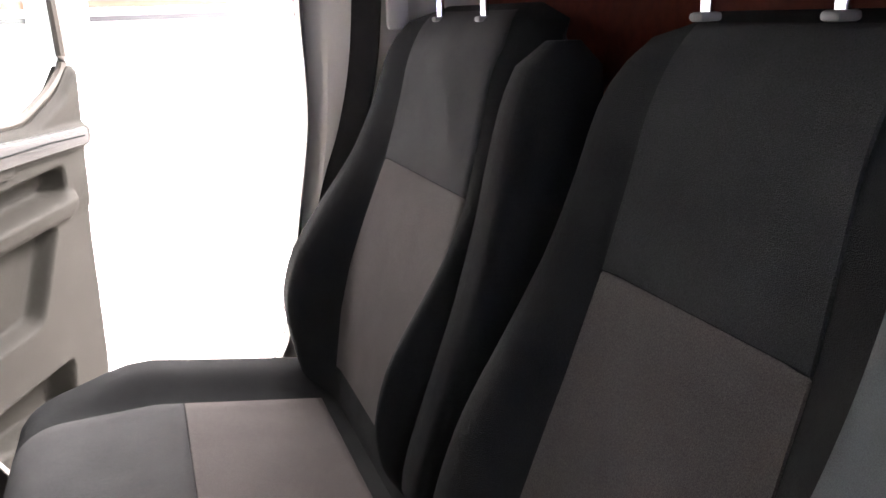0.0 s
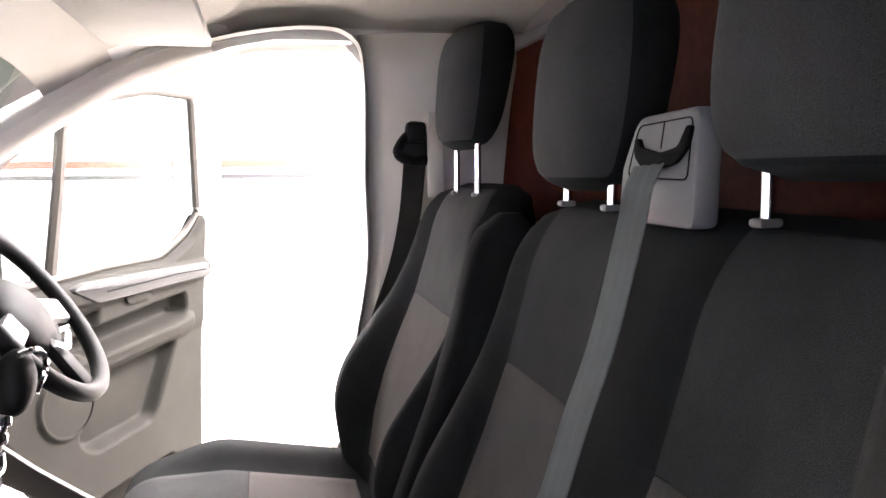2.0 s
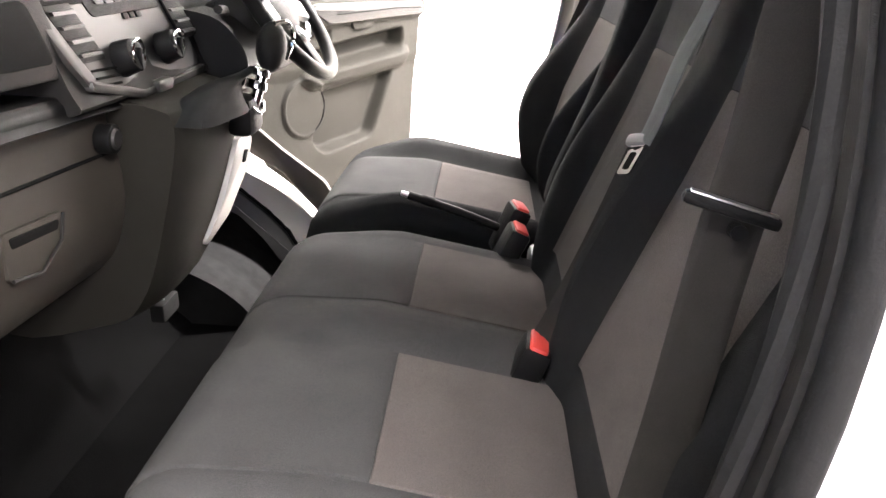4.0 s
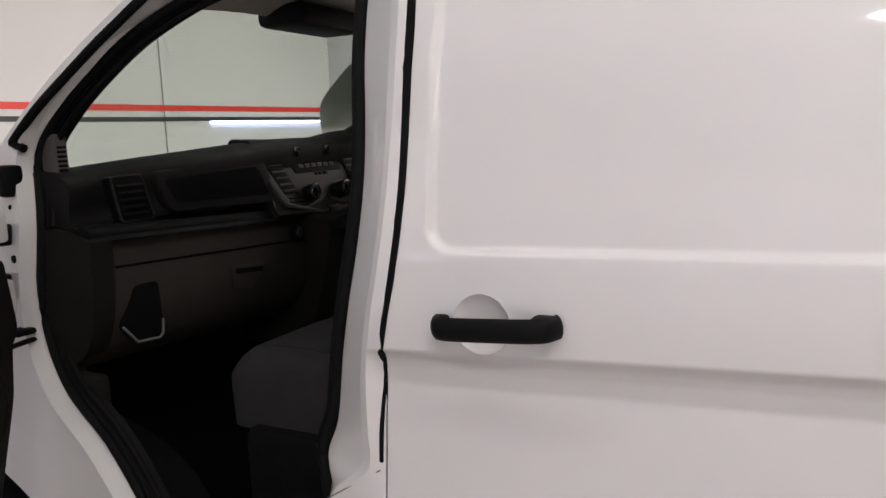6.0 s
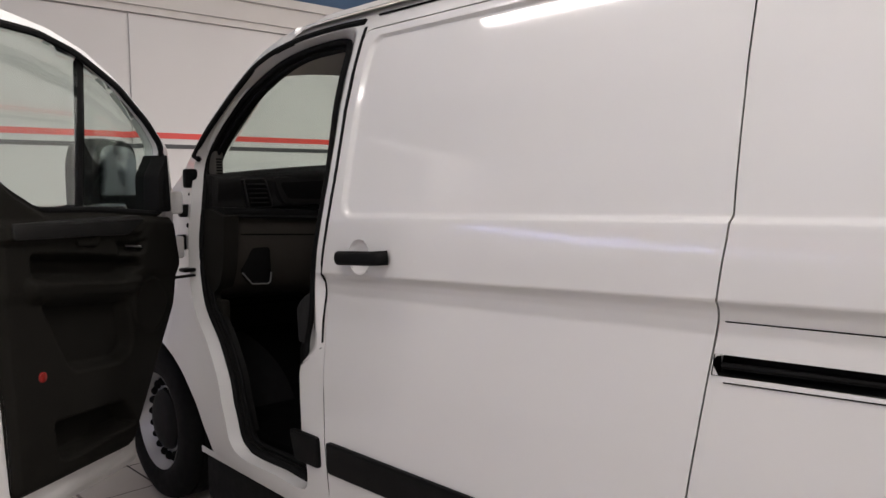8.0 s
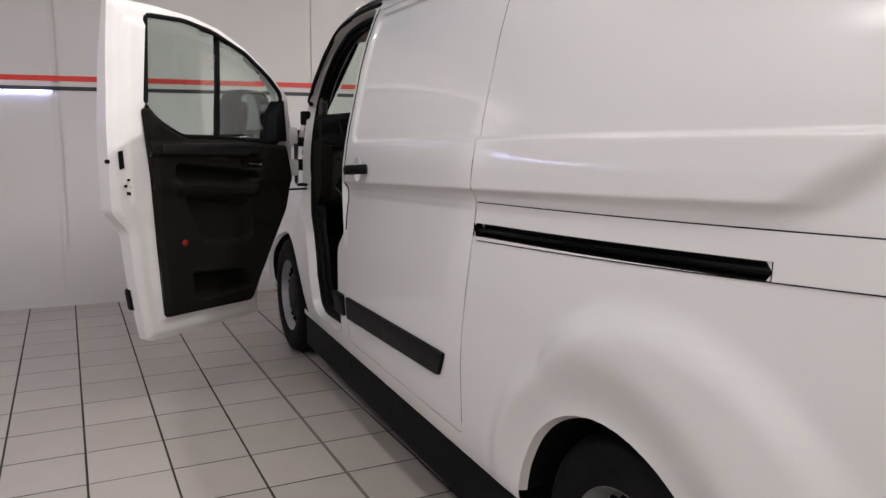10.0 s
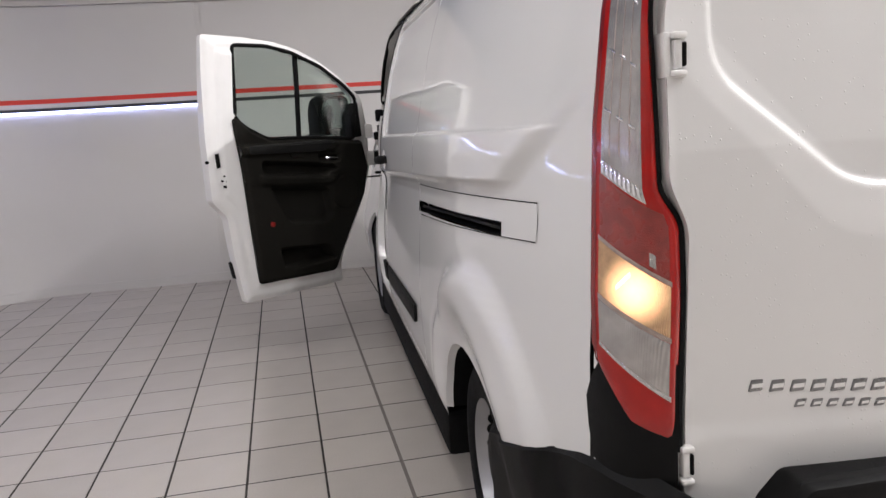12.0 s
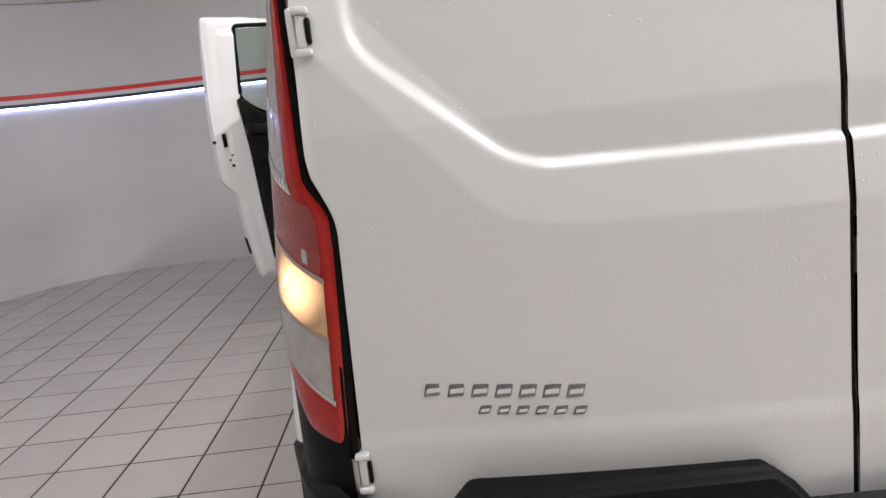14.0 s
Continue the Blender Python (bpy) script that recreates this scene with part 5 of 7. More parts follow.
    if mirror:
        lines = [(0.84, 1.214), (0.70, 1.216), (0.40, 1.205)]
        part("ledge_groove", tube([place(a, b, 0.1525) for a, b in lines], 0.0022, False, 6), DARKGAP, panel)
    # mirror on the outside
    body = [(-0.010, 1.225), (0.19, 1.228), (0.232, 1.262), (0.232, 1.42), (0.205, 1.492), (0.15, 1.508), (0.0, 1.502), (-0.035, 1.46), (-0.04, 1.30)]
    mir = part("door_mirror", slab(rounded(body, 0.035), p3, -0.215, -0.085, 0.03), BLACK, door, "black door mirror with rain-spotted glass")
    face = [(0.010, 1.262), (0.175, 1.265), (0.205, 1.29), (0.205, 1.415), (0.182, 1.468), (0.14, 1.482), (0.015, 1.478), (-0.012, 1.44), (-0.015, 1.30)]
    part("mirror_glass", disc(rounded(face, 0.03), place, -0.0835), MIRROR, mir, "rain-spotted mirror glass")
    part("mirror_arm", slab(rounded([(-0.02, 1.235), (0.10, 1.235), (0.10, 1.30), (-0.02, 1.30)], 0.02), p3, -0.12, 0.0, 0.01), BLACK, mir)
    part("mirror_sail", slab(rounded([(0.045, 1.24), (0.12, 1.24), (0.12, 1.37), (0.06, 1.45)], 0.01), p3, 0.0, 0.10, 0.004), BLACK, door)
    # lock, bump stop, screws, outside handle
    if not mirror:
        part("latch", slab([(1.00, 1.135), (1.022, 1.130), (1.026, 1.205), (1.004, 1.210)], p3, 0.065, 0.074), RUBBER, door, "black door latch")
        part("bump_stop", slab(circle((1.068, 1.165, 0.009), 16), p3, 0.050, 0.062), RUBBER, door)
        part("latch_slot", slab([(0.935, 1.012), (0.995, 1.022), (0.995, 1.036), (0.935, 1.028)], p3, 0.072, 0.078), RUBBER, door)
        for s, z in ((0.985, 1.085), (1.0, 1.06), (0.975, 1.055), (0.965, 0.985)):
            part("screw", slab(circle((s, z, 0.0055), 10), p3, 0.068, 0.079), DARKGAP, door)
    for z in (1.27, 1.10):
        part("door_hinge", box_at(place(-0.045, z, 0.05), (0.075, 0.05, 0.085), 0.010), PAINT_IN, door, "white door hinge")
    part("outside_handle", tube([place(0.80, 1.14, -0.01), place(0.83, 1.14, -0.05), place(0.98, 1.15, -0.05), place(1.01, 1.15, -0.01)], 0.016, False, 8), BLACK, door, "black bar door handle")
    part("bump_strip", slab(rounded([(0.30, 0.50), (0.952, 0.50), (0.968, 0.60), (0.26, 0.60)], 0.012), p3, -0.028, 0.01, 0.004), BLACK, door, "black plastic rubbing strip")
    part("check_strap", tube([place(0.0, 0.985, 0.06), np.array((-1.06, (2 * MID - 0.10) if mirror else 0.10, 0.985))], 0.011, False, 6, 0.5), RUBBER, van, "black door check strap")


def box_at(c, size, bevel=0.0):
    c, size = np.array(c), np.array(size)
    return box(c - size / 2, c + size / 2, bevel)


front_door(False)
front_door(True)

# ---- the cab ----
def cab_shell():
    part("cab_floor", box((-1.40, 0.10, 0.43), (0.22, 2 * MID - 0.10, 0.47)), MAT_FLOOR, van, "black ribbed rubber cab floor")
    part("firewall", box((-1.42, 0.12, 0.40), (-1.34, 2 * MID - 0.12, 1.30)), RUBBER, van, "black firewall")
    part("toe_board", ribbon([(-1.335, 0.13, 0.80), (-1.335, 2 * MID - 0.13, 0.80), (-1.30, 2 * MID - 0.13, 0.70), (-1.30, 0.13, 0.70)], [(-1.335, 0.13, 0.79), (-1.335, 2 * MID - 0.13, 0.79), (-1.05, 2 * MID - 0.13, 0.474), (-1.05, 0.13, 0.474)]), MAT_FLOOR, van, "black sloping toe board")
    edge = [(float(side_y(np.float64(0.24), np.float64(z))) + 0.045, z) for z in np.linspace(0.46, 1.86, 20)]
    outline = edge + [(2 * MID - y, z) for y, z in edge[::-1]]
    bulk = part("bulkhead", slab(outline, lambda u, v, w: Vector((w, u, v)), 0.235, 0.255), WOOD, van, "dark red-brown plywood bulkhead")
    part("bulkhead_rail", box((0.215, 0.30, 1.825), (0.234, 2 * MID - 0.30, 1.852), 0.006), GREYP, bulk, "grey rail along the top of the bulkhead")
    # headliner with rounded sides
    ys = np.linspace(0, 1, 25)

    def liner(u, v):
        s = np.abs(2 * v - 1)
        return u, 0.17 + (2 * MID - 0.34) * v, 1.925 - 0.09 * s**5 - 0.085 * step(-u, 0.30, 0.64) - 0.45 * np.maximum(0, -u - 0.60)

    part("headliner", sheet(np.linspace(-0.76, 0.26, 16), ys, liner), HEADLINER, van, "pale grey-beige headliner")
    for mirror in (False, True):
        fix = off3 if mirror else np.array
        # inner pillar behind the door
        v, f = [], []
        zs = np.linspace(0.45, 1.86, 24)
        for z in zs:
            y = float(side_y(np.float64(-0.05), np.float64(min(z, 1.80))))
            x = np.interp(z, [0.45, 0.75, 1.06, 1.5, 1.86], [-0.10, -0.12, -0.05, 0.0, 0.01])
            xf = np.interp(z - (0.032 if mirror else 0.0), [0.425, 0.56, 0.68, 0.77, 0.89, 1.07, 1.3, 1.5, 1.73, 1.808, 1.86], [-0.168, -0.208, -0.222, -0.2, -0.145, -0.116, -0.080, -0.086, -0.095, -0.135, -0.20])
            for px, py in ((xf + 0.002, y + 0.066), (xf * 0.6 + 0.4 * x, y + 0.115), (x + 0.05, y + 0.145), (0.16, y + 0.15), (0.235, y + 0.13)):
                v.append(fix((px, py, z)))
        n = 5
        for i in range(len(zs) - 1):
            f += [(i * n + k, i * n + k + 1, (i + 1) * n + k + 1, (i + 1) * n + k) for k in range(n - 1)]
        # one trim in two tones: far side as lit, near side as shaded
        part("door_pillar_trim", (v, f), HEADLINER if mirror else PILLAR_BAKED, van, "inner door pillar trim in its lit tone" if mirror else "inner door pillar trim in its shaded tone")
        s = box((0.035, 0.242, 1.50), (0.075, 0.256, 1.83), 0.008)
        if mirror:
            s.transform(Matrix.Translation((0, 2 * MID, 0)) @ Matrix.Diagonal((1, -1, 1, 1)))
        part("belt_slider", s, HEADLINER, van, "belt height slider")
        # roof rail above the door
        rail = [fix((x, 0.262, 1.842 - 0.085 * float(step(np.float64(-x), 0.30, 0.64)))) for x in np.linspace(-0.66, 0.24, 16)]
        if not mirror:
            part("roof_rail_trim", tube(rail, 0.045, False, 10, 0.8), HEADLINER, van, "pale roof rail trim")
    # near pillar foot: its shade is put into the darker colour
    foot = part("pillar_foot", box((-1.072, 0.175, 1.235), (-1.010, 0.215, 1.470), 0.012), PILLAR_BAKED, van, "pillar trim foot darkened as in shade, with a slatted vent")
    for k in range(9):
        part("vent_slot", box((-1.0115, 0.182, 1.345 + 0.011 * k), (-1.0085, 0.206, 1.351 + 0.011 * k), 0.0008), DARKGAP, foot)
    rel = part("bonnet_release", box((-0.975, 0.128, 0.79), (-0.885, 0.165, 0.90), 0.012), TRIM, van, "black bonnet release in the footwell side")
    part("release_tip", box((-0.905, 0.120, 0.805), (-0.880, 0.132, 0.816), 0.003), STEEL, rel, "bright lever tip")
    # sun visor shelf and camera pod behind the screen
    part("visor", box((-0.62, 1.10, 1.805), (-0.42, 1.60, 1.828), 0.01), HEADLINER, van, "folded sun visor")
    part("overhead_pod", box((-0.80, 0.68, 1.738), (-0.64, 1.00, 1.80), 0.02), TRIM_DARK, van, "black pod at the top of the windscreen")
    # broad trim over the far door, forward to the screen, and the dark kick panel below
    arc = spline([(-1.10, 1.25), (-1.115, 1.47), (-1.01, 1.585), (-0.80, 1.715), (-0.62, 1.795), (-0.42, 1.852), (-0.25, 1.878)], 6)
    a = [off3((x, float(side_y(np.float64(max(x, -0.9)), np.float64(min(z, 1.8)))) + 0.10, z)) for x, z in arc]
    rows = [[p + np.array((-0.07 * k, -0.30 * k, 0.062 * math.sin(1.45 * k))) for p in a] for k in np.linspace(0, 1, 8)]
    n = len(a)
    web = [(r * n + i, r * n + i + 1, (r + 1) * n + i + 1, (r + 1) * n + i) for r in range(7) for i in range(n - 1)]
    part("roof_side_trim", ([p for row in rows for p in row], web), HEADLINER, van, "pale trim over the door")
    # filler added over the far door gap in place of trim, white painted sill curving below
    pillar = rounded([(-1.10, 1.20), (-1.03, 1.20), (-1.02, 1.06), (-0.937, 0.958), (-0.858, 0.890), (-0.735, 0.800), (-0.66, 0.66), (-0.72, 0.60), (-0.765, 0.715), (-0.86, 0.820), (-0.956, 0.878), (-1.10, 0.95)], 0.015)
    # paler than the door trim, to make up for the weak light here
    part("pillar_foot", slab(pillar, lambda u, v, w: Vector((u, w, v)), 1.868, 1.888, 0.004), PILLAR_BAKED, van, "brown-grey filler standing in for the door trim")
    inner = spline([(-1.10, 1.845, 0.830), (-0.977, 1.845, 0.773), (-0.90, 1.845, 0.712), (-0.843, 1.845, 0.654), (-0.79, 1.845, 0.55)], 6)
    outer = spline([(-1.127, 1.92, 0.932), (-0.974, 1.92, 0.856), (-0.843, 1.92, 0.766), (-0.785, 1.92, 0.688), (-0.702, 1.92, 0.518)], 6)
    rows = [[a + (b - a) * k + np.array((0.010, 0.0, 0.012)) * math.sin(math.pi * k) for a, b in zip(inner, outer)] for k in np.linspace(0, 1, 8)]
    n = len(inner)
    web = [(r * n + i, r * n + i + 1, (r + 1) * n + i + 1, (r + 1) * n + i) for r in range(7) for i in range(n - 1)]
    part("sill_curve", ([p for row in rows for p in row], web), PAINT_IN, van, "white painted curve of the door sill")
    lip = [(-1.10, 0.826), (-0.977, 0.770), (-0.90, 0.708), (-0.843, 0.650), (-0.79, 0.55)]
    part("sill_seal", tube([(x, 1.848, z) for x, z in lip], 0.006, False, 8), RUBBER, van, "black seal along the sill")
    low = rounded([(-1.10, 0.815), (-0.982, 0.760), (-0.905, 0.698), (-0.85, 0.640), (-0.80, 0.55), (-0.87, 0.55), (-0.92, 0.62), (-0.99, 0.69), (-1.10, 0.74)], 0.010)
    part("sill_trim", slab(low, lambda u, v, w: Vector((u, w, v)), 1.842, 1.862, 0.006), GREYP, van, "grey sill trim inside the door")
    kick = np.array([(-1.36, 0.40), (0.20, 0.40), (0.20, 0.80), (-0.60, 0.80), (-0.9, 1.15), (-1.36, 1.15)])
    part("kick_panel", sheet(np.arange(-1.36, 0.21, 0.02), np.arange(0.40, 1.17, 0.02), lambda x, z: (x, 1.926 + 0.0 * x, z), kick, [shrink(DOOR_HOLE_FAR, 0.004)]), TRIM_DARK, van, "black kick panel")


def tilted(c, size, deg):
    own = box(-np.array(size) / 2, np.array(size) / 2, 0.004)
    own.transform(Matrix.Translation(c) @ Matrix.Rotation(radians(deg), 4, "Y"))
    return own


def spine(z):
    """Front of the backrest by height."""
    return np.interp(z, [0.90, 0.983, 1.15, 1.25, 1.347, 1.45, 1.55, 1.60], [-0.185, -0.155, -0.088, -0.050, -0.020, 0.004, 0.026, 0.045])


def driver_spine(z):
    return np.interp(z, [0.90, 0.983, 1.10, 1.18, 1.26, 1.347, 1.45, 1.55, 1.60], [-0.140, -0.130, -0.110, -0.088, -0.058, -0.024, 0.004, 0.026, 0.045])


def backrest(seat, y0, y1, top, lobes, narrow=0.0, bolster=0.045, label="", sp=spine, upper=None):
    """A padded backrest between y0 and y1; lobes: middle and half width of each sitter's panel. narrow: how much it closes in at the top."""
    nv, nu = 34, 61
    zs = np.linspace(0.90, top, nv)
    v, f = [], []

    def ease(z):
        """Rounding of the top edge."""
        t = np.clip((z - (top - 0.10)) / 0.10, 0, 1)
        return 1 - np.sqrt(np.clip(1 - t * t, 0, 1))

    def lim(z):
        k = narrow * step(z, 1.15, top) - 0.008 * math.exp(-(((z - 1.13) / 0.13) ** 2)) + 0.05 * (1 - step(z, 0.90, 1.06))
        r = 0.075 * ease(z)
        return y0 + k + r, y1 - k - r

    def front(y, z):
        a, b = lim(z)
        x = sp(z) + 0.05 * ease(z)
        puff = 0.0
        for c, w in lobes:
            wz = w * (1 - 0.12 * step(z, 1.2, top))
            puff = np.maximum(puff, step(wz * 1.10 - np.abs(y - c), -0.045, 0.03))
        x = x - bolster * (1 - puff) * (0.18 + 0.82 * math.exp(-(((z - 1.14) / 0.19) ** 2)))
        side = np.minimum(y - a, b - y)
        t = np.clip(1 - side / 0.055, 0, 1)
        return x + 0.075 * (1 - np.sqrt(np.clip(1 - t**2, 0, 1)))

    for z in zs:
        a, b = lim(z)
        back = sp(z) + 0.120 - 0.045 * ease(z)
        ring = [(min(front(y, z), back - 0.004), y, z) for y in a + (b - a) * (0.5 - 0.5 * np.cos(np.linspace(0, np.pi, nu)))]
        ring += [(back, b - 0.05, z), (back + 0.01, (a + b) / 2, z), (back, a + 0.05, z)]
        v += ring
    n = nu + 3
    for i in range(nv - 1):
        f += [(i * n + k, i * n + (k + 1) % n, (i + 1) * n + (k + 1) % n, (i + 1) * n + k) for k in range(n)]
    f.append(tuple((nv - 1) * n + k for k in range(n)))
    back = part("backrest", (v, f), FABRIC, seat, label or "dark fabric backrest with raised bolsters", angle=60)
    # sewn panels
    for c, w in lobes:
        for lo, hi, m, nm, lb in ((1.000, 1.347, FABRIC_LIGHT, "back_insert", "taupe fabric lower insert"), (1.347, top - 0.008, upper or FABRIC_MID, "back_panel", "grey fabric upper panel")):
            zz, uu = np.r_[lo, np.linspace(lo + 0.002, hi - 0.002, 24), hi], np.r_[-1, np.linspace(-0.985, 0.985, 19), 1]
            vv, ff = [], []
            for z in zz:
                wz = w * (1 - 0.14 * step(z, 1.2, top))
                a, b = lim(z)
                wl, wr = min(wz, c - a - 0.030), min(wz, b - c - 0.030)
                for u in uu:
                    y = c + (wl if u < 0 else wr) * u
                    tuck = 0.0036 if z in (zz[0], zz[-1]) or abs(u) == 1 else 0.0
                    vv.append((front(y, z) - 0.003 + tuck, y, z))
            for i in range(25):
                ff += [(i * 21 + k, i * 21 + k + 1, (i + 1) * 21 + k + 1, (i + 1) * 21 + k) for k in range(20)]
            part(nm, (vv, ff), m, back, lb, angle=60)
    return back


def cushion(seat, y0, y1, lobes, bolster=0.03, x0=-0.645, label="", cloth=None):
    """A seat cushion between y0 and y1, from the front edge x0 to the backrest."""
    x1 = -0.10
    nv, nu = 36, 61
    xs = x0 + (x1 - x0) * np.linspace(0, 1, nv)

    def top(y, x):
        t = np.clip((x - x0) / 0.09, 0, 1)
        z = 0.895 + 0.095 * np.sqrt(np.clip(1 - (1 - t) ** 2, 0, 1)) - 0.055 * np.clip((x + 0.42) / 0.3, 0, 1.2)
        puff = 0.0
        for c, w in lobes:
            puff = np.maximum(puff, step(w * 1.12 - np.abs(y - c), -0.05, 0.03))
        z = z + bolster * (1 - puff) * step(x, x0 + 0.05, x0 + 0.2)
        side = np.minimum(y - y0, y1 - y)
        s = np.clip(1 - side / 0.055, 0, 1)
        return z - 0.06 * (1 - np.sqrt(np.clip(1 - s**2, 0, 1)))

    v, f = [], []
    ys = y0 + (y1 - y0) * (0.5 - 0.5 * np.cos(np.linspace(0, np.pi, nu)))
    for i, x in enumerate(xs):
        r = 0.03 * (1 - np.sqrt(max(0, 1 - (1 - min((x - x0) / 0.06, 1)) ** 2)))
        v += [(x, min(max(y, y0 + r), y1 - r), top(y, x)) for y in ys] + [(x, y1 - r - 0.005, 0.80), (x, y0 + r + 0.005, 0.80)]
    n = nu + 2
    for i in range(nv - 1):
        f += [(i * n + k, i * n + (k + 1) % n, (i + 1) * n + (k + 1) % n, (i + 1) * n + k) for k in range(n)]
    f += [tuple(range(n)), tuple((nv - 1) * n + k for k in range(n))]
    cus = part("seat_cushion", (v, f), cloth or FABRIC, seat, label or "dark fabric seat cushion", angle=60)
    for c, w in lobes:
        for lo, hi, m, nm, lb in ((-0.381, -0.160, FABRIC_LIGHT, "seat_insert", "taupe fabric seat insert"), (x0 + 0.015, -0.381, FABRIC_MID, "front_panel", "grey fabric front panel")):
            xx, uu = np.r_[lo, np.linspace(lo + 0.002, hi - 0.002, 18), hi], np.r_[-1, np.linspace(-0.985, 0.985, 15), 1]
            vv, ff = [], []
            for x in xx:
                for u in uu:
                    y = c + w * u
                    tuck = 0.0036 if x in (xx[0], xx[-1]) or abs(u) == 1 else 0.0
                    vv.append((x, y, top(y, x) + 0.003 - tuck))
            for i in range(19):
                ff += [(i * 17 + k, i * 17 + k + 1, (i + 1) * 17 + k + 1, (i + 1) * 17 + k) for k in range(16)]
            part(nm, (vv, ff), m, cus, lb, angle=60)
    return cus


def headrest(seat, y, z0, w=0.26, h=0.235, d=0.105, x=0.035, gap=0.075):
    """A rounded pad on two chrome posts with plastic guides."""
    v, f = [], []
    nz, nt = 22, 40
    for i in range(nz):
        s = i / (nz - 1)
        e = (1 - abs(2 * s - 1) ** 4.5) ** 0.5
        ww = (w / 2) * (0.90 + 0.10 * math.sin(math.pi * min(s * 1.1, 1))) * (0.35 + 0.65 * e)
        dd = (d / 2) * (0.25 + 0.75 * e) * (0.85 + 0.3 * s)
        for k in range(nt):
            t = 2 * math.pi * k / nt
            c, sn = math.cos(t), math.sin(t)
            px = np.sign(c) * abs(c) ** 0.62 * dd
            py = np.sign(sn) * abs(sn) ** 0.50 * ww
            v.append((x + 0.01 + px + 0.035 * s + 0.022 * (py / ww) ** 2 * (c < 0) * 0.6, y + py, z0 + h * s))
    for i in range(nz - 1):
        f += [(i * nt + k, i * nt + (k + 1) % nt, (i + 1) * nt + (k + 1) % nt, (i + 1) * nt + k) for k in range(nt)]
    f += [tuple(range(nt)), tuple((nz - 1) * nt + k for k in range(nt))]
    hr = part("headrest", (v, f), FABRIC, seat, "dark fabric headrest with a grey front", angle=60)
    front = [k for k in range(nt) if math.cos(2 * math.pi * k / nt) < -0.18]
    fv, ff = [], []
    for i in range(1, nz - 1):
        for k in front:
            px_, py_, pz_ = v[i * nt + k]
            edge = k in (front[0], front[-1]) or i in (1, nz - 2)
            fv.append((px_ + (0.002 if edge else -0.0025), py_, pz_))
    nf = len(front)
    ff = [(i * nf + k, i * nf + k + 1, (i + 1) * nf + k + 1, (i + 1) * nf + k) for i in range(nz - 3) for k in range(nf - 1)]
    part("front_panel", (fv, ff), FABRIC_MID, hr, "grey fabric front panel", angle=60)
    for s in (-1, 1):
        part("post", cyl((x + 0.02, y + s * gap, max(z0 - 0.16, 1.557)), (x + 0.02, y + s * gap, z0 + 0.03), 0.0058, seg=12), CHROME, hr, "chrome headrest post")
        part("post_guide", box((x + 0.008, y + s * gap - 0.0085, 1.553), (x + 0.029, y + s * gap + 0.0085, 1.5605), 0.003), GREYP, hr, "grey plastic post guide")
    return hr


def buckle(seat, at, lean, turn=0.0, label="black belt buckle with a red button"):
    own = box((-0.020, -0.031, -0.055), (0.020, 0.031, 0.045), 0.008)
    m = Matrix.Translation(at) @ Matrix.Rotation(radians(turn), 4, "Z") @ Matrix.Rotation(radians(lean), 4, "Y")
    own.transform(m)
    b = part("buckle", own, BLACK, seat, label)
    red = box((-0.013, -0.027, 0.034), (0.013, 0.027, 0.049), 0.004)
    red.transform(m)
    part("release_button", red, RED_BTN, b, "red release button")
    stalk = box((-0.008, -0.014, -0.16), (0.008, 0.014, -0.05), 0.004)
    stalk.transform(m)
    part("stalk", stalk, RUBBER, b)


def webbing(points, width, across, mat_, parent, name="belt_webbing", label="", thick=0.0016):
    """A strap along points; across: the way its width runs."""
    p = spline(points, 10)
    a = np.array(across, float)
    a = a / np.linalg.norm(a)
    d = np.gradient(p, axis=0)
    nrm = np.cross(d, a)
    nrm /= np.linalg.norm(nrm, axis=1)[:, None]
    m = 7
    v, f = [], []
    for q, nn in zip(p, nrm):
        v += [q + a * width * (k / (m - 1) - 0.5) + nn * 0.0012 * math.cos(k * math.pi) for k in range(m)]
    for i in range(len(p) - 1):
        f += [(i * m + k, i * m + k + 1, (i + 1) * m + k + 1, (i + 1) * m + k) for k in range(m - 1)]
    ob = part(name, (v, f), mat_, parent, label, angle=0)
    so = ob.modifiers.new("thick", "SOLIDIFY")
    so.thickness, so.offset = thick, 0
    return ob


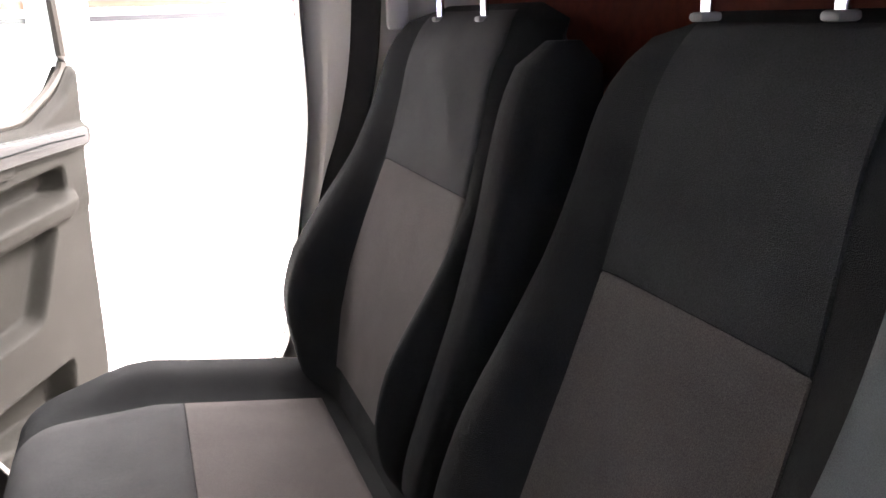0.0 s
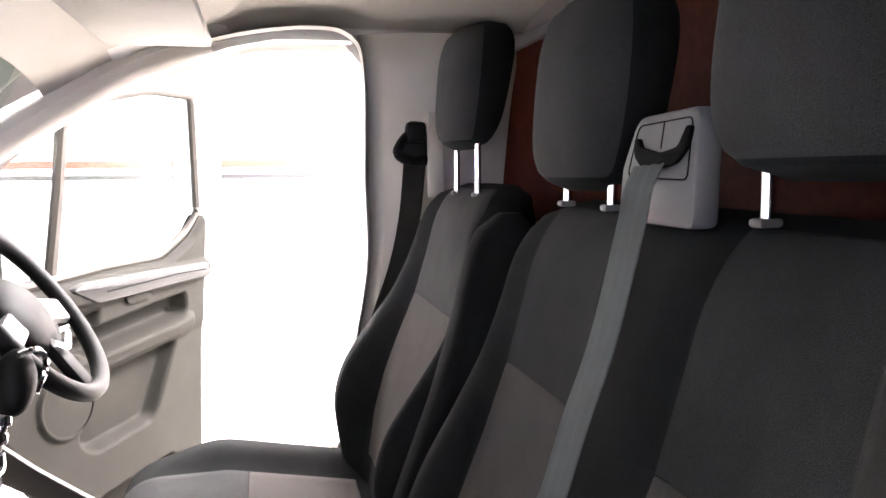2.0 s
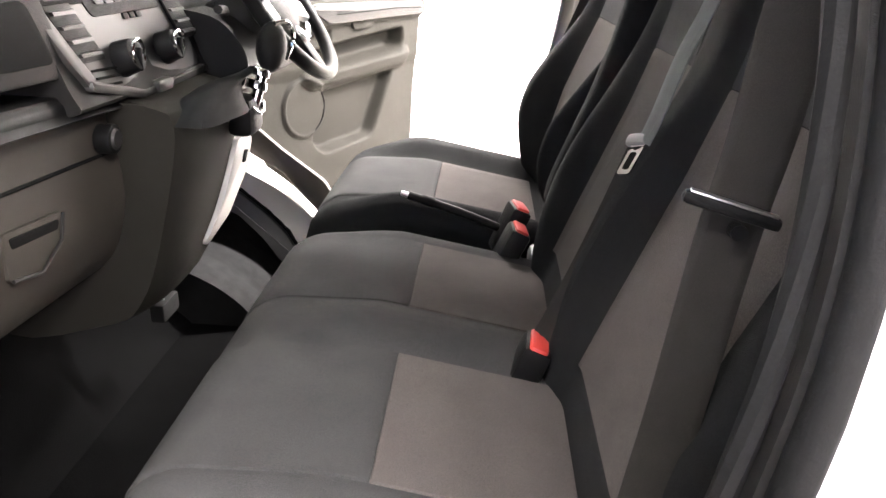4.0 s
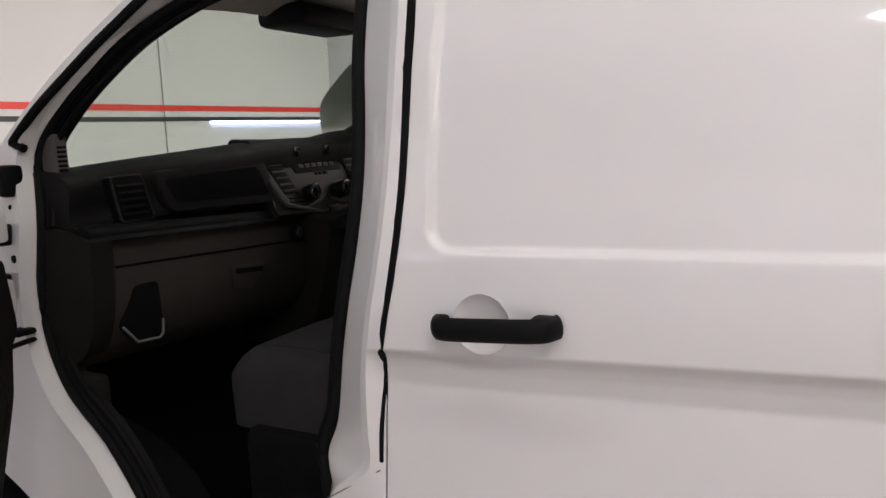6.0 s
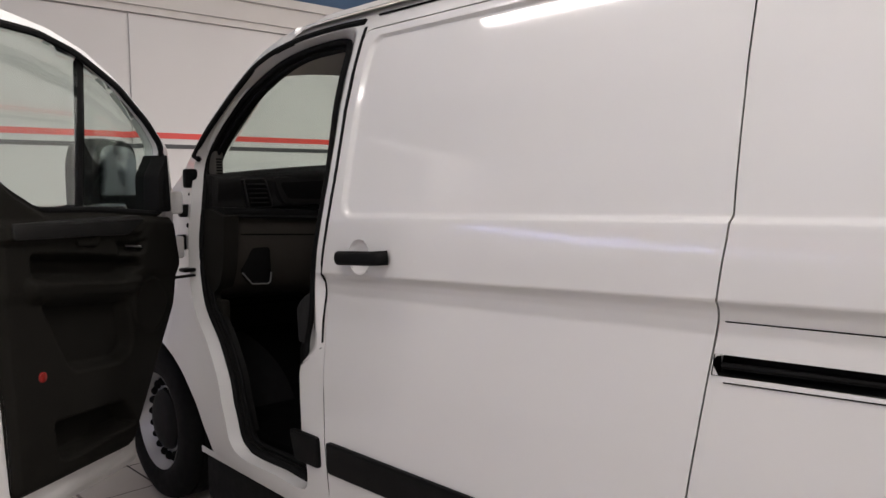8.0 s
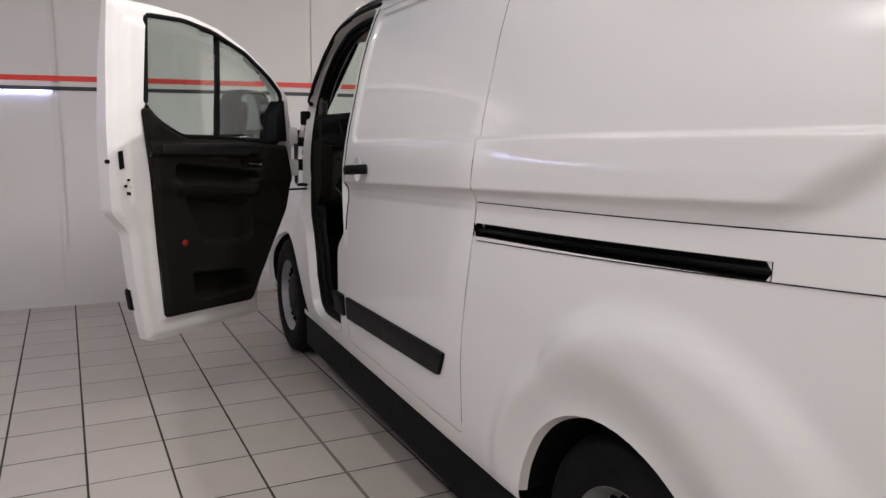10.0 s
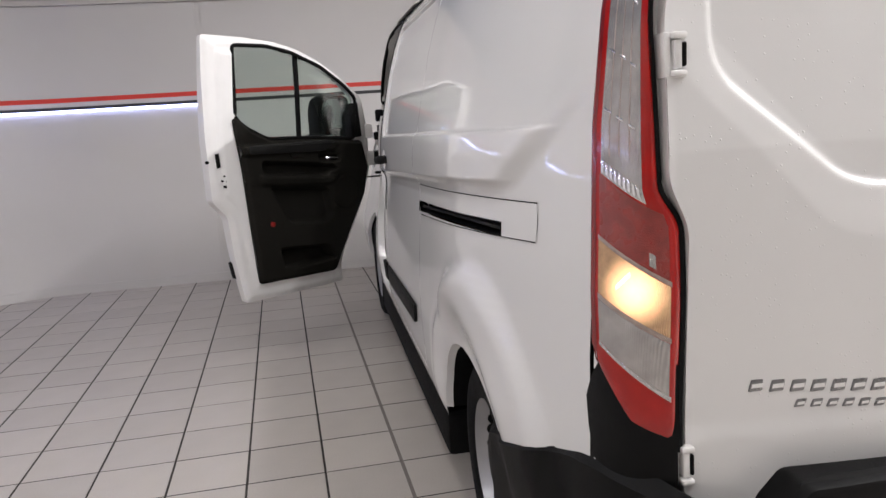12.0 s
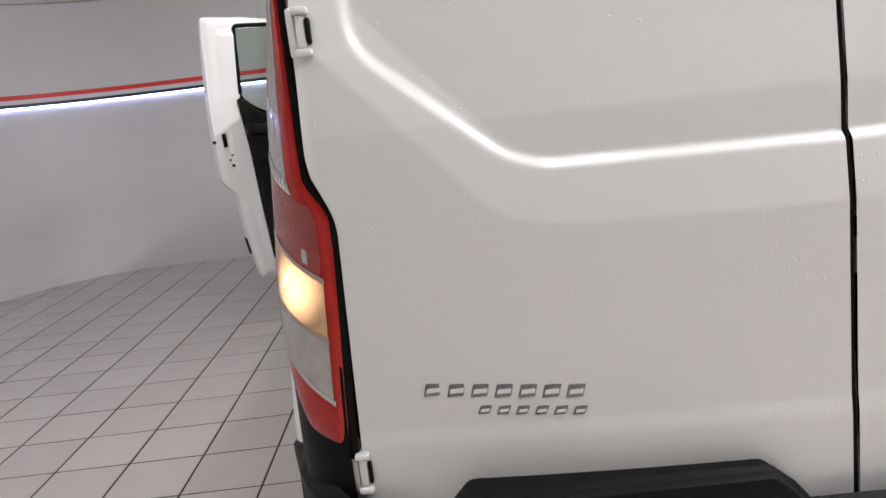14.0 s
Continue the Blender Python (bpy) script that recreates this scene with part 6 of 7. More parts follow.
def seats():
    drv = thing("bucket_seat", "dark fabric driver's seat with taupe inserts and folded armrest", "vehicle seat", "front seats", at=(0, 0, -0.04))
    backrest(drv, 1.185, 1.735, 1.575, [(1.420, 0.170)], narrow=0.050, bolster=0.088, sp=driver_spine)
    cushion(drv, 1.165, 1.745, [(1.430, 0.165)], bolster=0.034)
    headrest(drv, 1.440, 1.640, w=0.265, x=0.030, gap=0.078)
    part("armrest", arm_shape(1.098, 1.170), FABRIC, drv, "dark fabric armrest folded upright", angle=60)
    part("seat_base", box((-0.60, 1.20, 0.47), (-0.02, 1.72, 0.815), 0.03), RUBBER, drv, "black seat pedestal")
    part("side_shield", box((-0.58, 1.155, 0.74), (-0.06, 1.185, 0.875), 0.012), TRIM_DARK, drv, "black plastic side shield")
    part("recliner_cover", box((-0.20, 1.66, 0.83), (-0.05, 1.735, 0.93), 0.02), GREYP, drv, "grey recliner cover")
    part("recliner_cover", box((-0.185, 1.08, 0.90), (-0.10, 1.15, 0.95), 0.015), GREYP, drv, "grey recliner cover")
    buckle(drv, (-0.222, 1.125, 0.985), 22, 10)
    bench = thing("passenger_bench", "dark fabric double passenger seat with taupe inserts", "vehicle seat", "front seats", at=(0, 0, -0.04))
    # upper panels take the darkened grey, since less light reaches the bench back
    backrest(bench, 0.255, 1.085, 1.560, [(0.845, 0.122), (0.430, 0.143)], narrow=0.03, bolster=0.052, upper=FABRIC_MID_SHADED)
    cushion(bench, 0.285, 1.075, [(0.880, 0.132), (0.474, 0.132)], bolster=0.018, label="grey fabric bench cushion", cloth=FABRIC_MID)
    headrest(bench, 0.870, 1.575, w=0.25, x=0.030, gap=0.065)
    headrest(bench, 0.455, 1.590, w=0.26, x=0.030, gap=0.075)
    part("seat_base", box((-0.58, 0.26, 0.47), (-0.02, 1.05, 0.815), 0.03), RUBBER, bench, "black bench base")
    buckle(bench, (-0.225, 1.060, 0.965), 25, 5)
    buckle(bench, (-0.212, 0.635, 0.955), 20, -5)
    # belt outlet between the two headrests, with its grey strap
    out = part("belt_outlet", outlet(), GREYP, bench, "grey plastic belt outlet on top of the backrest")
    part("outlet_slot", slab(rounded([(0.597, 1.636), (0.600, 1.616), (0.614, 1.604), (0.645, 1.599), (0.676, 1.602), (0.692, 1.612), (0.697, 1.629), (0.689, 1.629), (0.682, 1.620), (0.645, 1.614), (0.614, 1.619), (0.605, 1.637)], 0.005), lambda u, v, w: Vector((outlet_x(v) + w, u, v)), 0.001, -0.004, 0.001), DARKGAP, out, "dark belt slot")
    lines = rounded([(0.595, 1.590), (0.705, 1.592), (0.697, 1.641), (0.601, 1.644)], 0.008)
    part("outlet_seam", tube([(outlet_x(v) - 0.0005, u, v) for u, v in np.r_[lines, lines[:1]]], 0.0007, False, 6), DARKGAP, out)
    part("outlet_seam", tube([(outlet_x(v) - 0.0005, u, v) for u, v in ((0.648, 1.618), (0.649, 1.643))], 0.0007, False, 6), DARKGAP, out)
    belt = thing("centre_seat_belt", "grey seat belt with a hanging chrome tongue", "seat belt", "seat belts", at=(0, 0, -0.04))
    across = np.array((0.60, -0.80, 0.10))
    webbing([(0.010, 0.645, 1.603), (0.000, 0.646, 1.580), (-0.006, 0.648, 1.545), (-0.03, 0.653, 1.44), (-0.058, 0.648, 1.37), (-0.076, 0.656, 1.30), (-0.086, 0.668, 1.262)], 0.046, (0.10, -0.99, 0.05), BELT, belt, label="grey belt webbing")
    webbing([(-0.088, 0.668, 1.258), (-0.125, 0.652, 1.16), (-0.165, 0.645, 1.06), (-0.205, 0.645, 0.965)], 0.040, (0.75, -0.55, 0.25), BELT_BLACK, belt, "lower_webbing", "black lower webbing")
    tongue = box((-0.021, -0.006, -0.008), (0.021, 0.006, 0.010), 0.005)
    up = Vector((0.026, 0.039, 0.035)).normalized()
    wide = Vector(across)
    wide = (wide - up * wide.dot(up)).normalized()
    m = Matrix.Translation((-0.087, 0.682, 1.262)) @ Matrix((wide, up.cross(wide), up)).transposed().to_4x4()
    tongue.transform(m)
    tg = part("belt_tongue", tongue, GREYP, belt, "grey moulded tongue grip")
    plate = slab(rounded([(-0.009, -0.058), (0.009, -0.058), (0.010, -0.005), (-0.010, -0.005)], 0.005), lambda u, v, w: Vector((u, w, v)), -0.0015, 0.0015)
    plate.transform(m)
    part("tongue_plate", plate, CHROME, tg, "bright steel tongue plate")
    slot = slab(rounded([(-0.0045, -0.050), (0.0045, -0.050), (0.0045, -0.022), (-0.0045, -0.022)], 0.003), lambda u, v, w: Vector((u, w, v)), -0.0022, 0.0022)
    slot.transform(m)
    part("tongue_slot", slot, DARKGAP, tg)
    # passenger's belt on the near pillar
    pb = thing("passenger_seat_belt", "black seat belt hanging from the near door pillar", "seat belt", "seat belts", at=(0, 0, -0.04))
    webbing([(0.020, 0.248, 1.70), (-0.045, 0.250, 1.60), (-0.080, 0.254, 1.49), (-0.095, 0.258, 1.36), (-0.106, 0.260, 1.285), (-0.122, 0.262, 1.14), (-0.140, 0.262, 1.0), (-0.150, 0.262, 0.82)], 0.047, (1.0, -0.12, 0.15), BELT_BLACK, pb, label="black belt webbing")
    part("shoulder_guide", box((0.015, 0.232, 1.635), (0.075, 0.262, 1.70), 0.01), BLACK, pb, "black shoulder guide")
    bar = box((-0.036, -0.006, -0.005), (0.036, 0.006, 0.005), 0.004)
    m = Matrix.Translation((-0.108, 0.254, 1.309)) @ Matrix.Rotation(radians(-8), 4, "Z") @ Matrix.Rotation(radians(14), 4, "Y")
    bar.transform(m)
    g = part("belt_tongue", bar, BLACK, pb, "black tongue with a bright edge")
    edge = box((-0.032, -0.0035, 0.0035), (0.032, 0.0035, 0.0062), 0.001)
    edge.transform(m)
    part("tongue_edge", edge, STEEL, g)
    part("stop_button", cyl((-0.101, 0.250, 1.293), (-0.101, 0.262, 1.293), 0.006, seg=14), BLACK, pb, "black belt stop button")
    # driver's belt on the far pillar
    db = thing("driver_seat_belt", "black seat belt on the far door pillar", "seat belt", "seat belts", at=(0, 0, -0.04))
    webbing([(0.010, 1.752, 1.645), (-0.004, 1.755, 1.50), (-0.030, 1.762, 1.38), (-0.075, 1.765, 1.25), (-0.105, 1.775, 1.08), (-0.11, 1.78, 0.88)], 0.052, (1.0, -0.35, 0.1), BELT_BLACK, db, label="black belt webbing")
    ring = tube(spline([(-0.030, 1.748, 1.640), (0.012, 1.744, 1.622), (0.052, 1.748, 1.640), (0.040, 1.754, 1.672), (0.012, 1.754, 1.690), (-0.016, 1.754, 1.672)], 6, True), 0.012, True, 8)
    part("shoulder_guide", ring, BLACK, db, "black shoulder guide")
    part("guide_plate", box((-0.022, 1.744, 1.632), (0.046, 1.756, 1.668), 0.006), BLACK, db)
    part("guide_cover", box((-0.012, 1.736, 1.665), (0.036, 1.775, 1.715), 0.012), BLACK, db, "black guide cover")


def outlet_x(z):
    return np.interp(z, [1.545, 1.60, 1.66, 1.67], [0.016, 0.020, 0.030, 0.036])


def outlet():
    poly = rounded([(0.582, 1.548), (0.722, 1.548), (0.722, 1.60), (0.708, 1.641), (0.698, 1.650), (0.602, 1.653), (0.592, 1.645), (0.586, 1.60)], 0.010)
    return slab(poly, lambda u, v, w: Vector((outlet_x(v) + w, u, v)), 0.0, 0.026, 0.005)


def arm_shape(y0, y1):
    """An upholstered armrest folded up beside the backrest."""
    zs = np.linspace(1.02, 1.535, 22)
    v, f = [], []
    for i, z in enumerate(zs):
        s = i / 21
        e = (1 - abs(2 * s - 1) ** 7) ** 0.5
        c = spine(z) + 0.012
        for k in range(20):
            t = 2 * math.pi * k / 20
            px = np.sign(math.cos(t)) * abs(math.cos(t)) ** 0.55 * 0.055 * (0.3 + 0.7 * e)
            py = np.sign(math.sin(t)) * abs(math.sin(t)) ** 0.55 * (y1 - y0) / 2 * (0.4 + 0.6 * e)
            v.append((c + px, (y0 + y1) / 2 + py, z))
    for i in range(21):
        f += [(i * 20 + k, i * 20 + (k + 1) % 20, (i + 1) * 20 + (k + 1) % 20, (i + 1) * 20 + k) for k in range(20)]
    f += [tuple(range(20)), tuple(21 * 20 + k for k in range(20))]
    return v, f


def swept(prof, ys, shift=None):
    """A section (x, z) drawn along y."""
    n = len(prof)
    v, f = [], []
    for y in ys:
        dx, dz = shift(y) if shift else (0, 0)
        v += [(x + dx, y, z + dz) for x, z in prof]
    for i in range(len(ys) - 1):
        f += [(i * n + k, i * n + (k + 1) % n, (i + 1) * n + (k + 1) % n, (i + 1) * n + k) for k in range(n)]
    f += [tuple(range(n)), tuple((len(ys) - 1) * n + k for k in range(n))]
    return v, f


def dashboard():
    d = thing("dashboard", "black and charcoal moulded dashboard with vents, knobs and glovebox", "dashboard")
    upper = spline([(-1.32, 1.30), (-1.20, 1.385), (-1.06, 1.412), (-0.985, 1.400), (-0.955, 1.375), (-0.965, 1.31), (-0.975, 1.255), (-1.20, 1.24)], 5, True)
    hump = lambda y: (0.050 * float(step(np.float64(y), 0.24, 0.50)), float(np.interp(y, [0.16, 0.25, 0.45, 0.85, 1.0, 1.2, 1.35, 1.6, 1.8], [-0.034, -0.027, -0.008, 0.019, 0.024, 0.024, 0.045, 0.045, 0.0])))
    slope = lambda y: (0.030, 0.006 - 0.045 * (y - 0.06))
    part("dash_top", swept(upper, np.linspace(0.16, 2 * MID - 0.16, 40), hump), TRIM_DARK, d, "black dash top")
    shelf = spline([(-1.20, 1.245), (-0.96, 1.250), (-0.925, 1.243), (-0.918, 1.225), (-0.93, 1.210), (-1.20, 1.20)], 5, True)
    part("dash_shelf", swept(shelf, np.linspace(0.15, 1.10, 12), slope), BLACK, d, "black storage shelf")
    lower = spline([(-1.20, 1.215), (-0.945, 1.212), (-0.915, 1.185), (-0.900, 1.10), (-0.905, 1.02), (-0.945, 0.935), (-1.04, 0.885), (-1.20, 0.90)], 5, True)
    part("lower_dash", swept(lower, np.linspace(0.16, 1.04, 14), lambda y: (0.008, 0.010 - 0.045 * (y - 0.06))), DASH, d, "charcoal lower dash panel")
    part("driver_lower_dash", swept(lower, np.linspace(1.30, 2 * MID - 0.16, 10)), TRIM, d, "charcoal lower dash panel")
    seam = [(-0.8945, y, 1.148 - 0.050 * (y - 0.2)) for y in np.linspace(0.22, 1.02, 10)]
    part("glovebox_seam", tube(seam, 0.003, False, 6), DARKGAP, d)
    pull = rounded([(0.606, 1.082), (0.752, 1.068), (0.738, 1.026), (0.680, 0.998), (0.607, 1.014)], 0.010)
    gp = part("glovebox_pull", slab(pull, lambda u, v, w: Vector((-0.8945 + w, u, v)), -0.02, 0.007, 0.003), DASH, d, "moulded glovebox pull handle")
    # black plate in place of a hollow: the shade inside is painted
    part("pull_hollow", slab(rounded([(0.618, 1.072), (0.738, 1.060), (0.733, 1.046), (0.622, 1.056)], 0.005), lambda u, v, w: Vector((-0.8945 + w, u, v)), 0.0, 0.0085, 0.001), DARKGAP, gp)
    part("pull_lip", tube([(-0.886, u, v) for u, v in ((0.612, 1.015), (0.679, 1.001), (0.736, 1.028), (0.750, 1.066))], 0.003, False, 6), TRIM_LEDGE, gp)
    cup = rounded([(0.262, 1.092), (0.338, 1.092), (0.342, 0.985), (0.330, 0.945), (0.250, 0.952), (0.212, 1.000)], 0.016)
    # no real depth here: a black plate paints the pocket's shade
    part("door_side_pocket", slab(cup, lambda u, v, w: Vector((-0.8945 + w, u, v)), -0.01, 0.005, 0.002), DARKGAP, d, "side pocket, its shade drawn as a black plate")
    part("pocket_rim", tube([(-0.888, u, v) for u, v in ((0.341, 0.992), (0.336, 0.955), (0.325, 0.946), (0.256, 0.952), (0.216, 0.998))], 0.0035, False, 6), GREYP, d, "lighter grey pocket lip")
    part("dash_end", swept(spline([(-1.06, 1.222), (-0.885, 1.222), (-0.872, 1.19), (-0.89, 1.02), (-0.95, 0.93), (-1.06, 0.92)], 5, True), np.linspace(0.135, 0.195, 5)), TRIM, d, "rounded end of the lower dash")
    # open tray and vents
    tray = rounded([(0.398, 1.345), (0.765, 1.358), (0.800, 1.270), (0.428, 1.280)], 0.018)
    hold = part("tray_surround", slab(rounded([(0.372, 1.366), (0.80, 1.382), (0.845, 1.246), (0.405, 1.258)], 0.03), lambda u, v, w: Vector((-0.905 + 0.15 * (1.30 - v) + w, u, v)), -0.03, 0.008, 0.006), TRIM_DARK, d, "charcoal surround of the open tray")
    # the tray's inner shade is a black plate on its surround
    part("open_tray", slab(tray, lambda u, v, w: Vector((-0.905 + 0.15 * (1.30 - v) + w, u, v)), -0.01, 0.0095, 0.001), DARKGAP, hold, "open tray, its shade drawn as a black plate")
    for y, z, w, h in ((0.305, 1.303, 0.112, 0.112), (1.765, 1.315, 0.10, 0.10)):
        fx = -0.932 if y < 0.5 else -0.957
        fr = rounded([(y - w / 2, z + h / 2), (y + w / 2 - 0.018, z + h / 2), (y + w / 2 + 0.016, z - h / 2), (y - w / 2 + 0.022, z - h / 2)], 0.012)
        vent = part("air_vent", slab(fr, lambda u, v, q, fx=fx: Vector((fx + q, u, v)), -0.02, 0.010, 0.004), BLACK, d, "black air vent with slats")
        part("vent_rim", tube([(fx + 0.010, u, v) for u, v in fr], 0.0035, True, 6), TRIM_LEDGE, vent, "satin black vent rim")
        for k in range(5):
            zz = z + h * (0.32 - 0.16 * k)
            part("slat", tilted((fx + 0.012, y + 0.004 - 0.2 * (zz - z), zz), (0.020, w * 0.70, 0.003), 25), TRIM_DARK, vent)
    # centre tower: grey fascia, slatted vent, radio, two big knobs
    stack = swept(spline([(-1.05, 1.415), (-0.985, 1.434), (-0.955, 1.424), (-0.925, 1.35), (-0.880, 1.235), (-0.878, 1.195), (-1.05, 1.19)], 5, True), np.linspace(0.800, 1.335, 10), lambda y: (0, -0.02 * (y - 0.8)))
    st = part("console_tower", stack, TRIM_DARK, d, "charcoal dash centre")
    fx = lambda v: np.interp(v, [1.19, 1.235, 1.35, 1.43], [-0.876, -0.877, -0.922, -0.952])
    lay = lambda u, v, w: Vector((float(fx(v)) + w, u, v))
    part("stack_fascia", slab(rounded([(0.800, 1.420), (1.275, 1.412), (1.300, 1.205), (1.02, 1.196), (0.855, 1.228)], 0.02), lay, -0.02, 0.006, 0.003), SILVERP, st, "satin grey fascia")
    part("fascia_edge", slab(rounded([(0.752, 1.414), (0.782, 1.416), (0.868, 1.238), (0.846, 1.226), (0.822, 1.262)], 0.008), lay, -0.04, 0.009, 0.004), SILVERP, st, "satin grey sloping edge strip")
    part("fascia_ledge", slab(rounded([(0.845, 1.240), (1.02, 1.200), (1.310, 1.206), (1.300, 1.188), (1.02, 1.184), (0.842, 1.224)], 0.006), lay, -0.03, 0.014, 0.004), SILVERP, st, "satin grey lower edge")
    part("card_slot", slab(rounded([(1.055, 1.208), (1.125, 1.208), (1.118, 1.176), (1.062, 1.176)], 0.010), lay, -0.01, 0.022, 0.004), SILVERP, st, "satin grey socket flap")
    for y0, lean, lb in ((0.795, 0.36, "black slatted centre vent"), (1.205, 0.28, "black slatted centre vent")):
        at_y = lambda v, y0=y0, lean=lean: y0 + lean * (1.41 - v)
        vent = part("air_vent", slab(rounded([(at_y(1.410), 1.410), (at_y(1.410) + 0.075, 1.410), (at_y(1.262) + 0.080, 1.262), (at_y(1.262), 1.262)], 0.008), lay, 0.0, 0.0085, 0.002), BLACK, st, lb)
        for k in range(7):
            v = 1.272 + 0.020 * k
            part("slat", slab([(at_y(v) + 0.005, v), (at_y(v) + 0.070, v), (at_y(v) + 0.068, v + 0.005), (at_y(v) + 0.004, v + 0.005)], lay, 0.006, 0.015), SILVERP if k % 2 else TRIM_LEDGE, vent)
        if y0 < 1:
            for k in range(3):
                v = 1.252 - 0.012 * k
                part("fascia_groove", slab([(0.868 + 0.006 * k, v), (0.950, v - 0.004), (0.950, v - 0.0075), (0.868 + 0.006 * k, v - 0.0035)], lay, 0.004, 0.0075), DARKGAP, st)
    part("radio_panel", slab(rounded([(0.905, 1.408), (1.180, 1.405), (1.205, 1.322), (0.945, 1.322)], 0.01), lay, 0.0, 0.009, 0.002), BLACK, st, "black radio panel")
    for k in range(6):
        part("radio_button", slab(rounded([(0.965 + 0.034 * k, 1.352), (0.992 + 0.034 * k, 1.352), (0.993 + 0.034 * k, 1.340), (0.966 + 0.034 * k, 1.340)], 0.003), lay, 0.006, 0.013, 0.001), SILVERP, st)
    for k in range(3):
        part("radio_button", slab(rounded([(1.045 + 0.025 * k, 1.322), (1.064 + 0.025 * k, 1.322), (1.064 + 0.025 * k, 1.312), (1.045 + 0.025 * k, 1.312)], 0.003), lay, 0.004, 0.010, 0.001), BLACK, st)
    part("radio_screen", slab(rounded([(0.985, 1.396), (1.085, 1.396), (1.090, 1.368), (0.988, 1.368)], 0.004), lay, 0.006, 0.0115, 0.001), GREYP, st, "small grey radio display")
    for y, z, r in ((0.975, 1.253, 0.030), (1.150, 1.252, 0.030), (0.955, 1.383, 0.014), (1.120, 1.383, 0.014)):
        x = float(fx(z))
        kn = part("knob", cyl((x, y, z), (x + 0.032, y, z + 0.012), r, r * 0.88, 28, bevel=0.003), BLACK, st, "round knob with a bright rim")
        ring = [(x + 0.034 + 0.0, y + r * 0.74 * math.cos(t), z + 0.0126 + r * 0.74 * math.sin(t)) for t in np.linspace(0, 2 * math.pi, 24, endpoint=False)]
        part("knob_ring", tube(ring, 0.0032, True, 6), CHROME, kn)
        part("pointer", box((x + 0.031, y - 0.004, z - r * 0.5), (x + 0.041, y + 0.004, z + r * 0.75), 0.002), BLACK, kn)
    # lower console with gear lever
    con = spline([(-1.15, 1.22), (-0.90, 1.215), (-0.80, 1.205), (-0.765, 1.17), (-0.795, 1.02), (-0.85, 0.86), (-0.93, 0.80), (-1.15, 0.80)], 5, True)
    c = part("lower_console", swept(con, np.linspace(0.955, 1.330, 14), lambda y: (-0.06 * abs((y - 1.12) / 0.21) ** 3, -0.025)), TRIM, d, "dark rounded lower console")
    side = rounded([(1.205, 1.075), (1.312, 1.062), (1.300, 0.985), (1.245, 0.905), (1.160, 0.865), (1.120, 0.880), (1.165, 0.950)], 0.02)
    sx = lambda v: float(np.interp(v, [0.86, 0.90, 1.0, 1.08], [-0.835, -0.815, -0.785, -0.772]))
    cs = part("console_side", slab(side, lambda u, v, w: Vector((sx(v) + w, u, v)), -0.10, 0.004, 0.004), SPOKE, c, "pale grey console side panel")
    part("panel_hole", slab(rounded([(1.262, 1.040), (1.282, 1.036), (1.274, 1.012), (1.255, 1.014)], 0.003), lambda u, v, w: Vector((sx(v) + w, u, v)), 0.002, 0.0052), DARKGAP, cs)
    v, f = [], []
    boot = ((1.150, 0.105, 0.0), (1.165, 0.098, 0.03), (1.182, 0.080, 0.10), (1.196, 0.058, 0.25), (1.204, 0.038, 0.50), (1.210, 0.026, 0.85), (1.218, 0.018, 1.0))
    for i, (z, r, go) in enumerate(boot):
        for k in range(28):
            t = 2 * math.pi * k / 28
            rr = r * (1 + 0.07 * math.sin(5 * t + i * 1.1))
            v.append((-0.775 + 0.045 * go + 0.55 * rr * math.cos(t), 1.075 + 0.130 * go + rr * 1.2 * math.sin(t), z))
    for i in range(len(boot) - 1):
        f += [(i * 28 + k, i * 28 + (k + 1) % 28, (i + 1) * 28 + (k + 1) % 28, (i + 1) * 28 + k) for k in range(28)]
    lev = part("gear_boot", (v, f), RUBBER, d, "creased black gaiter", angle=30)
    part("lever_base", box((-0.775, 1.150, 1.090), (-0.722, 1.235, 1.165), 0.016), BLACK, lev, "black lever base")
    part("base_trim", tube(spline([(-0.720, 1.150, 1.150), (-0.716, 1.175, 1.136), (-0.716, 1.205, 1.134), (-0.722, 1.228, 1.150)], 5), 0.004, False, 6), CHROME, lev, "bright trim of the lever base")
    part("gear_stick", cyl((-0.735, 1.195, 1.130), (-0.712, 1.212, 1.215), 0.011, seg=14), CHROME, lev, "chrome gear stick")
    part("stick_collar", cyl((-0.728, 1.203, 1.176), (-0.724, 1.207, 1.192), 0.022, 0.020, seg=18, bevel=0.003), CHROME, lev, "bright collar")
    part("stick_collar", cyl((-0.720, 1.210, 1.200), (-0.716, 1.214, 1.216), 0.019, 0.016, seg=18, bevel=0.003), CHROME, lev, "bright collar")
    kb = ball((0, 0, 0), (0.060, 0.066, 0.105))
    kb.transform(Matrix.Translation((-0.704, 1.246, 1.252)) @ Matrix.Rotation(radians(-32), 4, "X"))
    part("gear_knob", kb, BLACK, lev, "black gear knob with a bright edge")
    part("knob_cap", tube(spline([(-0.690, 1.222, 1.298), (-0.674, 1.248, 1.300), (-0.670, 1.280, 1.282), (-0.674, 1.292, 1.256), (-0.684, 1.276, 1.226)], 5), 0.0048, False, 6), CHROME, lev, "chrome edge of the gear knob")
    part("round_socket", cyl((-0.895, 0.900, 1.140), (-0.868, 0.900, 1.140), 0.024, seg=24, bevel=0.003), BLACK, d, "round power socket")
    part("socket_ring", cyl((-0.869, 0.900, 1.140), (-0.864, 0.900, 1.140), 0.018, 0.014, seg=24), SILVERP, d)
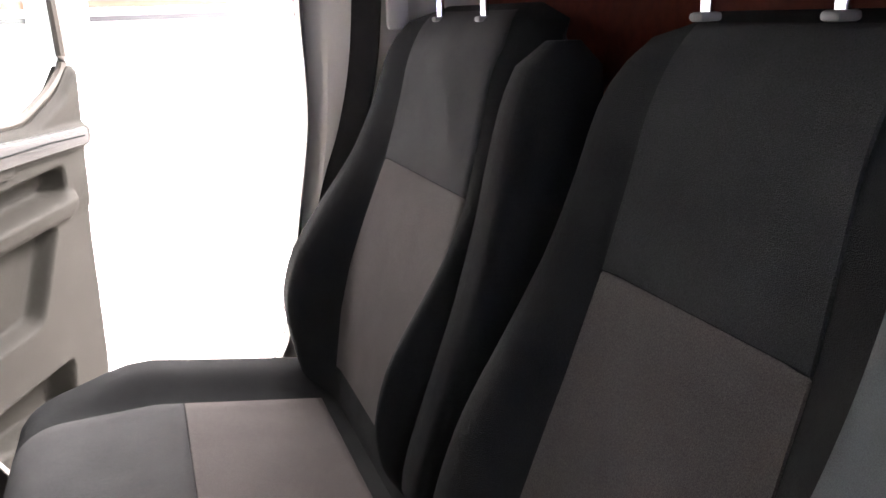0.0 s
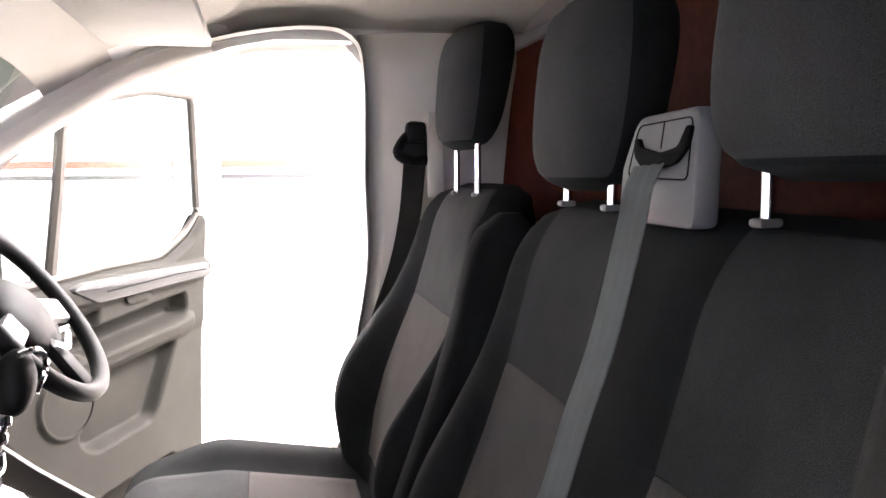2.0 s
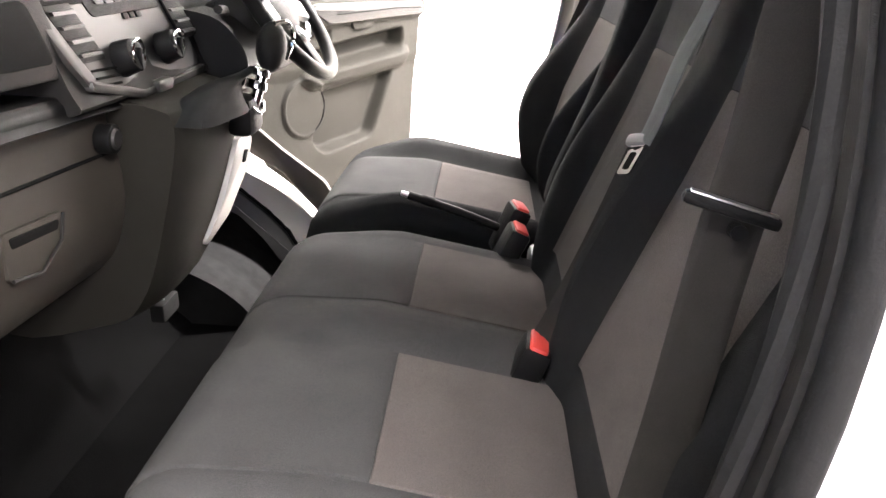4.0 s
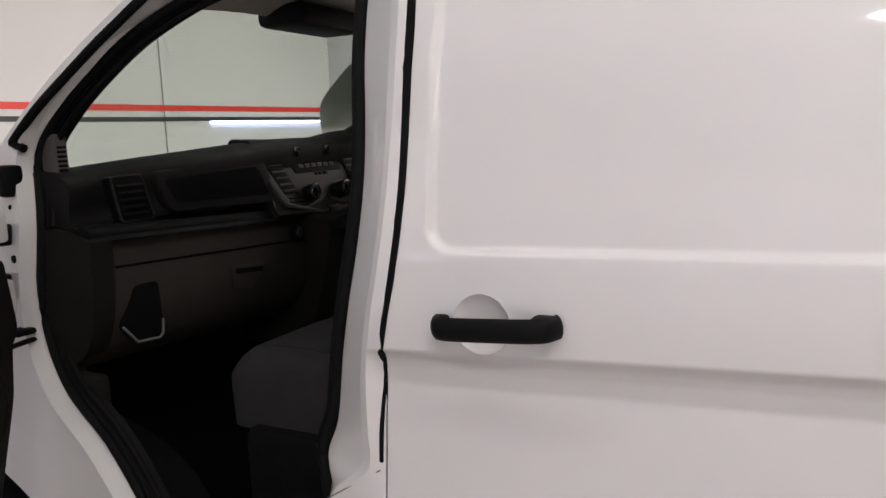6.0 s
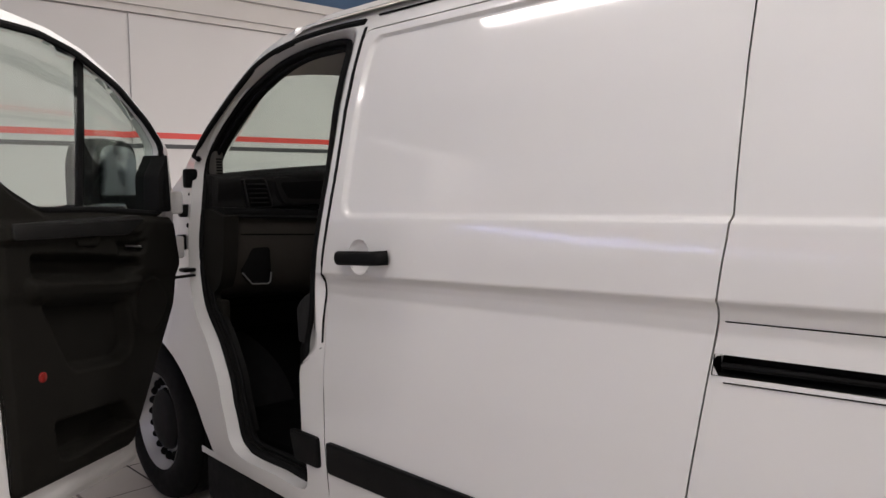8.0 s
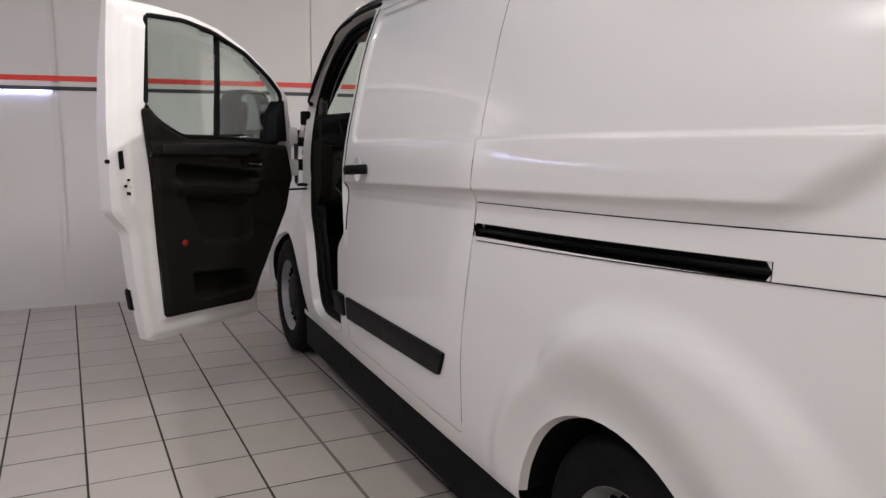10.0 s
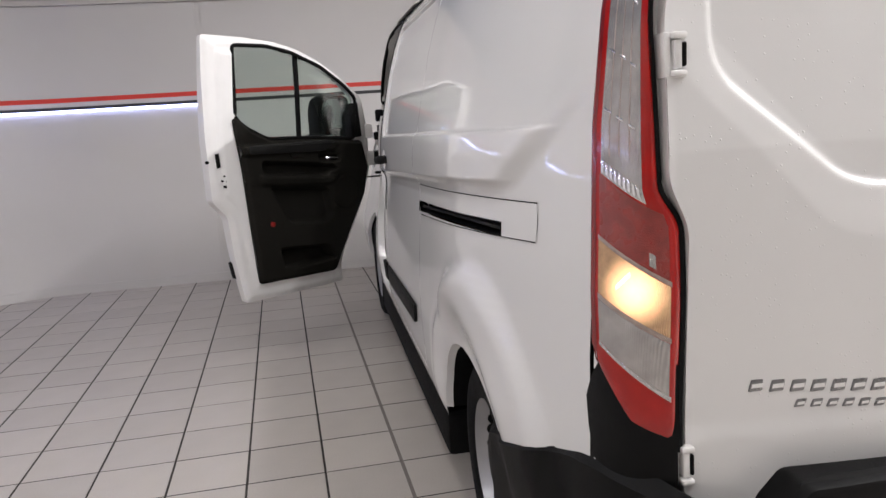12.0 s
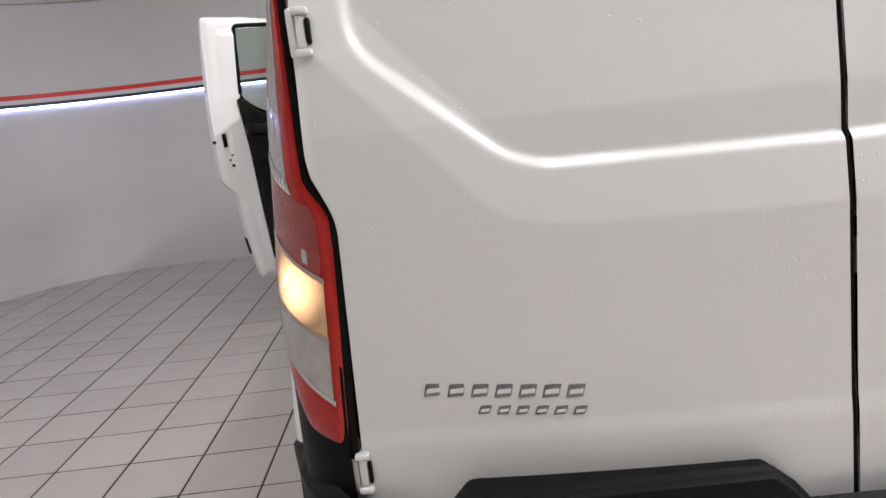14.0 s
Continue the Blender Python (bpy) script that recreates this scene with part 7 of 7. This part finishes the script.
    # instrument hood and column
    hood = spline([(-1.10, 1.40), (-0.98, 1.485), (-0.90, 1.490), (-0.885, 1.470), (-0.93, 1.36), (-1.05, 1.33)], 5, True)
    part("instrument_hood", swept(hood, np.linspace(1.315, 1.665, 12), lambda y: (0, -0.06 * abs((y - 1.49) / 0.175) ** 3)), TRIM_DARK, d, "black instrument hood")
    col = cyl((-1.0, 1.49, 1.20), (-0.79, 1.49, 1.315), 0.062, 0.055, 20)
    part("column_shroud", col, TRIM_DARK, d, "black steering column shroud")
    part("stalk", tube([(-0.86, 1.46, 1.29), (-0.83, 1.36, 1.31), (-0.82, 1.29, 1.315)], 0.009, False, 8), BLACK, d, "black column stalk")
    part("stalk", tube([(-0.86, 1.52, 1.29), (-0.83, 1.62, 1.31), (-0.82, 1.69, 1.315)], 0.009, False, 8), BLACK, d, "black column stalk")
    knee = spline([(-1.10, 1.30), (-0.88, 1.305), (-0.80, 1.255), (-0.782, 1.19), (-0.84, 1.130), (-1.10, 1.10)], 5, True)
    part("knee_panel", swept(knee, np.linspace(1.335, 1.83, 8)), BLACK, d, "black knee panel under the steering column")
    steering(d)
    part("pedal_arm", tube(spline([(-1.02, 1.200, 0.86), (-1.0, 1.225, 0.74), (-0.985, 1.262, 0.68)], 5), 0.012, False, 8, 0.5), STEEL, d, "steel pedal arm")
    part("pedal_pad", box((-1.00, 1.22, 0.645), (-0.965, 1.31, 0.69), 0.008), RUBBER, d, "black pedal pad")


def steering(d):
    """Steering wheel: rim, three spokes, airbag boss with bright inlays."""
    m = Matrix.Translation((-0.750, 1.49, 1.325)) @ Matrix.Rotation(radians(54.6), 4, "Y")
    loop = [(0.188 * math.cos(t), 0.188 * math.sin(t), 0.0) for t in np.linspace(0, 2 * math.pi, 64, endpoint=False)]
    rimm = part("steering_wheel", tube(loop, 0.0165, True, 12), BLACK, d, "black leather steering wheel with silver spokes")
    rimm.matrix_world = m
    part("wheel_boss", ball((0.005, 0, -0.022), (0.17, 0.19, 0.075)), BLACK, rimm, "black airbag boss")
    for a in (0, 78, -78):
        r = Matrix.Rotation(radians(a), 4, "Z")
        sp = box((0.05, -0.026, -0.022), (0.178, 0.026, 0.0), 0.008)
        sp.transform(r)
        part("spoke", sp, SPOKE if a else BLACK, rimm, "silver spoke" if a else "black spoke")
    part("boss_inlay", tube(spline([(0.075, -0.05, 0.012), (0.095, 0.0, 0.010), (0.075, 0.05, 0.012)], 6), 0.008, False, 8, 0.5), CHROME, rimm, "bright inlay")


def cab_bits():
    hb = thing("handbrake", "black handbrake lever with a bright button beside the driver's seat", "handbrake", at=(0, 0, -0.04))
    part("lever", tube(spline([(-0.20, 1.128, 0.965), (-0.32, 1.126, 1.010), (-0.42, 1.126, 1.040)], 6), 0.0085, False, 10), BLACK, hb, "black lever")
    part("grip_ring", cyl((-0.370, 1.126, 1.026), (-0.395, 1.126, 1.034), 0.0095, seg=16), RUBBER, hb, "black ring")
    part("button", cyl((-0.42, 1.126, 1.040), (-0.434, 1.126, 1.044), 0.005, seg=12), STEEL, hb, "bright release button")


cab_shell()
dashboard()
seats()
cab_bits()

floor()
